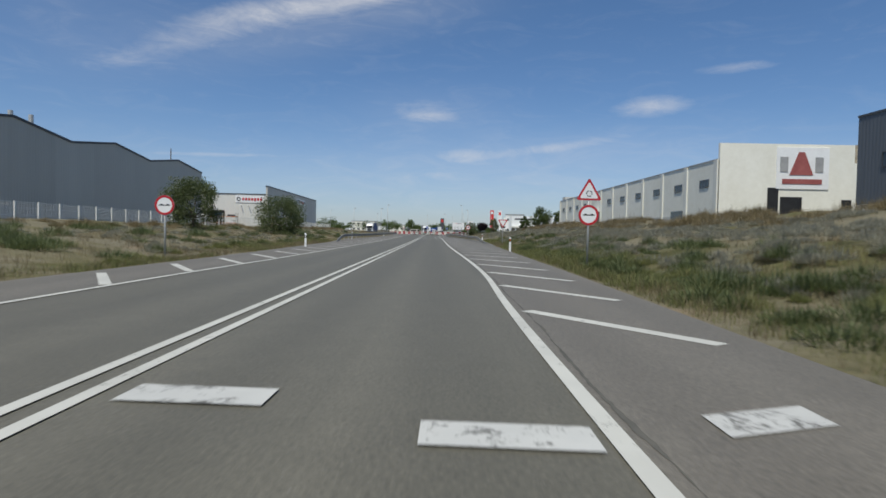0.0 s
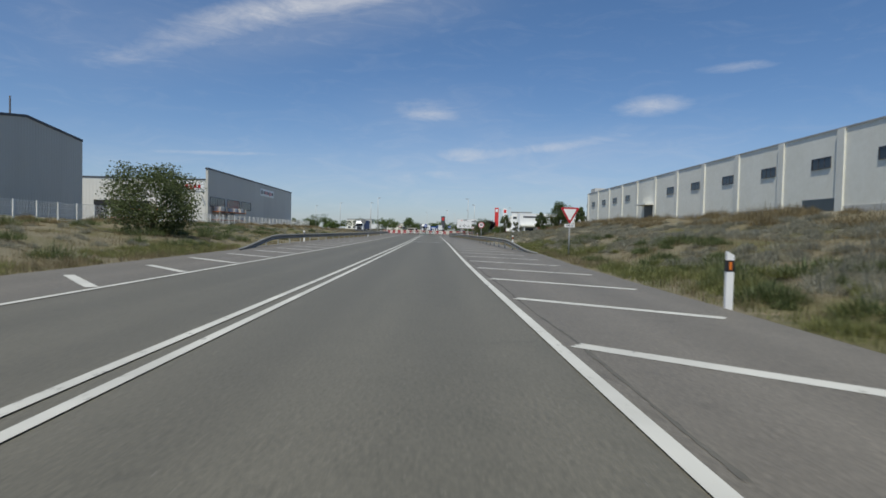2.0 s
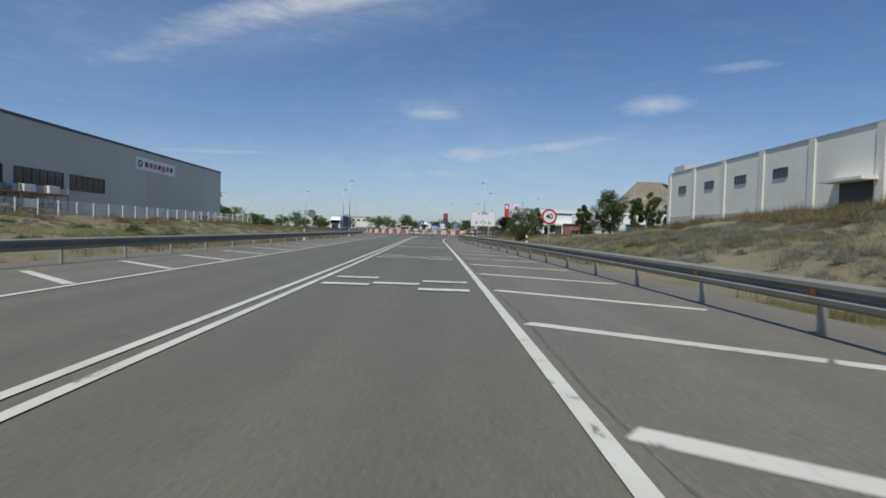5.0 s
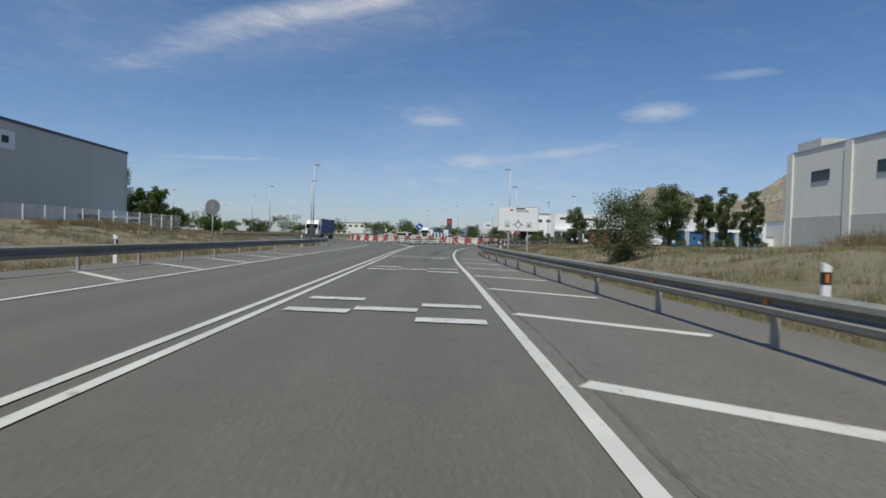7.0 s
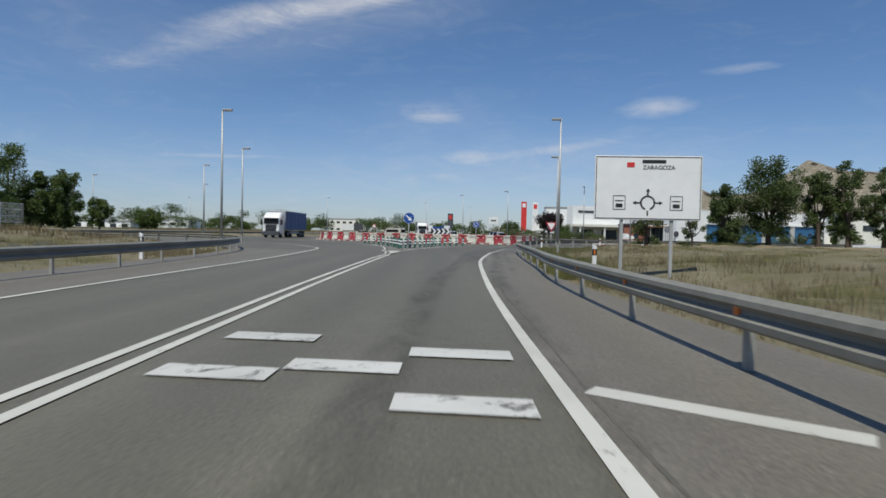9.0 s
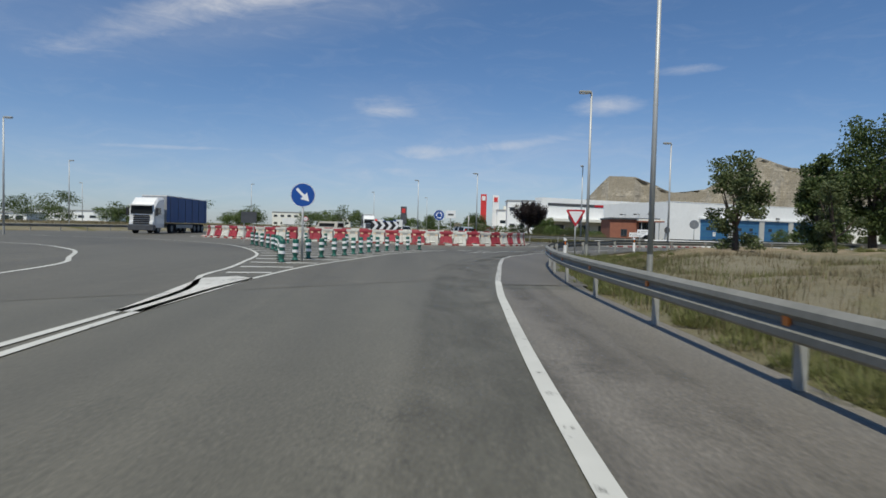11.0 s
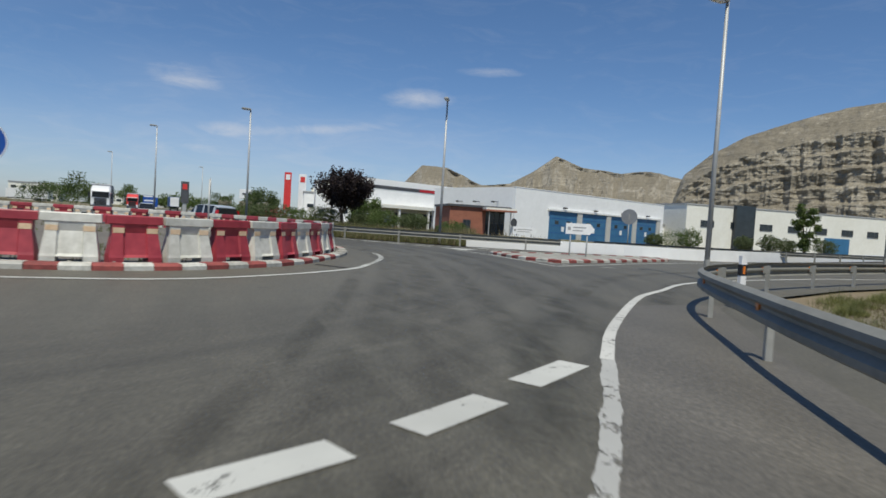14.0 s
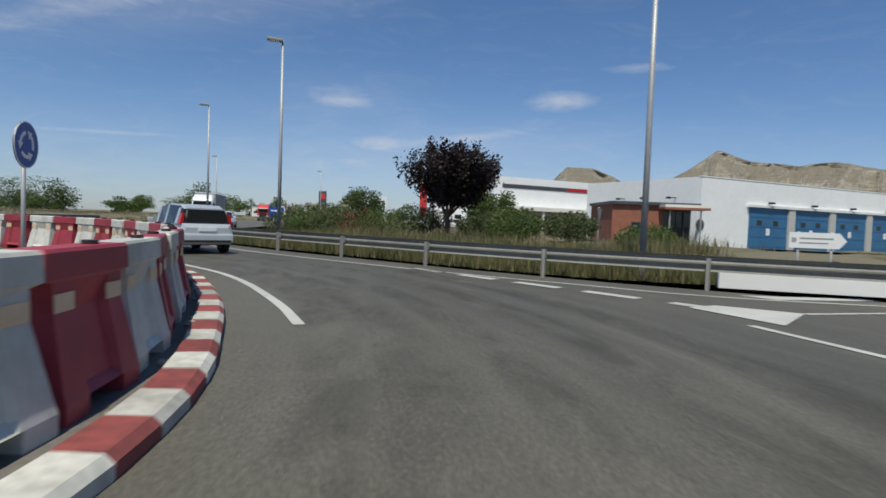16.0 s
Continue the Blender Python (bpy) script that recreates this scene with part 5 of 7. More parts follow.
first_bollard = None
rnd = random.Random(2)
right_row = smooth_line([(-7.1, 177.3), (-6.75, 178.9), (-6.3, 180.5), (-5.75, 182.2), (-5.35, 183.8), (-4.84, 185.9), (-4.0, 188.2), (-2.97, 190.05), (-2.3, 191.0)], 1.1)
left_row = smooth_line([(-7.4, 178.6), (-7.8, 180.4), (-8.5, 183.6), (-9.7, 187.4), (-11.2, 191.0), (-12.2, 193.4)], 1.7)
back_row = smooth_line([(-3.6, 192.9), (-5.6, 193.6), (-8.0, 194.9), (-10.8, 196.9)], 1.75)
for p in np.vstack([right_row, left_row, back_row]):
    m = pose(p[0], p[1], 0.016, rnd.uniform(-2, 2), rnd.uniform(-2, 2), rnd.uniform(0, 360))
    if first_bollard is None:
        first_bollard = bollard()
        first_bollard.matrix_basis = m
    else:
        copy_thing(first_bollard, m)

# ------------------------------------------------------------------ splitter island of the exit
tri = [(15.0, 212.4), (14.75, 210.0), (14.9, 208.5), (15.5, 207.7), (16.4, 207.9), (21.1, 210.0), (24.9, 212.0), (24.3, 213.5), (19.2, 213.2)]
tri_l = smooth_line(tri + [tri[0]], 0.25)
isl2 = plate("island", [tuple(p) for p in tri_l[:-1]], 0.10, KERB_GREY)
tagged(isl2, "pale concrete traffic island of the exit", "traffic island", kind="structure")
kerb2 = thing("kerb", (0, 0, 0), "red and white kerb stones of the exit island", "kerb", kind="structure")
stones = smooth_line(tri + [tri[0]], 0.52)
nn = normals2(stones)
for n, p in enumerate(stones[:-1]):
    o = new("kerb_stone", stone["red" if n % 2 else "white"])
    q = (stones[n] + stones[n + 1]) / 2
    t = stones[n + 1] - stones[n]
    o.parent, o.matrix_basis = kerb2, pose(q[0], q[1], 0.0, 0, 0, math.degrees(math.atan2(t[1], t[0])))
ribbon("splitter_line", [(14.2, 214.3), (14.5, 211.6), (14.42, 208.6), (14.34, 205.84)], 0.14, MARK, PAINT, pad, 0.4)
ribbon("splitter_line", [(14.34, 205.84), (16.9, 207.15), (22.66, 209.9), (29.9, 212.5)], 0.14, MARK, PAINT, pad, 0.4)
plate("painted_nose", [(14.25, 215.9), (14.7, 214.3), (15.9, 215.4), (14.9, 216.2)], MARK + 0.004, PAINT, pad)
ribbon("splitter_line", [(15.9, 215.4), (18.5, 215.6), (22.8, 215.0), (28.4, 214.2)], 0.12, MARK, PAINT, pad, 0.4)
plate("painted_bar", [(16.4, 217.75), (16.75, 217.15), (19.0, 217.2), (18.85, 217.5)], MARK, PAINT, pad)
for x0, y0, x1, y1 in ((14.47, 211.67, 15.27, 210.2), (14.57, 209.58, 15.14, 209.06), (14.67, 208.27, 15.33, 207.68), (14.88, 207.17, 15.45, 206.75), (16.37, 206.17, 16.85, 205.91)):
    stripe((x0, y0), (x1, y1), 0.17, PAINT, "hatch_stripe")

drain = thing("drain_channel", (0, 0, 0), "dark steel drain channel set into the asphalt by the kerb", "drain", kind="structure")
for k in range(7):
    a = Vector((5.85, 203.72)).lerp(Vector((6.45, 202.9)), k / 7)
    b = Vector((5.85, 203.72)).lerp(Vector((6.45, 202.9)), (k + 0.86) / 7)
    u = (b - a).normalized()
    w = Vector((-u.y, u.x)) * 0.085
    plate("grate_bar", [tuple(a - w), tuple(b - w), tuple(b + w), tuple(a + w)], 0.014, RUBBER, drain)

# low white parapet along the far side of the side road
top = tagged(new("parapet_wall", mesh_of(bmesh.new(), "parapet_wall", WHITE_WALL)), "low white parapet wall beside the side road", "wall", kind="structure")
q = smooth_line([(16.93, 219.28), (20.08, 217.92), (24.24, 216.58), (33.78, 214.79), (75.44, 231.56)], 1.0)
n2 = normals2(q)
bm = bmesh.new()
rings = []
for i in range(len(q)):
    h = 0.62
    a, b = q[i] - n2[i] * 0.12, q[i] + n2[i] * 0.12
    rings.append([bm.verts.new((*a, -0.2)), bm.verts.new((*a, h)), bm.verts.new((*b, h)), bm.verts.new((*b, -0.2))])
for a, b in zip(rings, rings[1:]):
    for i in range(4):
        bm.faces.new((a[i - 1], a[i], b[i], b[i - 1]))
bm.faces.new(rings[0])
bm.faces.new(rings[-1])
top.data = mesh_of(bm, "parapet_wall", WHITE_WALL)

# ------------------------------------------------------------------ buildings
def wall_plate(bm, pts, x0, x1):
    """An upright outline (y, z) made solid between two x."""
    a = [bm.verts.new((x0, y, z)) for y, z in pts]
    b = [bm.verts.new((x1, y, z)) for y, z in pts]
    bm.faces.new(a)
    bm.faces.new(b[::-1])
    for n in range(len(pts)):
        bm.faces.new((a[n], b[n], b[n - 1], a[n - 1]))
    return bm


def window_on(top, face, u0, u1, z0, z1, depth, panes=1, frame_mat=None, glass=None, name="window"):
    """A window proud of a wall face: frame, sill and panes. face(u, d, z) gives the place d metres out of the wall."""
    def slab(bm, a0, a1, d0, d1, e0, e1):
        v = [bm.verts.new(face(u, d, z)) for u in (a0, a1) for d in (d0, d1) for z in (e0, e1)]
        for q in ((0, 1, 3, 2), (4, 6, 7, 5), (0, 4, 5, 1), (2, 3, 7, 6), (0, 2, 6, 4), (1, 5, 7, 3)):
            bm.faces.new([v[i] for i in q])
        return bm

    w = 0.07
    ob = part(name, slab(bmesh.new(), u0, u1, -0.05, 0.012, z0, z1), glass or WINDOW, top)
    bm = bmesh.new()
    slab(bm, u0 - w, u0, -0.05, depth, z0 - w, z1 + w)
    slab(bm, u1, u1 + w, -0.05, depth, z0 - w, z1 + w)
    slab(bm, u0, u1, -0.05, depth, z1, z1 + w)
    slab(bm, u0, u1, -0.05, depth + 0.03, z0 - w, z0)
    for k in range(1, panes):
        u = u0 + (u1 - u0) * k / panes
        slab(bm, u - 0.03, u + 0.03, -0.05, depth * 0.7, z0, z1)
    part("frame", bm, frame_mat or ROOF_TRIM, ob)
    return ob


def hall_a():
    top = thing("warehouse", (-37.3, 88.3, -0.1), "long grey metal-clad warehouse with a zigzag gabled roof", "warehouse", turn=0.6, size=(1.12, 1.08, 1.11))
    prof = [(0, 8.45)]
    for k in range(11):
        prof += [(-7.3 - 14.3 * k, 9.3), (-14.4 - 14.3 * k, 8.4)]
    end = prof[-1][0]
    outline = [(0, 0.4)] + prof + [(end, 0.4)]
    part("wall", wall_plate(bmesh.new(), outline, -0.3, 0.0), GREY_CLAD, top, "smooth grey cladding")
    part("wall", Box(-38, -0.3, -0.3, 0.0, 0.4, 8.4), GREY_CLAD, top)
    part("wall", Box(-38, -0.3, end, end + 0.3, 0.4, 8.3), GREY_CLAD, top)
    for (y0, z0), (y1, z1) in zip(prof, prof[1:]):
        part("roof", wall_plate(bmesh.new(), [(y0, z0 - 0.25), (y1, z1 - 0.25), (y1, z1 - 0.1), (y0, z0 - 0.1)], -38, -0.3), ROOF, top)
        part("roof_trim", wall_plate(bmesh.new(), [(y0, z0 - 0.06), (y1, z1 - 0.06), (y1, z1 + 0.14), (y0, z0 + 0.14)], -0.35, 0.06), ROOF_TRIM, top)
    for y, h in ((-29.5, 10.6), (-32.0, 10.5)):
        part("vent_stack", Rod((-3, y, 8.0), (-3, y, h), 0.2), POLE, top)


hall_a()
top = thing("pole", (-37.6, 79.0, on(-37.6, 79)), "thin dark mast rising above the roof of the grey warehouse", "mast")
part("shaft", Rod((0, 0, -0.5), (0.05, 0, 10.2), 0.09, 0.06), WOOD_POLE, top)


def rack(parent, y0, y1, z0, x0, x1, bays, seed):
    """Outdoor pallet racking with goods."""
    r = random.Random(seed)
    for k in range(bays + 1):
        y = y0 + (y1 - y0) * k / bays
        for x in (x0, x1 - 0.09):
            part("upright", Box(x, x + 0.09, y - 0.05, y + 0.05, z0, 3.7), ZINC_DARK, parent)
    for z in (1.9, 3.0):
        part("beam", Box(x0 - 0.03, x1 + 0.03, y0, y1, z, z + 0.12), RUST, parent)
        for k in range(bays):
            if r.random() < 0.7:
                a = y0 + (y1 - y0) * (k + 0.2) / bays
                part("crate", Box(x0 + 0.1, x1 - 0.1, a, a + (y1 - y0) / bays * r.uniform(0.45, 0.65), z + 0.12, z + r.uniform(0.35, 0.75), bevel=0.03), r.choice([WHITE, TARP_BLUE, ROOF_TRIM, CREAM]), parent)


def hall_euro():
    top = thing("warehouse", (-38.80, 171.33, -0.2), "silver-grey industrial hall with a red-lettered sign panel", "warehouse", turn=3.57, size=(1.13, 1.339, 1.12))
    L = 43.1
    # south wall gets the sunlit tone, east and north walls the shaded one
    part("wall", wall_plate(bmesh.new(), [(0, 0.3), (0, 8.53), (-L, 8.42), (-L, 0.3)], -0.3, 0.0), EURO_CLAD_SHADED, top, "grey cladding with the shade set into its colour")
    part("wall", Box(-46, -0.3, -L, -L + 0.3, 0.3, 7.0), EURO_CLAD_SUNLIT, top, "pale cladding with the sunlight set into its colour")
    part("wall", Box(-46, -0.3, -0.3, 0.0, 0.3, 7.4), EURO_CLAD_SHADED, top)
    part("roof", Box(-46, -0.3, -L + 0.3, -0.3, 6.6, 6.8), ROOF, top)
    part("roof_trim", wall_plate(bmesh.new(), [(0.03, 8.48), (0.03, 8.71), (-L - 0.05, 8.60), (-L - 0.05, 8.38)], -0.36, 0.05), ROOF_TRIM, top)
    part("roof_trim", Box(-46, -0.36, -L - 0.05, -L + 0.34, 6.98, 7.16), ROOF_TRIM, top)
    east = lambda u, d, z: (d, u, z)
    for y0, y1 in ((-42.4, -37.6), (-36.5, -31.8), (-30.9, -26.6)):
        window_on(top, east, y0, y1, 3.75, 4.9, 0.06, 6)
    part("gate", Box(-0.02, 0.05, -7.0, -4.2, 0.8, 2.3), BLACK, top)
    part("canopy", Box(-0.02, 1.6, -4.4, -0.6, 2.1, 2.3), WHITE_WALL, top)
    # sign panels: the maker's name as plain blocks
    part("sign_panel", Box(0.0, 0.07, -21.7, -13.7, 6.55, 7.8), SIGN_WHITE, top)
    for k in range(7):
        y = -20.0 + k * 0.86
        part("letter_block", Box(0.07, 0.10, y, y + 0.56, 6.92 - (0.16 if k == 4 else 0), 7.42), SIGN_RED if k % 3 else BLACK, top)
    bm = ring_plate(bmesh.new(), 0.22, 0.38, -0.02, 0.02, 0.0, 20)
    bmesh.ops.rotate(bm, verts=bm.verts, matrix=Matrix.Rotation(radians(90), 3, "Z"), cent=(0, 0, 0))
    bmesh.ops.translate(bm, verts=bm.verts, vec=(0.09, -20.9, 7.17))
    part("emblem", bm, ROOF_TRIM, top)
    part("sign_panel", Box(-5.4, -0.5, -L - 0.07, -L, 5.6, 6.85), SIGN_WHITE, top)
    for k in range(7):
        x = -4.25 + k * 0.5
        part("letter_block", Box(x, x + 0.34, -L - 0.10, -L - 0.07, 5.98 - (0.12 if k == 4 else 0), 6.4), SIGN_RED, top)
    bm = ring_plate(bmesh.new(), 0.2, 0.34, -L - 0.10, -L - 0.07, 6.2, 20)
    bmesh.ops.translate(bm, verts=bm.verts, vec=(-4.85, 0, 0))
    part("emblem", bm, ROOF_TRIM, top)
    for x in (-4.4, -3.1, -1.8, -0.7):
        part("spot_lamp", Rod((x, -L - 0.05, 4.9), (x + 0.1, -L - 0.5, 5.15), 0.06), POLE, top)
    # no opening here: a black sheet paints the shade inside the bay
    part("loading_bay", Box(-14, -7.2, -L - 0.03, -L, 0.3, 4.2), BLACK, top, "black sheet for the shaded inside of the open loading bay")
    r1 = thing("pallet_rack", (-35.25, 115.2, -0.1), "outdoor pallet racking with orange beams and stacked goods", "rack", turn=1.46, size=(1.1, 1.15, 1.1))
    rack(r1, 0, 10.2, 0.8, 0.0, 1.1, 4, 3)
    r2 = thing("pallet_rack", (-47.66, 110.37, -0.1), "outdoor pallet racking loaded with crates beside the hall", "rack", turn=1.46 + 90, size=(1.1, 1.15, 1.1))
    rack(r2, -6.5, 0.0, 0.8, 0.0, 1.1, 3, 5)


hall_euro()


def fence():
    top = thing("fence", (0, 0, 0), "white-posted wire mesh fence in front of the warehouses", "fence")
    post_me = mesh_of(Box(-0.05, 0.05, -0.05, 0.05, -1.9, 0.0), "post", WHITE)
    bm = bmesh.new()
    for k in range(1, 17):
        box(bm, -0.004, 0.004, k * 0.15 - 0.009, k * 0.15 + 0.009, -1.5, -0.03)
    for z in (-0.06, -0.5, -1.0, -1.45):
        box(bm, -0.007, 0.007, 0.0, 2.55, z - 0.012, z + 0.012)
    mesh_me = mesh_of(bm, "mesh_panel", WHITE)
    for k in range(66):
        y = 10 + 2.55 * k
        x = -30.39 - 0.0423 * (y - 45.4)
        z = 2.82
        for name, me in (("post", post_me), ("mesh_panel", mesh_me)):
            o = new(name, me)
            o.parent, o.matrix_basis = top, pose(x, y, z, 0, 0, 1.46)


fence()


def hall_kas():
    top = thing("warehouse", (31.43, 166.79, -0.2), "cream concrete industrial hall with pilasters and small windows", "warehouse", turn=0.16, size=(1.16, 1.241, 1.17))
    L = 78.2
    part("wall", Box(0.0, 0.3, -L, 0, -0.3, 9.05), CREAM, top, "cream precast wall")
    part("wall", Box(0.3, 22, -0.3, 0, -0.3, 9.0), CREAM, top)
    part("wall", wall_plate(bmesh.new(), [(-L - 0.02, 1.5), (-L - 0.02, 10.7), (-L + 0.3, 10.7), (-L + 0.3, 1.5)], 0.0, 13.6), CREAM, top, "sunlit cream gable")
    part("roof", Box(0.3, 22, -L + 0.3, -0.3, 8.5, 8.75), ROOF, top)
    part("roof_trim", Box(-0.06, 0.36, -L + 0.3, 0.02, 9.05, 9.17), ROOF, top)
    part("roof_box", Box(0.4, 6.0, -3.2, -0.2, 8.75, 9.95), GREY_WALL, top)
    west = lambda u, d, z: (-d, u, z)
    for k in range(12):
        y = -L + 0.25 + 7.05 * k
        part("pilaster", Box(-0.14, 0.0, y, y + 0.75, -0.3, 9.05), PILASTER, top)
        k < 11 and part("base_panel", Box(-0.03, 0.0, y + 0.78, y + 7.02, -0.3, 3.6), GREY_WALL, top)
    for y in (-75.0, -68.4, -61.6, -54.6, -47.4, -40.4, -24.0, -17.4, -10.9, -3.9):
        window_on(top, west, y - 1.0, y + 1.0, 6.5, 7.2, 0.05, 3)
    # the gate's shaded inside is a flat black sheet on the wall
    part("gate", Box(-0.04, 0.02, -34.6, -31.4, 1.6, 5.3), BLACK, top, "black sheet for the shaded inside of the open gate")
    part("awning", Box(-1.3, -0.02, -35.2, -30.8, 5.3, 5.5), PILASTER, top)
    part("gate", Box(-0.04, 0.02, -70.4, -66.4, 1.6, 4.2), WINDOW, top)
    # gable: sign panel with the maker's mark as plain shapes
    f = -L - 0.02
    part("sign_panel", Box(5.7, 11.0, f - 0.08, f, 6.2, 10.35), SIGN_WHITE, top)
    part("mark", extrude_outline(bmesh.new(), [(7.0, 7.6), (9.4, 7.6), (8.5, 9.9), (7.9, 9.9)], f - 0.12, f - 0.08), FADED_RED, top)
    part("letter_block", Box(6.05, 6.85, f - 0.12, f - 0.08, 7.9, 9.4), FADED_GREY, top)
    part("letter_block", Box(9.6, 10.4, f - 0.12, f - 0.08, 7.9, 9.4), FADED_GREY, top)
    part("bar", Box(6.3, 10.3, f - 0.12, f - 0.08, 6.7, 7.2), FADED_RED, top)
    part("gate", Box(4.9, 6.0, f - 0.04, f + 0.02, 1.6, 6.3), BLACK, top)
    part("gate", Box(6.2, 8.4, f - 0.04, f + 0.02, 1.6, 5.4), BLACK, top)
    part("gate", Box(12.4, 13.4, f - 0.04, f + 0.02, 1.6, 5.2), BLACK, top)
    part("step", Box(8.6, 12.2, f - 0.6, f, 1.5, 3.4), GREY_WALL, top)
    part("gate", Box(13.6, 22.0, -L - 0.02, -L + 0.3, 1.5, 8.9), CREAM, top)


hall_kas()


def hall_dark():
    top = thing("warehouse", (35.2, 51.4, -0.1), "dark slate-grey clad hall with a pale base", "warehouse", turn=1.0, size=(1.13, 1.13, 1.12))
    part("wall", Box(0, 24, -30, 0, 3.9, 10.6), DARK_CLAD, top)
    part("wall", Box(0.05, 23.9, -29.9, -0.1, 1.0, 3.9), CREAM, top, "pale concrete base")
    part("roof_trim", Box(-0.06, 24.06, -30.06, 0.06, 10.6, 10.75), ROOF_TRIM, top)
    west = lambda u, d, z: (-d, u, z)
    for y in (-3.6, -12, -20):
        window_on(top, west, y - 1.0, y + 1.0, 6.6, 7.6, 0.05, 2)


hall_dark()


def station():
    """White hall with four blue sectional doors, and its brick reception."""
    turn = math.degrees(math.atan2(11.9, 35.0))
    top = thing("depot_hall", (48.87, 272.54, -1.75), "white hall with four blue sectional doors", "depot", turn=turn, size=(1.250, 1.250, 1.250))
    h, L = 7.6, 37.0
    part("wall", Box(0, L, 0.0, 0.3, 0, h), WHITE_WALL, top)
    part("wall", Box(-0.02, 0.3, 0.3, 16, 0, h), WHITE_WALL, top)
    part("wall", Box(L - 0.3, L + 0.02, 0.3, 16, 0, h), WHITE_WALL, top)
    part("wall", Box(-0.02, L + 0.02, 16, 16.3, 0, h), WHITE_WALL, top)
    part("roof", Box(0.3, L - 0.3, 0.3, 16, h - 0.6, h - 0.4), ROOF, top)
    part("roof_trim", Box(-0.04, L + 0.04, -0.04, 0.34, h, h + 0.08), WHITE_WALL, top)
    for y in (3.0, 6.5, 10.0):
        part("flood_lamp", Box(-0.9, -0.02, y - 0.05, y + 0.05, 5.6, 5.68), BLACK, top)
        part("flood_lamp", Box(-1.2, -0.85, y - 0.15, y + 0.15, 5.5, 5.7), BLACK, top)
    for k in range(4):
        x = 7.0 + 7.2 * k
        ob = part("door", Box(x, x + 6.1, -0.06, 0.0, 0.0, 5.0), BLUE_DOOR, top, "blue sectional door")
        bm = bmesh.new()
        for z in (1.0, 2.0, 3.0, 4.0):
            box(bm, x + 0.05, x + 6.05, -0.075, -0.06, z - 0.02, z + 0.02)
        part("joint", bm, SIGN_BLUE, ob)
        for u in (1.6, 4.2):
            part("glazing", Box(x + u - 0.4, x + u + 0.4, -0.08, -0.06, 3.2, 3.7), WINDOW, ob)
        part("number_plate", Box(x + 2.7, x + 3.3, -0.08, -0.06, 2.2, 2.9), SIGN_WHITE, ob)
        part("pilaster", Box(x + 6.1, x + 7.2, -0.22, 0.0, 0.0, 5.2), GREY_WALL, top)
        part("flood_lamp", Box(x + 2.8, x + 3.3, -0.5, -0.1, 5.4, 5.6), BLACK, top)
    part("lintel", Box(6.6, 35.9, -0.30, 0.0, 5.0, 5.25), WHITE, top)
    part("emblem", disc(bmesh.new(), 0.55, -0.06, 0.0, 3.0), ROOF_TRIM, top)
    r = thing("reception", (38.81, 264.47, -1.25), "low red brick reception with a glazed entrance under a flat canopy", "building", turn=-8)
    r.matrix_basis = pose(38.81, 264.47, -1.25, 0, 0, -8) @ Matrix.Diagonal((0.85, 1.12, 1.25, 1.0))
    part("wall", Box(-5.0, 1.2, 0.06, 8, 0, 4.0), BRICK, r, "red brick wall")
    part("roof", Box(-5.2, 5.6, -0.2, 8.2, 4.0, 4.25), ROOF_TRIM, r)
    part("canopy", Box(0.6, 5.9, -1.6, 0.4, 3.82, 4.06), CREAM, r, "pale flat canopy")
    part("fascia", Box(0.55, 5.95, -1.66, 0.4, 3.66, 3.84), BRICK, r)
    part("wall", Box(1.2, 5.0, 0.9, 8, 0, 3.99), GREY_WALL, r)
    for k in range(4):
        x = 1.25 + 0.92 * k
        ob = part("window", Box(x + 0.05, x + 0.87, 0.80, 0.86, 0.1, 3.5), WINDOW, r)
        bm = Box(x, x + 0.05, 0.74, 0.9, 0.0, 3.6)
        box(bm, x, x + 0.92, 0.74, 0.9, 2.3, 2.38)
        box(bm, x, x + 0.92, 0.74, 0.9, 3.5, 3.6)
        part("frame", bm, ROOF_TRIM, ob)
    for x in (1.3, 5.0):
        part("column", Rod((x, -1.3, 0), (x, -1.3, 3.7), 0.09), POLE, r)
    front = lambda u, d, z: (u, 0.06 - d, z)
    window_on(r, front, -2.6, -1.4, 1.6, 2.5, 0.05, 2)


station()


def hall_white():
    top = thing("warehouse", (33.71, 317.37, -1.68), "long white warehouse with a red roof stripe", "warehouse", turn=20, size=(1.262, 1.262, 1.262))
    part("wall", Box(0, 60, 0, 0.3, 4.6, 9.6), WHITE_WALL, top)
    part("wall", Box(0, 0.3, 0.3, 2.4, 0, 9.6), WHITE_WALL, top)
    part("wall", Box(0.3, 60, 1.2, 1.5, 0, 4.6), GREY_WALL, top, "shaded glazed ground floor")
    part("roof", Box(0.3, 60, 0.3, 2.4, 9.0, 9.2), ROOF, top)
    part("wall", Box(0, 60, 2.4, 2.7, 0, 9.6), WHITE_WALL, top)
    part("stripe", Box(1.5, 60, -0.06, 0.0, 7.9, 8.5), ROOF_TRIM, top)
    part("stripe", Box(14, 60, -0.10, -0.06, 7.95, 8.45), SIGN_RED, top)
    part("canopy", Box(-0.5, 60, -2.0, 0.0, 4.5, 5.1), CREAM, top)
    for k in range(9):
        part("column", Box(1 + 7 * k, 1.35 + 7 * k, -1.8, -1.4, 0, 4.5), WHITE, top)
        part("window", Box(2.2 + 7 * k, 6.6 + 7 * k, 1.12, 1.2, 0.8, 3.8), WINDOW, top)


hall_white()


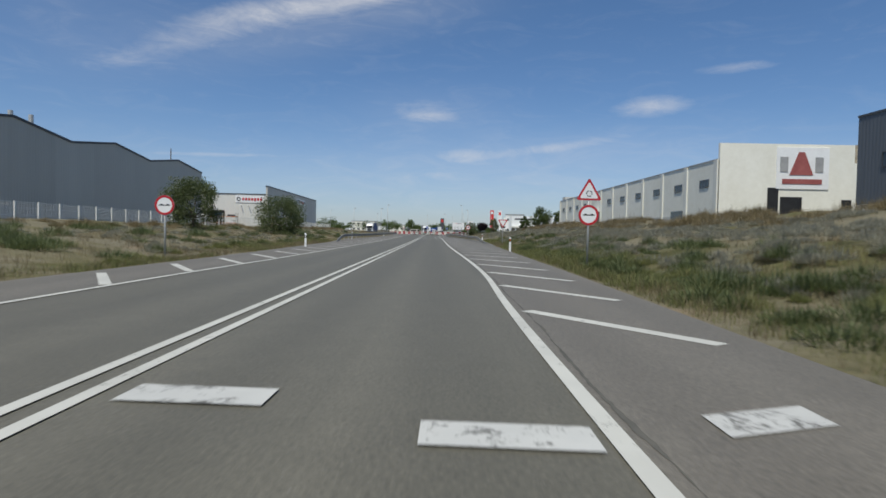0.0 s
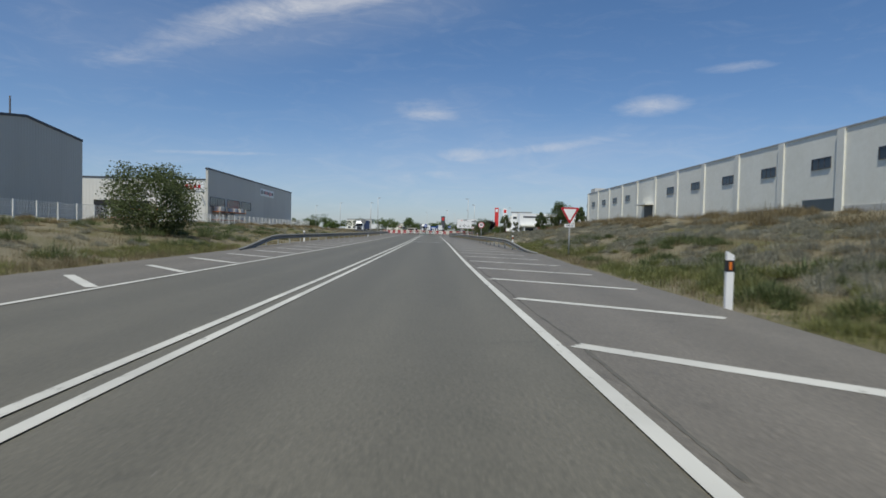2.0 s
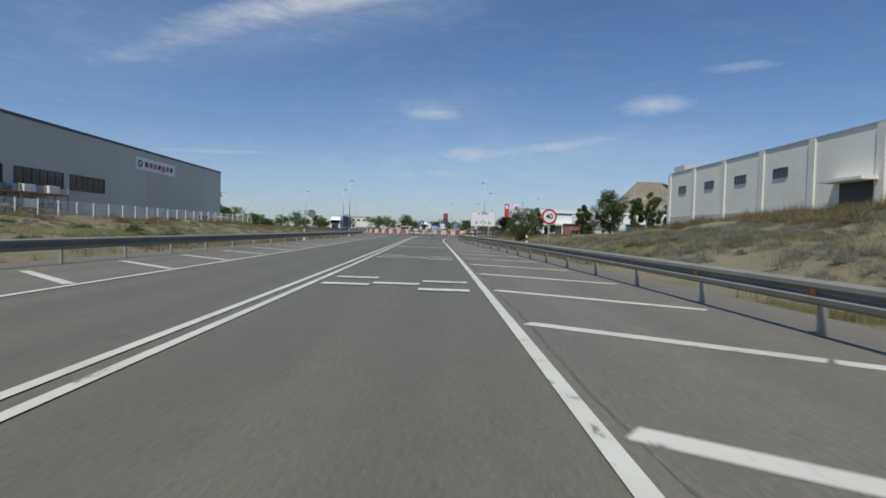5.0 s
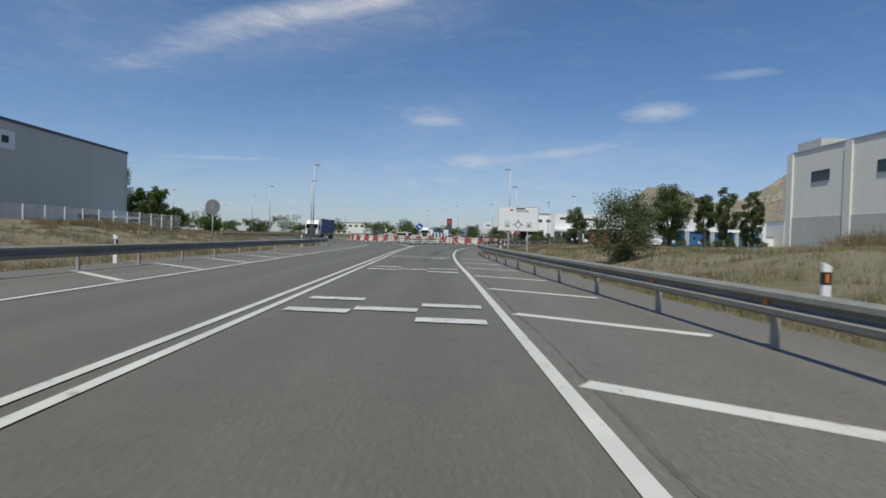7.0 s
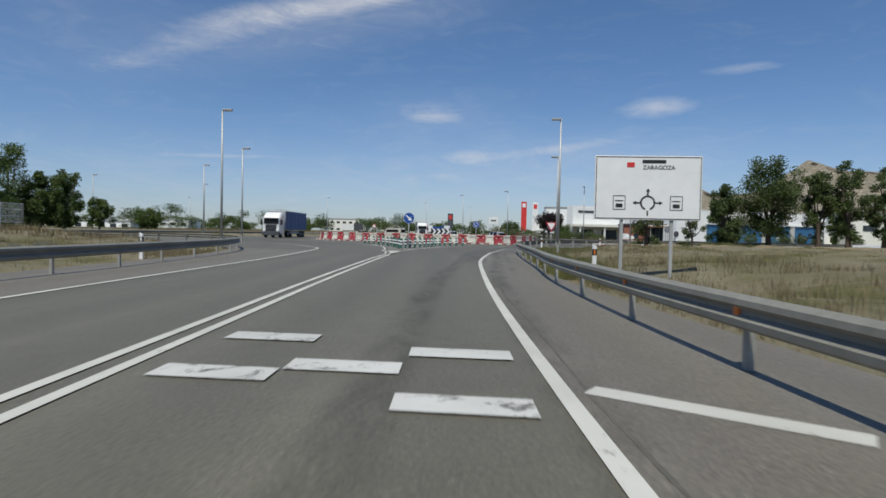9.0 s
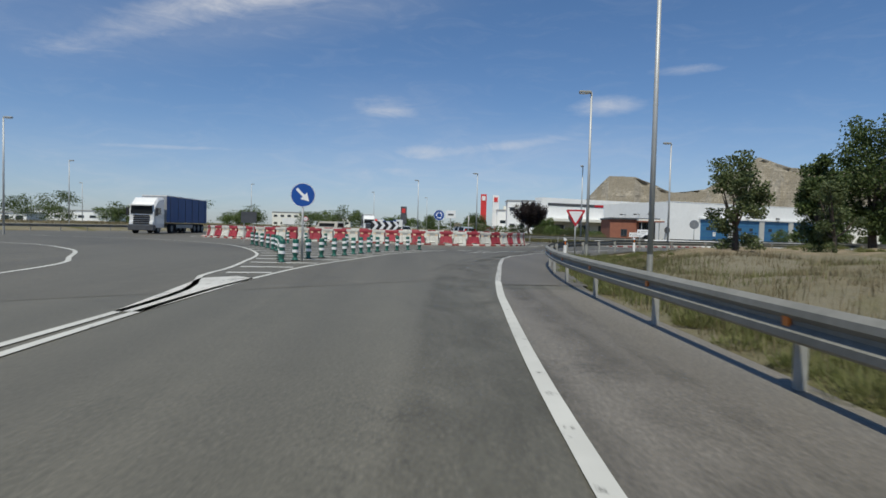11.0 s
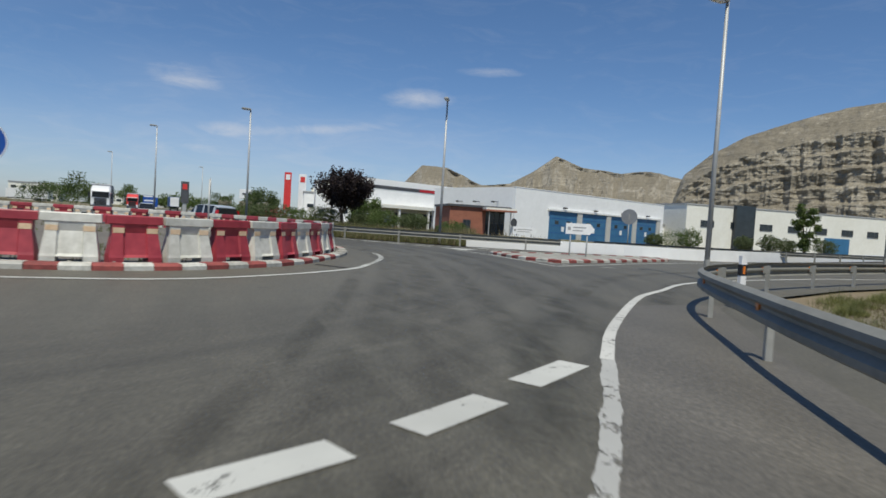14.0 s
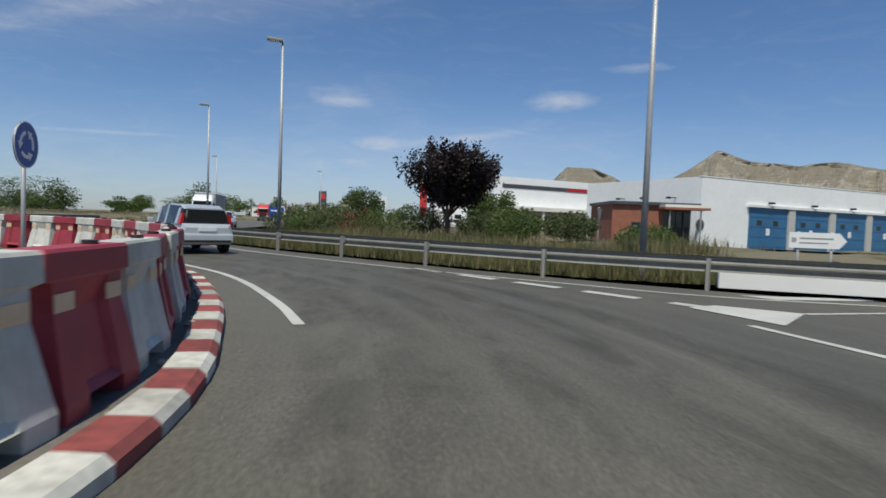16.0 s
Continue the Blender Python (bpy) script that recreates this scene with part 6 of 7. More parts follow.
def hall_grey():
    top = thing("warehouse", (96.85, 285.30, -1.87), "long pale grey concrete works below the cliff", "warehouse", turn=-6, size=(1.248, 1.248, 1.248))
    part("wall", Box(0, 90, 0, 14, 0, 8.2), CREAM, top)
    part("roof_trim", Box(-0.1, 90.1, -0.1, 14.1, 8.2, 8.4), ROOF, top)
    front = lambda u, d, z: (u, -d, z)
    for k in range(14):
        window_on(top, front, 3 + 6.2 * k, 5.6 + 6.2 * k, 4.6, 5.6, 0.06, 3)
    part("stair_tower", Box(9.5, 13.5, -0.8, 0.0, 0, 8.6), WINDOW, top)
    part("gate", Box(30, 36, -0.05, 0.0, 0, 4.0), BLUE_DOOR, top)
    low = thing("shed", (92.95, 291.27, -1.75), "low white shed adjoining the depot", "shed", turn=14, size=(1.246, 1.246, 1.246))
    part("wall", Box(0, 16, 0, 8, 0, 4.4), WHITE_WALL, low)
    part("roof", Box(-0.2, 16.2, -0.2, 8.2, 4.4, 4.6), ROOF, low)


hall_grey()


# far buildings beyond the roundabout
def far_block(x, y, w, d, h, mat, label, rows_=1, cols=4, turn=0.0):
    top = thing("building", (x, y, -0.3), label, "building", turn=turn, size=(1.26, 1.26, 1.25))
    part("wall", Box(-w / 2, w / 2, 0, d, -0.5, h), mat, top)
    part("roof", Box(-w / 2 - 0.2, w / 2 + 0.2, -0.2, d + 0.2, h, h + 0.35), ROOF, top)
    for r in range(rows_):
        for c in range(cols):
            u = -w / 2 + w * (c + 0.5) / cols
            z = h * (r + 0.5) / rows_
            part("window", Box(u - w / cols * 0.26, u + w / cols * 0.26, -0.06, 0.0, z - 0.5, z + 0.6), WINDOW, top)


far_block(-78.8, 540.7, 17, 10, 7.5, CREAM, "cream two-storey building far off", 2, 5)
far_block(-51.8, 586.8, 12, 10, 5.5, CREAM, "small cream house far off", 1, 3)
far_block(-99.2, 645.9, 16, 12, 6.5, WHITE_WALL, "white far-off building among trees", 2, 4)
far_block(-27.0, 655.5, 26, 12, 5.0, GREY_WALL, "grey shed far off beyond trees", 1, 6)
far_block(52.1, 409.8, 26, 14, 8.0, WHITE_WALL, "white service building by the filling station", 1, 6, -6)
far_block(44.7, 400.5, 10, 10, 11.0, WHITE_WALL, "tall white service building by the filling station", 2, 3, -6)
far_block(81.6, 426.5, 22, 14, 7.0, CREAM, "cream service building far off", 1, 5, -6)
far_block(-183.8, 484.4, 34, 14, 5.0, WHITE_WALL, "white low farm shed far off", 1, 7)
far_block(-139.0, 358.7, 18, 8, 2.6, WHITE_WALL, "long white low roof behind the trees", 1, 5)


def pylon(x, y, w, h, mat, label, block=None):
    top = thing("advertising_pylon", (x, y, -0.3), label, "pylon", turn=-4, size=(1.26, 1.26, 1.25))
    part("panel", Box(-w / 2, w / 2, -0.4, 0.4, 2.5, h, bevel=0.05), mat, top)
    part("foot", Box(-w / 4, w / 4, -0.2, 0.2, -0.5, 2.5), POLE, top)
    if block:
        part("mark", Box(-w * 0.3, w * 0.3, -0.46, -0.40, h - w * 1.1, h - w * 0.35), block, top)


pylon(30.2, 415.1, 2.0, 13.6, FIRE_RED, "tall red advertising pylon of a filling station", SIGN_WHITE)
pylon(35.7, 416.0, 2.2, 13.4, SIGN_WHITE, "white advertising pylon with a red mark", FIRE_RED)
pylon(39.3, 412.3, 1.2, 9.5, CREAM, "slim cream pylon by the filling station")
pylon(-4.7, 413.5, 2.0, 8.5, ROOF_TRIM, "dark price pylon far beyond the roundabout", FIRE_RED)
top = thing("billboard", (14.6, 397.8, -0.3), "white billboard panel on a pole", "billboard", turn=-2, size=(1.26, 1.26, 1.25))
part("panel", Box(-1.6, 1.6, -0.15, 0.15, 4.6, 7.1, bevel=0.05), SIGN_WHITE, top)
part("bar", Box(-0.9, 0.9, -0.2, -0.15, 5.6, 6.1), ROOF_TRIM, top)
part("pole", Rod((0, 0.1, -0.5), (0, 0.1, 4.7), 0.18), POLE, top)

# ------------------------------------------------------------------ mountains
def build_mountains():
    cx, cy = 3.4, 191.5
    # the far ridge: rounded slopes with crags below the crest
    az = np.radians(np.arange(8, 84, 0.22))
    el = np.interp(np.degrees(az), [8, 13, 16.5, 18.4, 19.4, 21.9, 25.3, 28, 30.1, 32.3, 34.8, 38.4, 40.9, 43.3, 47, 60, 84],
                   [0.3, 0.9, 2.4, 4.5, 5.6, 5.5, 4.0, 4.3, 5.5, 7.1, 6.1, 5.7, 6.0, 5.4, 4.6, 4.0, 3.0])
    u = np.linspace(0, 1, 46)
    radii = np.r_[546 + 280 * u, 864, 940, 1067]
    rise = np.r_[0.34 * ease(u, 0, 0.55) + 0.24 * ease(u, 0.40, 0.80) + 0.22 * ease(u, 0.68, 0.84) + 0.20 * ease(u, 0.78, 1.0), 0.94, 0.75, 0.4]
    verts, k = [], len(radii)
    for a, e in zip(az, el):
        sa, ca = math.sin(a), math.cos(a)
        crest = 826.0 * math.tan(math.radians(e))
        for r, f in zip(radii, rise):
            p = Vector((cx + r * sa, cy + r * ca, 0.0))
            rib = abs(noise.noise(Vector((a * 34.0, r * 0.008, 3.0)))) + 0.4 * abs(noise.noise(Vector((a * 110.0, r * 0.03, 5.0))))
            rough = noise.fractal(p / 28.0, 1.0, 2.0, 5)
            low = (1 - 0.8 * (f > 0.97)) * min(1.0, 4 * f)
            rr = r + (20 * rib + 8 * rough) * low
            z = -2 + (crest + 2) * f + (3.8 * rough - 5.0 * rib) * low * min(1.0, crest / 30)
            verts.append((cx + rr * sa, cy + rr * ca, z))
    faces = [(i * k + j, i * k + j + 1, (i + 1) * k + j + 1, (i + 1) * k + j) for i in range(len(az) - 1) for j in range(k - 1)]
    tagged(from_arrays("backdrop_ridge", verts, faces, ROCK, False), "bare brown rocky ridge in the distance", "hill", kind="structure")
    # the near cliff: ledges and fissures below a smooth bare dome
    az = np.radians(np.arange(41.2, 84, 0.13))
    el = np.interp(np.degrees(az), [41.2, 42.0, 42.7, 43.3, 44, 46.2, 48.9, 51.8, 53.8, 56.4, 62, 70, 84], [-3, -0.6, 1.4, 4.0, 6.2, 8.2, 9.8, 10.8, 11.4, 12.0, 12.6, 11.2, 8.0])
    u = np.linspace(0, 1, 120)
    verts, k = [], len(u) + 3
    for a, e in zip(az, el):
        sa, ca = math.sin(a), math.cos(a)
        crest = 260.0 * math.tan(math.radians(e)) + 2.0
        sway = 0.05 * noise.noise(Vector((a * 9.0, 1.0, 0.0))) + 0.02 * noise.noise(Vector((a * 40.0, 2.0, 0.0)))
        for v in u:
            s = v + sway * min(1.0, 6 * v) * (v < 0.97)
            steep = 1 - ease(s, 0.74, 0.86)
            # ledges: the wall stands nearly upright and steps back between beds
            bed = s * 9.0
            step = math.floor(bed) + float(ease(bed % 1.0, 0.72, 1.0))
            back = 18.0 * ease(s, 0.0, 0.22) * (1 - 0.6) + 1.9 * step if s < 0.77 else 7.2 + 1.9 * 6.93 + 75.0 * (s - 0.77)
            z = -2 + crest * s
            f1 = abs(noise.noise(Vector((a * 42.0, z * 0.03, 4.0))))
            f2 = abs(noise.noise(Vector((a * 130.0, z * 0.07, 7.0))))
            f3 = noise.fractal(Vector((a * 205.0, z * 1.2, 9.0)) / 2.6, 1.0, 2.0, 4)
            push = (4.5 * (0.35 - f1) + 1.5 * (0.3 - f2) + 0.9 * f3) * steep * min(1.0, 5 * s) + (1 - steep) * 1.2 * noise.fractal(Vector((a * 60.0, z * 0.2, 2.0)), 1.0, 2.0, 4)
            rr = 1.27 * (178 + back - push)
            verts.append((cx + rr * sa, cy + rr * ca, z))
        for r, f in ((290, 1.03), (318, 0.98), (406, 0.5)):
            verts.append((cx + r * sa, cy + r * ca, -2 + crest * f))
    faces = [(i * k + j, i * k + j + 1, (i + 1) * k + j + 1, (i + 1) * k + j) for i in range(len(az) - 1) for j in range(k - 1)]
    tagged(from_arrays("backdrop_cliff", verts, faces, ROCK, False), "layered pale sandstone cliff behind the works", "hill", kind="structure")


build_mountains()


# ------------------------------------------------------------------ plants
def leaf_mesh(centres, size, rng, flat=0.0, long=1.6):
    """Small pointed leaves at random turns; returns vertices and faces."""
    n = len(centres)
    a = rng.normal(size=(n, 3))
    a[:, 2] *= 1 - flat
    a /= np.linalg.norm(a, axis=1, keepdims=True) + 1e-9
    b = np.cross(a, rng.normal(size=(n, 3)))
    b /= np.linalg.norm(b, axis=1, keepdims=True) + 1e-9
    s = (size * rng.uniform(0.6, 1.35, n))[:, None]
    v = np.stack([centres - a * s * long / 2, centres + b * s * 0.45, centres + a * s * long / 2, centres - b * s * 0.45], 1).reshape(-1, 3)
    f = np.arange(4 * n).reshape(n, 4)
    return v, f


def mesh_from(name, v, f, mat):
    me = bpy.data.meshes.new(name)
    me.vertices.add(len(v))
    me.vertices.foreach_set("co", np.asarray(v, np.float32).ravel())
    k = f.shape[1]
    me.loops.add(f.size)
    me.loops.foreach_set("vertex_index", np.asarray(f, np.int32).ravel())
    me.polygons.add(len(f))
    me.polygons.foreach_set("loop_start", np.arange(0, f.size, k, dtype=np.int32))
    me.update(calc_edges=True)
    me.materials.append(mat)
    return me


def tree(name, at, height, radius, base, mat, leaves, size, seed, label, category="tree", stems=1, shape="round"):
    """Tapered trunk, limbs that reach into the crown, and a crown of loose leaf clumps."""
    rng = np.random.default_rng(seed)
    top = thing(name, at, label, category)
    bm = bmesh.new()
    tips = []
    mid_z = (height + base) / 2
    half = (height - base) / 2
    for s in range(stems):
        lean = rng.normal(size=2) * (0.10 if stems == 1 else 0.35)
        foot = Vector((rng.normal() * 0.1 * (stems > 1), rng.normal() * 0.1 * (stems > 1), -0.3))
        fork = Vector((lean[0] * base, lean[1] * base, max(base, 0.25 * height)))
        r0 = 0.035 * height / (1 + 0.4 * (stems - 1))
        rod(bm, foot, fork, r0, r0 * 0.7, 9)
        for k in range(7 if stems == 1 else 4):
            a = rng.uniform(0, 2 * math.pi)
            out_ = radius * rng.uniform(0.35, 0.8)
            z = base + (height - base) * rng.uniform(0.35, 0.92)
            knee = fork.lerp(Vector((math.cos(a) * out_, math.sin(a) * out_, z)), 0.5) + Vector((0, 0, -0.05 * height))
            tip = Vector((math.cos(a) * out_, math.sin(a) * out_, z))
            rod(bm, fork, knee, r0 * 0.45, r0 * 0.3, 6)
            rod(bm, knee, tip, r0 * 0.3, r0 * 0.08, 5)
            tips.append(tip)
    part("trunk", bm, BARK, top)
    k = max(16, int(leaves / 230))
    u = rng.normal(size=(k, 3))
    u /= np.linalg.norm(u, axis=1, keepdims=True)
    u *= rng.uniform(0.35, 1.0, (k, 1)) ** 0.5
    if shape == "vase":
        w = 0.45 + 0.55 * ease(u[:, 2], -1, 0.3)
    elif shape == "cone":
        w = 1.15 - 0.55 * (u[:, 2] + 1)
        w = np.clip(w, 0.12, 1.2)
    elif shape == "flat":
        w = 0.7 + 0.3 * ease(u[:, 2], -1, 0)
    else:
        w = np.ones(k)
    c = np.stack([u[:, 0] * radius * w, u[:, 1] * radius * w, mid_z + u[:, 2] * half], 1)
    c[:, :2] += np.array([[noise.noise(Vector(p) * 0.9 + Vector((seed, 0, 0))), noise.noise(Vector(p) * 0.9 + Vector((0, seed, 0)))] for p in c]) * radius * 0.35
    c = np.vstack([c, np.array([tuple(t) for t in tips])])
    spread = radius * (0.16 if shape != "cone" else 0.13)
    pick = rng.integers(0, len(c), leaves)
    if shape == "vase":
        k = 90
        fan, turn_ = np.radians(47) * rng.uniform(0, 1, k) ** 0.6, rng.uniform(0, 6.28, k)
        reach = (height - base) * (1.0 + 0.05 * fan) * rng.uniform(0.82, 1.03, k)
        way_ = np.stack([np.sin(fan) * np.cos(turn_), np.sin(fan) * np.sin(turn_), np.cos(fan)], 1)
        j, along_ = rng.integers(0, k, leaves), rng.uniform(0.26, 1.0, leaves) ** 0.8
        c = np.array([[0, 0, base * 0.92]]) + way_[j] * (reach[j] * along_)[:, None]
        pick, spread = np.arange(leaves), 0.075 * radius
    pts = c[pick] + np.clip(rng.normal(size=(leaves, 3)), -1.6, 1.6) * spread * (np.array([0.8, 0.8, 1.5]) if shape == "vase" else np.array([1, 1, 0.8]))
    # keep the crown to its height and width
    if shape != "vase":
        wide = np.percentile(np.hypot(pts[:, 0], pts[:, 1]), 97)
        pts[:, :2] *= radius / wide
        lo, hi = np.percentile(pts[:, 2], [2, 99.3])
        pts[:, 2] = base + (pts[:, 2] - lo) / (hi - lo) * (height - base)
    pts[:, 2] = np.maximum(pts[:, 2], base * 0.85)
    v, f = leaf_mesh(pts, size, rng)
    ob = new("crown", mesh_from("crown", v, f, mat))
    ob.parent = top
    return top


def bush(name, at, height, radius, mat, leaves, size, seed, label, category="bush"):
    rng = np.random.default_rng(seed)
    top = thing(name, at, label, category)
    bm = bmesh.new()
    for k in range(6):
        a, r = rng.uniform(0, 6.28), radius * rng.uniform(0.2, 0.7)
        rod(bm, (0, 0, -0.2), (math.cos(a) * r, math.sin(a) * r, height * rng.uniform(0.5, 0.85)), 0.03, 0.008, 5)
    part("stem", bm, BARK, top)
    u = rng.normal(size=(leaves, 3))
    u /= np.linalg.norm(u, axis=1, keepdims=True)
    u *= (rng.uniform(0.2, 1.0, leaves) ** 0.45)[:, None]
    pts = np.stack([u[:, 0] * radius, u[:, 1] * radius, height * 0.52 + u[:, 2] * height * 0.5], 1)
    pts += 0.16 * radius * np.array([[noise.noise(Vector(p) * 2.3 + Vector((seed, q, 0))) for q in (0, 7, 13)] for p in pts])* 2.0
    pts[:, 2] = np.maximum(pts[:, 2], 0.02)
    v, f = leaf_mesh(pts, size, rng)
    ob = new("foliage", mesh_from("foliage", v, f, mat))
    ob.parent = top
    return top


tree("tree", (-24.35, 55.79, on(-24.35, 55.79)), 4.92, 2.4, 0.34, LEAF_OLIVE, 15000, 0.1, 11, "dense dark green roadside tree in front of the grey warehouse")
tree("tree", (-18.86, 65.79, on(-18.86, 65.79)), 4.26, 2.73, 0.22, LEAF_OLIVE, 16000, 0.09, 12, "broad grey-green bushy tree in the dry verge", stems=3)
tree("tree", (4.92, 132.66, on(4.92, 132.66) - 0.2), 3.25, 1.5, 0.15, LEAF_OLIVE, 17000, 0.05, 13, "loose grey-green shrubby tree behind the guardrail", stems=3)
for n, (x, y, h, r, low, what) in enumerate(((31.4, 199.2, 9.6, 3.3, 1.6, "tall dark green pine with a broad rounded crown"), (25.2, 196.4, 6.3, 1.6, 0.5, "dark green pine beside the taller one"),
                                             (37.0, 199.6, 8.1, 1.7, 1.2, "upright dark green pine in the row by the side road"), (40.4, 199.8, 9.4, 1.9, 1.2, "upright dark green pine in the row by the side road"), (44.2, 199.6, 9.0, 1.8, 1.2, "upright dark green pine in the row by the side road"))):
    tree("tree", (x, y, on(x, y)), h, r, low, LEAF_PINE, 17000 if r > 3 else 9500, 0.15, 20 + n, what)
tree("tree", (27.3, 199.4, on(27.3, 199.4)), 5.7, 1.7, 0.35, LEAF_OLIVE, 9000, 0.09, 41, "loose grey-green conifer standing on bare dry ground", stems=2)
tree("tree", (14.3, 187.8, on(14.3, 187.8)), 5.2, 1.6, 0.25, LEAF_OLIVE, 7000, 0.11, 40, "sparse young conifer standing on bare dry ground", shape="cone")
tree("tree", (16.9, 184.0, on(16.9, 184.0)), 3.4, 1.1, 0.15, LEAF_OLIVE, 4200, 0.08, 43, "small bushy young conifer in the dry field", shape="cone")
tree("tree", (13.25, 235.45, 0.1), 5.0, 2.24, 1.35, LEAF_PLUM, 24000, 0.1, 60, "small dark purple-leaved plum tree behind the guardrail", shape="vase")
tree("tree", (16.98, 243.13, 0.0), 3.39, 1.94, 0.26, LEAF_GREEN, 8000, 0.1, 61, "bright green shrubby tree near the plum tree", stems=3)
tree("tree", (8.96, 261.08, 0.0), 3.95, 2.53, 0.38, LEAF_PINE, 7000, 0.13, 62, "dark green tree beyond the roundabout", stems=2)
# plants behind the outer rail
for n, (x, y, h, r, mat, what) in enumerate((
        (7.56, 240.62, 1.73, 1.63, LEAF_OLIVE, "grey-green weedy bush"), (10, 238.88, 1.56, 1.52, LEAF_GREEN, "green oleander bush"), (15.92, 232.81, 1.4, 1.29, LEAF_GREEN, "green weedy bush"),
        (22.75, 246.28, 1.74, 1.52, LEAF_OLIVE, "grey-green weedy bush"),
        (4.68, 244.33, 1.59, 1.62, LEAF_OLIVE, "grey-green weedy bush"), (12.1, 237.2, 1.5, 1.4, LEAF_OLIVE, "grey-green weedy bush"), (6.1, 242.2, 1.7, 1.5, LEAF_GREEN, "green oleander bush"), (14.6, 234.6, 1.2, 1.3, LEAF_OLIVE, "grey-green weedy bush"), (17.6, 230.6, 1.1, 1.2, LEAF_OLIVE, "grey-green weedy bush"), (19.8, 228.2, 1.0, 1.2, LEAF_GREEN, "green weedy bush"), (62.17, 251.73, 2.85, 2.25, LEAF_GREEN, "round green bush near the depot"))):
    bush("bush", (x, y, on(x, y)), h, r, mat, 4200, 0.065, 80 + n, what + " behind the steel rail" if y < 248 else what + " near the depot" if "near" not in what else what)
for n, (x, y, h, r, mat) in enumerate(((45.74, 231.95, 1.95, 1.15, LEAF_GREEN), (42.97, 233.56, 1.2, 0.9, LEAF_OLIVE), (50.13, 229.66, 1.5, 0.85, LEAF_OLIVE), (52.2, 228.66, 1.6, 0.95, LEAF_OLIVE),
                                       (54.89, 228.9, 1.4, 0.9, LEAF_OLIVE), (61.8, 229.95, 1.7, 1.1, LEAF_OLIVE))):
    bush("bush", (x, y, on(x, y)), h, r, mat, 4200, 0.065, 110 + n, "rounded garden bush behind the white parapet wall")
tree("tree", (58, 229.39, on(58, 229.39)), 4.8, 1.19, 0.38, LEAF_GREEN, 7000, 0.11, 130, "slim upright green tree behind the white parapet wall")
b = bush("bush", (8.83, 239.6, 0.0), 1.7, 1.25, FLOWER, 700, 0.06, 95, "oleander bush with faded red blossom")


def pampas(at, seed):
    rng = np.random.default_rng(seed)
    top = thing("pampas_grass", at, "pampas grass clump with pale feathery plumes", "grass clump")
    n = 900
    a, lean, h = rng.uniform(0, 6.28, n), rng.uniform(0.1, 0.75, n), rng.uniform(0.7, 1.5, n)
    base = np.stack([np.cos(a) * 0.12, np.sin(a) * 0.12, 0 * a], 1)
    tip = base + np.stack([np.cos(a) * lean, np.sin(a) * lean, h], 1)
    w = np.stack([-np.sin(a), np.cos(a), 0 * a], 1) * 0.018
    ob = new("blades", mesh_from("blades", np.stack([base - w, base + w, tip], 1).reshape(-1, 3), np.arange(3 * n).reshape(n, 3), GRASS))
    ob.parent = top
    for k in range(12):
        a, d = rng.uniform(0, 6.28), rng.uniform(0.1, 0.5)
        z = np.sort(rng.uniform(1.3, 2.1, 90))
        c = np.stack([math.cos(a) * d * z / 1.6, math.sin(a) * d * z / 1.6, z], 1) + rng.normal(size=(90, 3)) * 0.045
        v, f = leaf_mesh(c, 0.07, rng)
        ob = new("plume", mesh_from("plume", v, f, PLUME))
        ob.parent = top


for n, (x, y) in enumerate(((6.05, 243.21), (4.55, 246.11), (7.82, 244.27))):
    pampas((x, y, -0.05), n)


def grass_stuff(name, label, mat, places, h0, h1, blades, seed, spread=0.12, width=0.012, clear=True):
    """Many tufts of blades in one mesh."""
    rng = np.random.default_rng(seed)
    p = np.repeat(places, blades, axis=0)
    n = len(p)
    p = p + np.c_[rng.normal(size=(n, 2)) * spread, np.zeros(n)]
    tall = np.repeat(rng.uniform(0.6, 1.3, len(places)), blades)
    if clear:
        lane = (p[:, 0] > np.interp(p[:, 1], YS, LE) - 0.1) & (p[:, 0] < np.interp(p[:, 1], YS, RE) + 0.1) & (p[:, 1] < 178)
        free = ~(inside_pad(p[:, 0], p[:, 1]) | lane)
        p, tall = p[free], tall[free]
        n = len(p)
    p[:, 2] = terrain(p[:, 0], p[:, 1])
    a, h = rng.uniform(0, 6.28, n), rng.uniform(h0, h1, n) * tall
    lean = rng.uniform(0.05, 0.6, n) * h
    tip = p + np.stack([np.cos(a) * lean, np.sin(a) * lean, h], 1)
    w = np.stack([-np.sin(a), np.cos(a), 0 * a], 1) * (width * rng.uniform(0.6, 1.5, n))[:, None]
    ob = new(name, mesh_from(name, np.stack([p - w, p + w, tip], 1).reshape(-1, 3), np.arange(3 * n).reshape(n, 3), mat))
    return tagged(ob, label, "grass", kind="stuff")


def scatter(n, x_of, y0, y1, rng, clump=0.0):
    y = rng.uniform(y0, y1, n)
    x = x_of(y, rng.uniform(0, 1, n))
    if clump:
        keep = np.array([noise.noise(Vector((a * 0.12, b * 0.12, clump))) for a, b in zip(x, y)]) > rng.uniform(-0.45, 0.35, n)
        x, y = x[keep], y[keep]
    return np.stack([x, y, 0 * x], 1)


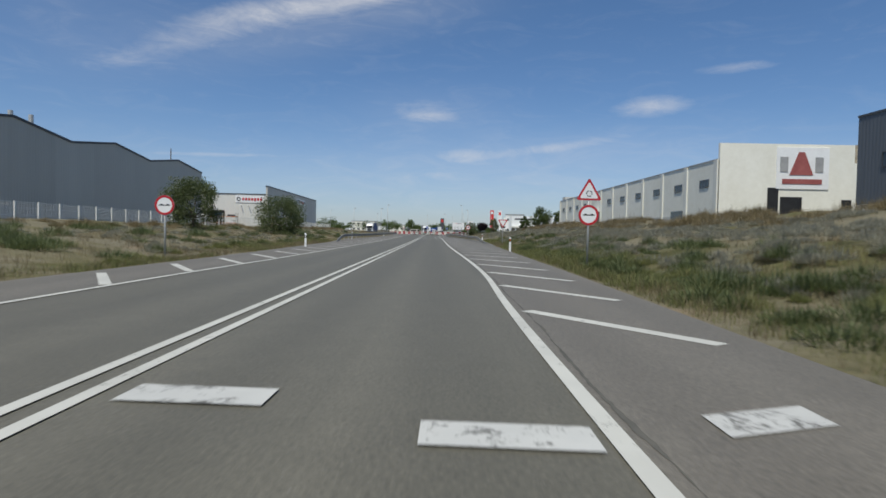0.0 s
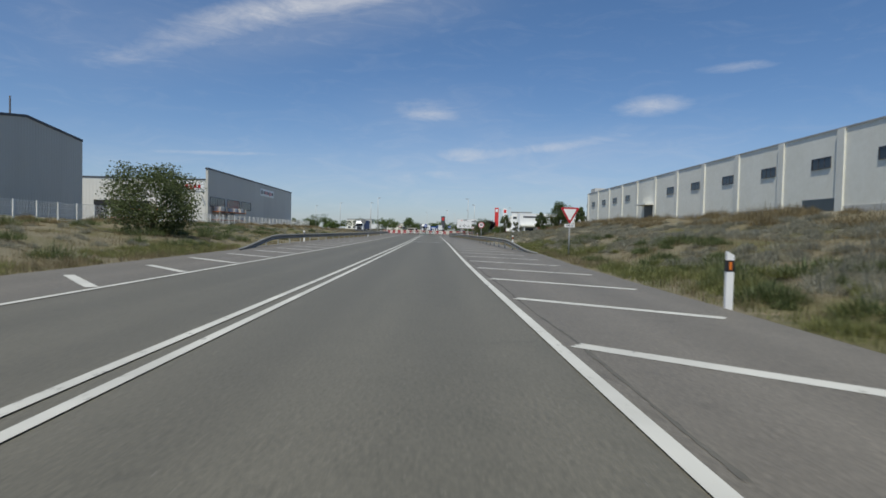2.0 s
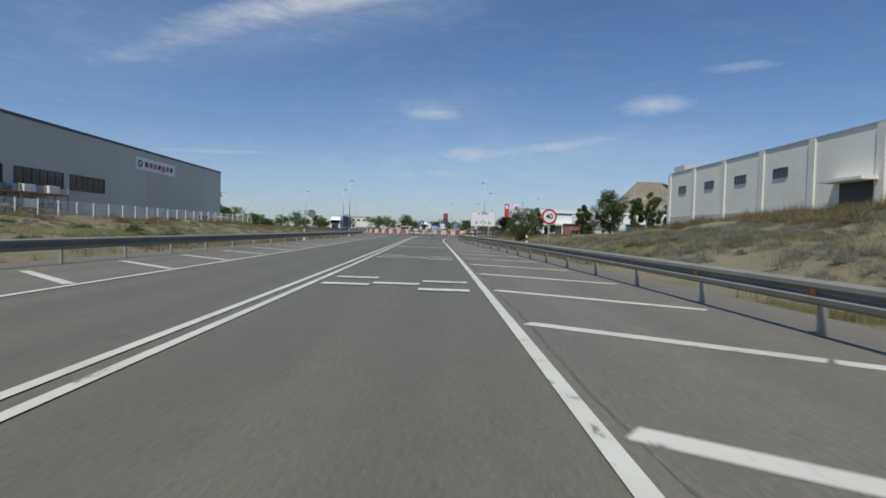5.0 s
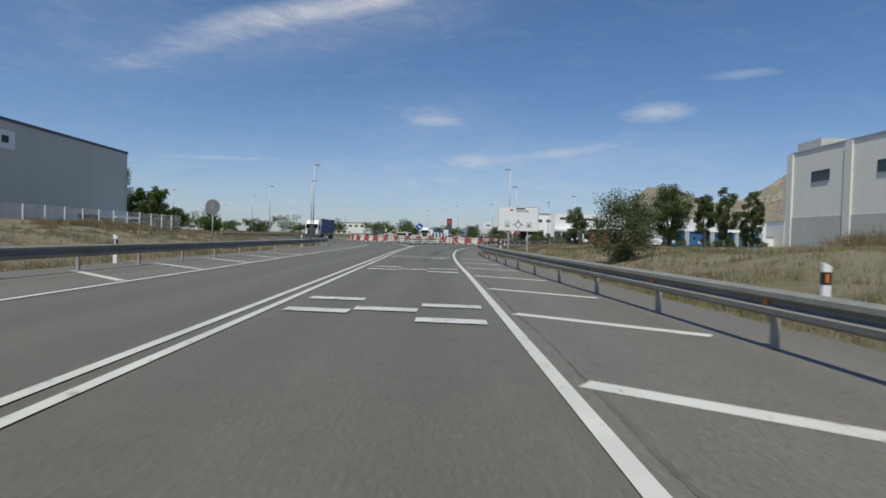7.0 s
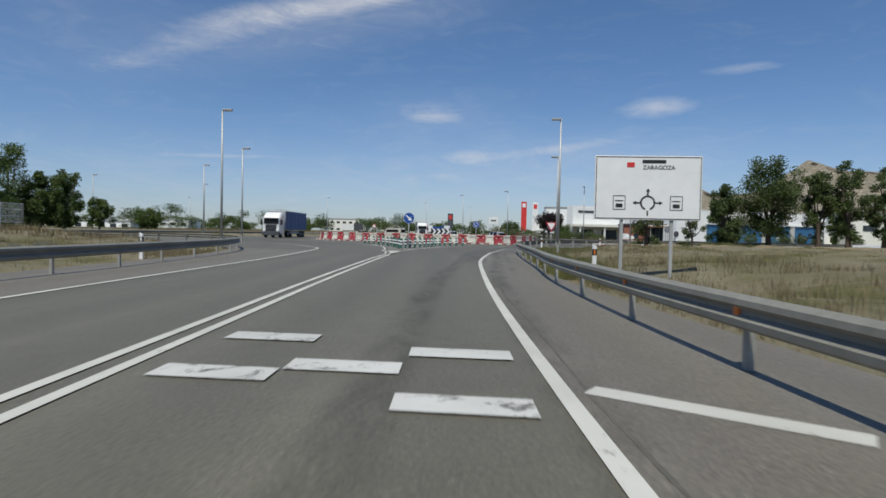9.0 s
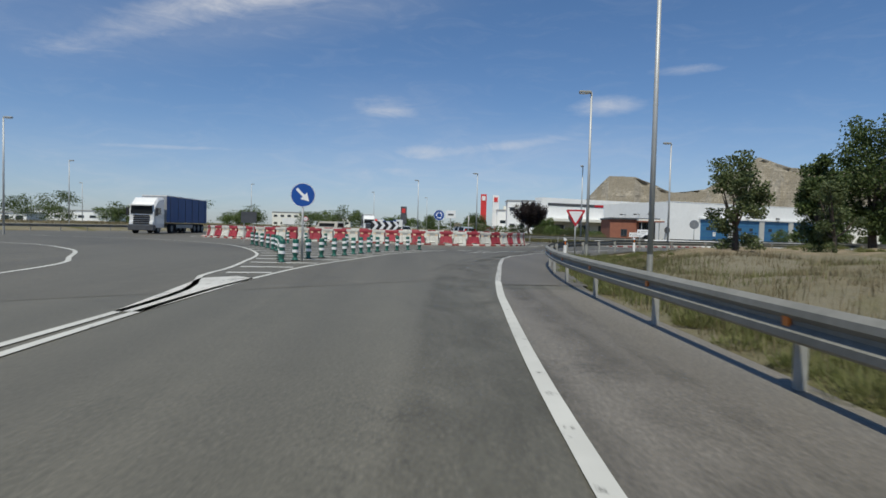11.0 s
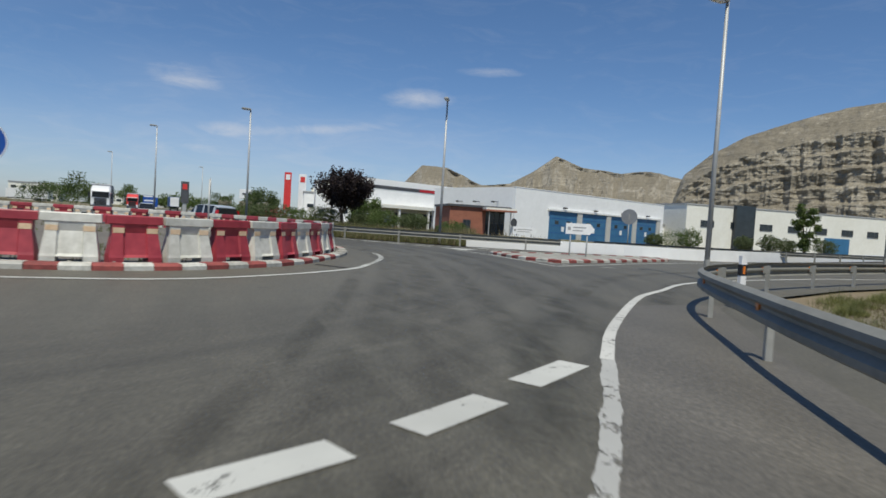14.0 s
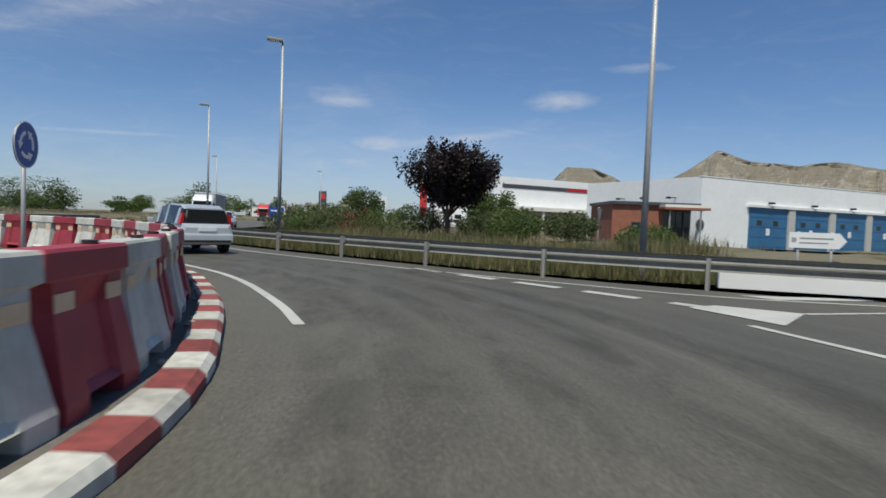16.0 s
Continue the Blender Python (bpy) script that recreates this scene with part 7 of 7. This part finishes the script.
rng = np.random.default_rng(77)
re_ = lambda y: np.interp(y, YS, RE)
le_ = lambda y: np.interp(y, YS, LE)
near_r = scatter(11500, lambda y, u: re_(y) + 0.25 + 9 * u**1.5, -2, 184, rng, 1.0)
far_r = scatter(9000, lambda y, u: re_(y) + 5 + 25 * u, 0, 182, rng, 2.0)
near_l = scatter(10000, lambda y, u: le_(y) - 0.25 - 9 * u**1.5, 2, 184, rng, 3.0)
far_l = scatter(7600, lambda y, u: le_(y) - 6 - 23 * u, 5, 218, rng, 4.0)
grass_stuff("dry_grass", "tall dry straw-coloured grass along the verge", STRAW, np.vstack([near_r, near_l]), 0.10, 0.34, 13, 1, 0.16, 0.006)
grass_stuff("dry_grass", "sparse dry grass over the open ground", STRAW, np.vstack([far_r, far_l]), 0.07, 0.24, 14, 2, 0.34, 0.006)
edge = np.vstack([scatter(2600, lambda y, u: re_(y) + 0.15 + 1.5 * u, -2, 72, rng, 5.0), scatter(2200, lambda y, u: le_(y) - 0.15 - 1.2 * u, 2, 70, rng, 6.0),
                  scatter(3600, lambda y, u: re_(y) + 0.35 + 2.2 * u, 148, 182, rng, 7.0)])
grass_stuff("green_grass", "greener grass along the asphalt edge", GRASS, edge, 0.07, 0.24, 14, 3, 0.13, 0.005)
patch = scatter(5200, lambda y, u: re_(y) + 0.4 + 11 * u**1.3, 98, 182, rng, 17.0)
patch = patch[np.array([noise.noise(Vector((a * 0.22, b * 0.16, 31.0))) > 0.12 for a, b, _ in patch])]
grass_stuff("green_grass", "greener patches in the dry field behind the guardrail", GRASS, patch, 0.10, 0.34, 16, 31, 0.25, 0.006)
t = rng.uniform(0, 1, 5200)
q = smooth_line([(2.47, 178.28), (5.31, 184.63), (9.16, 191.32), (12.45, 195.69), (19.89, 198.77), (32, 188.09)], 0.5)
nq = normals2(q)
i = (t * (len(q) - 1)).astype(int)
off = 0.7 + 2.6 * rng.uniform(0, 1, len(t)) ** 2.2
bend = np.c_[q[i] + nq[i] * off[:, None], 0 * t]
grass_stuff("green_grass", "weedy green grass behind the guardrail of the bend", GRASS, bend[:1300], 0.05, 0.16, 9, 4, 0.16, 0.006)
grass_stuff("dry_grass", "dry grass behind the guardrail of the bend", STRAW, bend[3800:] + [1.2, 0, 0], 0.04, 0.14, 8, 5, 0.3, 0.006)
q = smooth_line([(-0.26, 239.67), (3.67, 233.23), (6.59, 229.39), (9.4, 226.1), (12.12, 222.96), (14.78, 220.61), (17.87, 219.48)], 0.4)
nq = normals2(q)
i = rng.integers(0, len(q), 5200)
off = 0.1 + 6.0 * rng.uniform(0, 1, 5200) ** 1.5
outer = np.c_[q[i] - nq[i] * off[:, None], 0 * off]
grass_stuff("green_grass", "weedy green grass behind the outer rail", GRASS, outer[:3200], 0.2, 0.62, 7, 6, 0.12)
grass_stuff("dry_grass", "dry grass behind the outer rail", STRAW, outer[3200:], 0.25, 0.6, 7, 7, 0.15)
north = scatter(5000, lambda y, u: 7 + 42 * u, 234, 312, rng, 8.0)
grass_stuff("dry_grass", "dry grass on the ground beyond the outer rail", STRAW, north, 0.2, 0.5, 5, 8, 0.2, 0.02)
west = np.vstack([scatter(6000, lambda y, u: -42 - 62 * u, 236, 375, rng, 9.0), scatter(3000, lambda y, u: -20 - 50 * u, 268, 375, rng, 10.0), scatter(3500, lambda y, u: -24 - 48 * u, 148, 200, rng, 11.0)])
grass_stuff("dry_grass", "dry grass on the fields beyond the roundabout", STRAW, west, 0.25, 0.55, 5, 9, 0.3, 0.03)
isl = np.array([on_loop(rng.uniform(0, arc[-1]), 0.9 + 9 * rng.uniform() ** 2)[:2] + (0.0,) for _ in range(420)])
ob = grass_stuff("green_grass", "small weeds in the gravel of the island", GRASS, isl, 0.05, 0.16, 8, 10, 0.06, clear=False)
ob.location.z = 0.16


def scrub_stuff(name, label, mat, places, seed, h0, h1, stems, width=0.007):
    """Rounded dwarf shrubs of many thin stems."""
    rng = np.random.default_rng(seed)
    k = len(places)
    h = np.repeat(rng.uniform(h0, h1, k), stems)
    r = h * np.repeat(rng.uniform(0.8, 1.5, k), stems)
    n = k * stems
    p = np.repeat(places, stems, axis=0)
    a, d = rng.uniform(0, 6.28, n), np.sqrt(rng.uniform(0, 1, n))
    foot = np.stack([np.cos(a) * d * r * 0.75, np.sin(a) * d * r * 0.75, 0 * a], 1)
    base = p + foot
    base[:, 2] = terrain(p[:, 0], p[:, 1]) + rng.uniform(0, 0.35, n) * h * (1 - 0.6 * d)
    size = h * rng.uniform(0.35, 0.75, n) * (1.05 - 0.45 * d)
    tilt = 0.25 + 0.9 * d + rng.normal(size=n) * 0.3
    b = a + rng.normal(size=n) * 0.8
    tip = base + np.stack([np.cos(b) * np.sin(tilt), np.sin(b) * np.sin(tilt), np.cos(tilt)], 1) * size[:, None]
    w = np.stack([-np.sin(b), np.cos(b), 0 * b], 1) * (width * rng.uniform(0.6, 1.5, n))[:, None]
    ob = new(name, mesh_from(name, np.stack([base - w, base + w, tip], 1).reshape(-1, 3), np.arange(3 * n).reshape(n, 3), mat))
    return tagged(ob, label, "shrubs", kind="stuff")


bank = scatter(3900, lambda y, u: re_(y) + 2.4 + 13 * u, 2, 116, rng, 12.0)
scrub_stuff("scrub", "low grey-green steppe scrub on the roadside bank", LEAF_SAGE, bank, 21, 0.28, 0.58, 330)
scrub_stuff("scrub", "low grey-green steppe scrub in the far verge", LEAF_SAGE, scatter(950, lambda y, u: le_(y) - 2.5 - 15 * u, 6, 158, rng, 13.0), 22, 0.25, 0.5, 320)
scrub_stuff("scrub", "tall straw-coloured weeds in front of the cream hall", STRAW, scatter(300, lambda y, u: re_(y) + 12.5 + 8 * u, 29, 136, rng, 14.0), 23, 0.7, 1.4, 520, 0.011)
scrub_stuff("scrub", "straw-coloured weeds by the warehouse fence", STRAW, scatter(260, lambda y, u: le_(y) - 12 - 5.5 * u, 22, 184, rng, 15.0), 24, 0.5, 0.9, 420, 0.010)
scrub_stuff("scrub", "green weeds crowding the edge of the asphalt", GRASS, scatter(620, lambda y, u: re_(y) + 0.55 + 2.6 * u, -2, 84, rng, 18.0), 26, 0.28, 0.62, 380, 0.007)
scrub_stuff("scrub", "green weeds crowding the guardrail of the bend", GRASS, scatter(330, lambda y, u: at_y(RIGHT_RAIL, y) + 0.45 + 1.8 * u**1.5, 150, 187, rng, 22.0), 30, 0.22, 0.5, 380, 0.006)
scrub_stuff("scrub", "dull green weeds at the foot of the bank", LEAF_OLIVE, scatter(260, lambda y, u: re_(y) + 1.0 + 4.5 * u, -2, 74, rng, 19.0), 27, 0.3, 0.7, 420, 0.009)
scrub_stuff("scrub", "brownish green weeds in the verge before the fence", LEAF_OLIVE, scatter(300, lambda y, u: le_(y) - 2.0 - 14 * u, 18, 112, rng, 20.0), 28, 0.4, 0.95, 420, 0.010)
scrub_stuff("scrub", "green weeds at the edge of the oncoming shoulder", GRASS, scatter(300, lambda y, u: le_(y) - 0.6 - 2.6 * u, 4, 66, rng, 21.0), 29, 0.25, 0.5, 380, 0.007)
q = smooth_line([(2.47, 178.28), (5.31, 184.63), (9.16, 191.32), (12.45, 195.69), (19.89, 198.77), (32, 188.09)], 0.5)
nq = normals2(q)
i = rng.integers(0, len(q), 150)
weeds = np.c_[q[i] + nq[i] * (0.6 + 3.0 * rng.uniform(0, 1, 150) ** 1.8)[:, None], 0 * i]
weeds = weeds[np.array([noise.noise(Vector((x * 0.35, y * 0.35, 4.0))) > -0.05 for x, y, _ in weeds])]
weeds = weeds[~inside_pad(weeds[:, 0], weeds[:, 1])]
scrub_stuff("scrub", "green weeds in the bare ground behind the guardrail", GRASS, weeds, 25, 0.2, 0.5, 520, 0.006)

# far woods on the skyline: clumps of crowns in a few large meshes
def wood(name, label, mat, spots, seed, size=0.42):
    rng = np.random.default_rng(seed)
    vs, fs, k = [], [], 0
    for x, y, h, r in spots:
        m = int(1300 + 170 * r)
        cl = rng.normal(size=(12, 3)) * np.array([r * 0.45, r * 0.3, h * 0.22]) + np.array([x, y, h * 0.52])
        c = cl[rng.integers(0, 12, m)] + np.clip(rng.normal(size=(m, 3)), -1.6, 1.6) * np.array([r * 0.2, r * 0.2, h * 0.10])
        c[:, 2] = np.clip(c[:, 2], 0.1, None)
        v, f = leaf_mesh(c, size, rng)
        vs.append(v)
        fs.append(f + k)
        k += len(v)
    tagged(new(name, mesh_from(name, np.vstack(vs), np.vstack(fs), mat)), label, "trees", kind="stuff")


rng = np.random.default_rng(5)
spots = [(x + rng.normal() * 3, 480 + rng.uniform(-50, 178), rng.uniform(5, 11), rng.uniform(4, 10)) for x in np.arange(-530, 12, 8.8)]
wood("far_woods", "belt of dark green trees along the skyline", LEAF_GREEN, spots, 1)
spots = [(x + rng.normal() * 4, 710 + rng.uniform(-50, 178), rng.uniform(5, 10), rng.uniform(5, 10)) for x in np.arange(0, 304, 11.4)]
wood("far_woods", "hazy belt of trees beyond the filling station", LEAF_PINE, spots, 2)
spots = [(-20.64, 322.68, 6.36, 4.25), (-38.3, 370.33, 6.74, 4.51), (-45.4, 321.46, 7.93, 4.97), (-86.5, 303.45, 7.22, 5.52), (-101.95, 313.85, 8.05, 4.83), (-77.93, 368.95, 8.57, 6.23), (-122.68, 362.87, 7.17, 6.1), (6.9, 376.36, 5.64, 3.86), (19.85, 364.06, 5.01, 3.87), (-57.84, 275.76, 5.09, 3.24)]
wood("far_woods", "scattered broad trees beyond the roundabout", LEAF_PINE, spots, 3, 0.24)
for n, (x, y, h, r) in enumerate(((-63.4, 212.4, 11.2, 3.1), (-60.5, 214.6, 7.6, 1.9), (-58.4, 216.4, 8.0, 2.2), (-58.0, 224.0, 4.6, 2.0), (-54.0, 231.0, 3.6, 2.2))):
    tree("tree", (x, y, on(x, y)), h, r, 0.5, LEAF_GREEN, 16000 if n < 3 else 6000, 0.17, 140 + n, "dark green tree beyond the fence end" if n < 3 else "low green shrubby tree in the dry field", stems=1 if n < 3 else 3)

# ------------------------------------------------------------------ vehicles
def loft(bm, stations):
    """A skin through cross-sections of equally many points."""
    rings = [[bm.verts.new(p) for p in s] for s in stations]
    for a, b in zip(rings, rings[1:]):
        for i in range(len(a)):
            bm.faces.new((a[i - 1], a[i], b[i], b[i - 1]))
    bm.faces.new(rings[0])
    bm.faces.new(rings[-1][::-1])
    return bm


def wheel(parent, x, y, r, w):
    tyre = part("wheel", Rod((x - w / 2, y, r), (x + w / 2, y, r), r, seg=20), RUBBER, parent)
    part("rim", Rod((x - w / 2 - 0.012, y, r), (x + w / 2 + 0.012, y, r), r * 0.62, seg=14), ZINC, tyre)


def hatchback(at, turn, paint, label, scale=1.0):
    """A small estate car; its tail points to -y."""
    top = thing("car", at, label, "car", turn=turn)
    body = []
    for y, w, z0, z1, z2 in ((-2.05, 0.70, 0.42, 0.62, 0.80), (-1.98, 0.80, 0.30, 0.62, 0.92), (-1.5, 0.85, 0.24, 0.62, 0.94), (-0.4, 0.87, 0.24, 0.62, 0.92), (0.8, 0.87, 0.24, 0.60, 0.90), (1.5, 0.84, 0.26, 0.58, 0.80), (1.95, 0.76, 0.30, 0.55, 0.68), (2.1, 0.60, 0.36, 0.52, 0.60)):
        body.append([(-w * 0.92, y, z0), (-w, y, (z0 + z1) / 2), (-w, y, z1), (-w * 0.90, y, z2), (w * 0.90, y, z2), (w, y, z1), (w, y, (z0 + z1) / 2), (w * 0.92, y, z0)])
    part("body", loft(bmesh.new(), body), paint, top, smooth=False)
    cabin = []
    for y, w0, w1, z0, z1 in ((-1.97, 0.74, 0.70, 0.90, 0.95), (-1.72, 0.78, 0.62, 0.90, 1.36), (-1.45, 0.79, 0.62, 0.90, 1.45), (-0.4, 0.79, 0.64, 0.90, 1.49), (0.35, 0.79, 0.62, 0.90, 1.43), (1.15, 0.76, 0.70, 0.86, 0.90)):
        cabin.append([(-w0, y, z0), (-w1, y, z1), (w1, y, z1), (w0, y, z0)])
    part("glasshouse", loft(bmesh.new(), cabin), CAR_GLASS, top, "dark tinted car windows")
    roof = []
    for y, w, z in ((-1.78, 0.60, 1.375), (-1.45, 0.63, 1.465), (-0.4, 0.65, 1.505), (0.35, 0.62, 1.445)):
        roof.append([(-w, y, z - 0.03), (-w * 0.9, y, z + 0.01), (w * 0.9, y, z + 0.01), (w, y, z - 0.03)])
    part("roof", loft(bmesh.new(), roof), paint, top)
    for sx in (-1, 1):
        for y0, y1, z1 in ((-1.66, -1.50, 1.38), (-0.55, -0.45, 1.46), (0.30, 0.42, 1.40)):
            bm = bmesh.new()
            loft(bm, [[(sx * 0.80, y0 - 0.06, 0.9), (sx * 0.80, y1 + 0.0, 0.9), (sx * 0.66, y1, z1), (sx * 0.66, y0, z1)], [(sx * 0.775, y0 - 0.06, 0.9), (sx * 0.775, y1, 0.9), (sx * 0.635, y1, z1), (sx * 0.635, y0, z1)]])
            part("pillar", bm, paint, top)
        part("tail_lamp", extrude_outline(bmesh.new(), [(sx * 0.68, 0.92), (sx * 0.79, 0.90), (sx * 0.71, 1.22), (sx * 0.65, 1.22)], -1.97, -1.76), LAMP_RED, top, "upright red tail lamp")
        part("headlamp", Box(sx * 0.45 - 0.16, sx * 0.45 + 0.16, 1.90, 2.04, 0.56, 0.68, bevel=0.02), SIGN_WHITE, top)
        part("mirror", Box(sx * 0.92 - 0.09, sx * 0.92 + 0.09, 0.55, 0.67, 0.92, 1.06, bevel=0.03), paint, top)
        for y in (-1.3, 1.3):
            wheel(top, sx * 0.76, y, 0.30, 0.2)
    part("bumper", Box(-0.78, 0.78, -2.13, -1.95, 0.34, 0.62, bevel=0.06), paint, top)
    part("bumper_strip", Box(-0.70, 0.70, -2.14, -2.12, 0.36, 0.43), BLACK, top)
    part("number_plate", Box(-0.26, 0.26, -2.08, -2.045, 0.70, 0.81), SIGN_WHITE, top)
    part("rear_window", extrude_outline(bmesh.new(), [(-0.60, 0.97), (0.60, 0.97), (0.54, 1.32), (-0.54, 1.32)], -1.96, -1.80), CAR_GLASS, top)
    return top


hatchback((3.3, 227.5, 0.005), 33, SILVER, "silver hatchback with upright red tail lamps driving round the roundabout")
hatchback((-3.2, 262.2, 0.005), 185, CAR_WHITE, "small white car far beyond the roundabout")


def van(at, turn, paint, label):
    top = thing("van", at, label, "van", turn=turn)
    s = []
    for y, z1, w in ((-2.3, 1.75, 0.84), (-2.1, 1.85, 0.86), (0.5, 1.85, 0.86), (1.05, 1.78, 0.84), (1.6, 1.05, 0.82), (2.2, 0.92, 0.78), (2.35, 0.7, 0.72)):
        s.append([(-w, y, 0.35), (-w, y, min(1.0, z1 * 0.92)), (-w * 0.86, y, z1), (w * 0.86, y, z1), (w, y, min(1.0, z1 * 0.92)), (w, y, 0.35)])
    part("body", loft(bmesh.new(), s), paint, top)
    part("rear_window", Box(-0.6, 0.6, -2.34, -2.25, 1.1, 1.6), CAR_GLASS, top)
    part("windscreen", extrude_outline(bmesh.new(), [(-0.66, 1.1), (0.66, 1.1), (0.6, 1.7), (-0.6, 1.7)], 1.1, 1.62), CAR_GLASS, top)
    for sx in (-1, 1):
        part("side_window", Box(sx * 0.84 - 0.03, sx * 0.84 + 0.03, -1.8, 0.9, 1.12, 1.6), CAR_GLASS, top)
        part("tail_lamp", Box(sx * 0.74 - 0.07, sx * 0.74 + 0.07, -2.36, -2.28, 0.7, 1.0), LAMP_RED, top)
        for y in (-1.4, 1.4):
            wheel(top, sx * 0.74, y, 0.31, 0.2)
    part("bumper", Box(-0.82, 0.82, -2.42, -2.28, 0.36, 0.58, bevel=0.04), BLACK, top)
    return top


van((-14.57, 244.3, 0.005), 60, CAR_BEIGE, "old cream van with dark windows across the roundabout")


def lorry(at, turn, cab_mat, tarp, label, tail=13.0):
    """An articulated lorry; its cab looks to -y."""
    top = thing("lorry", at, label, "lorry", turn=turn)
    s = []
    for y, w, z0, z1 in ((-2.25, 1.14, 1.0, 2.15), (-2.2, 1.2, 0.62, 2.6), (-1.9, 1.24, 0.6, 3.1), (-1.2, 1.24, 0.6, 3.62), (0.1, 1.24, 0.6, 3.75)):
        s.append([(-w, y, z0), (-w, y, z1 - 0.25), (-w * 0.86, y, z1), (w * 0.86, y, z1), (w, y, z1 - 0.25), (w, y, z0)])
    part("cab", loft(bmesh.new(), s), cab_mat, top, "tall lorry cab with a roof fairing")
    part("windscreen", extrude_outline(bmesh.new(), [(-1.08, 1.98), (1.08, 1.98), (1.02, 2.78), (-1.02, 2.78)], -2.30, -1.95), CAR_GLASS, top)
    part("sun_visor", Box(-1.1, 1.1, -2.5, -2.05, 2.78, 2.92, bevel=0.03), CAR_WHITE, top)
    for k in range(5):
        part("grille_slat", Box(-0.78, 0.78, -2.36, -2.2, 0.92 + 0.2 * k, 1.06 + 0.2 * k, bevel=0.02), BLACK, top)
    part("bumper", Box(-1.24, 1.24, -2.5, -1.9, 0.32, 0.86, bevel=0.06), ROOF_TRIM, top)
    for sx in (-1, 1):
        part("headlamp", Box(sx * 0.98 - 0.18, sx * 0.98 + 0.18, -2.40, -2.15, 0.92, 1.22, bevel=0.03), SIGN_WHITE, top)
        part("mirror", Box(sx * 1.42 - 0.12, sx * 1.42 + 0.12, -2.2, -2.0, 1.8, 2.6, bevel=0.04), BLACK, top)
        part("side_window", Box(sx * 1.235 - 0.015, sx * 1.235 + 0.015, -1.7, -0.7, 1.95, 2.6), CAR_GLASS, top)
        for y in (-1.2, 2.2, 9.0, 10.3, 11.6):
            wheel(top, sx * 1.05, y, 0.5, 0.32)
    part("chassis", Box(-0.45, 0.45, -1.0, tail, 0.75, 1.05), BLACK, top)
    part("trailer", Box(-1.27, 1.27, 0.75, tail, 1.15, 3.95, bevel=0.04), tarp, top, "curtain-sided trailer")
    part("trailer_front", Box(-1.25, 1.25, 0.70, 0.76, 1.15, 3.9), TARP_GREY, top)
    part("roof_rail", Box(-1.29, 1.29, 0.72, tail + 0.02, 3.9, 4.0), CAR_WHITE, top)
    for sx in (-1, 1):
        for k in range(6):
            y = 1.6 + k * (tail - 2.4) / 5
            part("strap", Box(sx * 1.285 - 0.01, sx * 1.285 + 0.01, y, y + 0.06, 1.15, 3.9), BLACK, top)
        part("side_guard", Box(sx * 1.2 - 0.03, sx * 1.2 + 0.03, 3.4, 8.3, 0.55, 0.95), ZINC_DARK, top)
    return top


lorry((-29.5, 220.5, 0.01), 0, CAR_WHITE, TARP_BLUE, "white lorry cab pulling a blue curtain-sided trailer out of the roundabout")
lorry((-14.0, 350.0, 0.0), 4, FIRE_RED, TARP_BLUE, "red lorry with a blue trailer far along the exit road", 12.0)
lorry((-11.5, 288.0, 0.0), 6, CAR_WHITE, TARP_GREY, "white lorry with a grey box trailer on the exit road", 12.0)


def trailer(x, y, turn, mat, label, n=13.0):
    top = thing("semi_trailer", (x, y, 0.2), label, "trailer", turn=turn)
    part("box_body", Box(-1.25, 1.25, 0, n, 1.1, 3.9, bevel=0.05), mat, top)
    part("rear_door", Box(-1.15, 1.15, -0.04, 0.0, 1.2, 3.8), WHITE, top)
    part("under_run_bar", Box(-1.2, 1.2, 0.1, 0.2, 0.5, 0.65), BLACK, top)
    part("chassis", Box(-0.5, 0.5, 0.2, n, 0.8, 1.1), BLACK, top)
    for sx in (-1, 1):
        for d in (1.2, 2.5, 3.8):
            wheel(top, sx * 1.0, d, 0.5, 0.3)
        part("landing_leg", Box(sx * 0.8 - 0.06, sx * 0.8 + 0.06, n - 3, n - 2.8, -0.1, 1.1), ZINC_DARK, top)


trailer(-5.9, 373.4, 6, TARP_BLUE, "blue curtain trailer seen from behind")
trailer(-43.5, 408.3, 70, CAR_WHITE, "white box trailer parked far beyond the roundabout")
trailer(-12.8, 374.9, 2, TARP_BLUE, "blue curtain trailer parked far off")
for x, y, turn, mat in ((17.4, 307, 80, SILVER), (25, 314, 80, CAR_WHITE)):
    hatchback((x, y, on(x, y) + 0.03), turn, mat, "car parked beyond the roundabout verge")

# loose stones and litter
rnd = random.Random(31)
bm = bmesh.new()
for k in range(420):
    x, y, _ = on_loop(rnd.uniform(0, arc[-1]), 0.28 + 1.8 * rnd.random() ** 2)
    r = rnd.uniform(0.012, 0.05)
    m = Matrix.Translation((x, y, 0.105 + r * 0.5)) @ Matrix.Rotation(rnd.uniform(0, 6), 4, "Z") @ Matrix.Diagonal((r * rnd.uniform(0.8, 1.6), r, r * 0.7, 1))
    bmesh.ops.create_icosphere(bm, subdivisions=1, radius=1.0, matrix=m)
tagged(part("loose_stones", bm, KERB_GREY), "loose stones scattered along the inside of the kerb", "stones", kind="stuff")
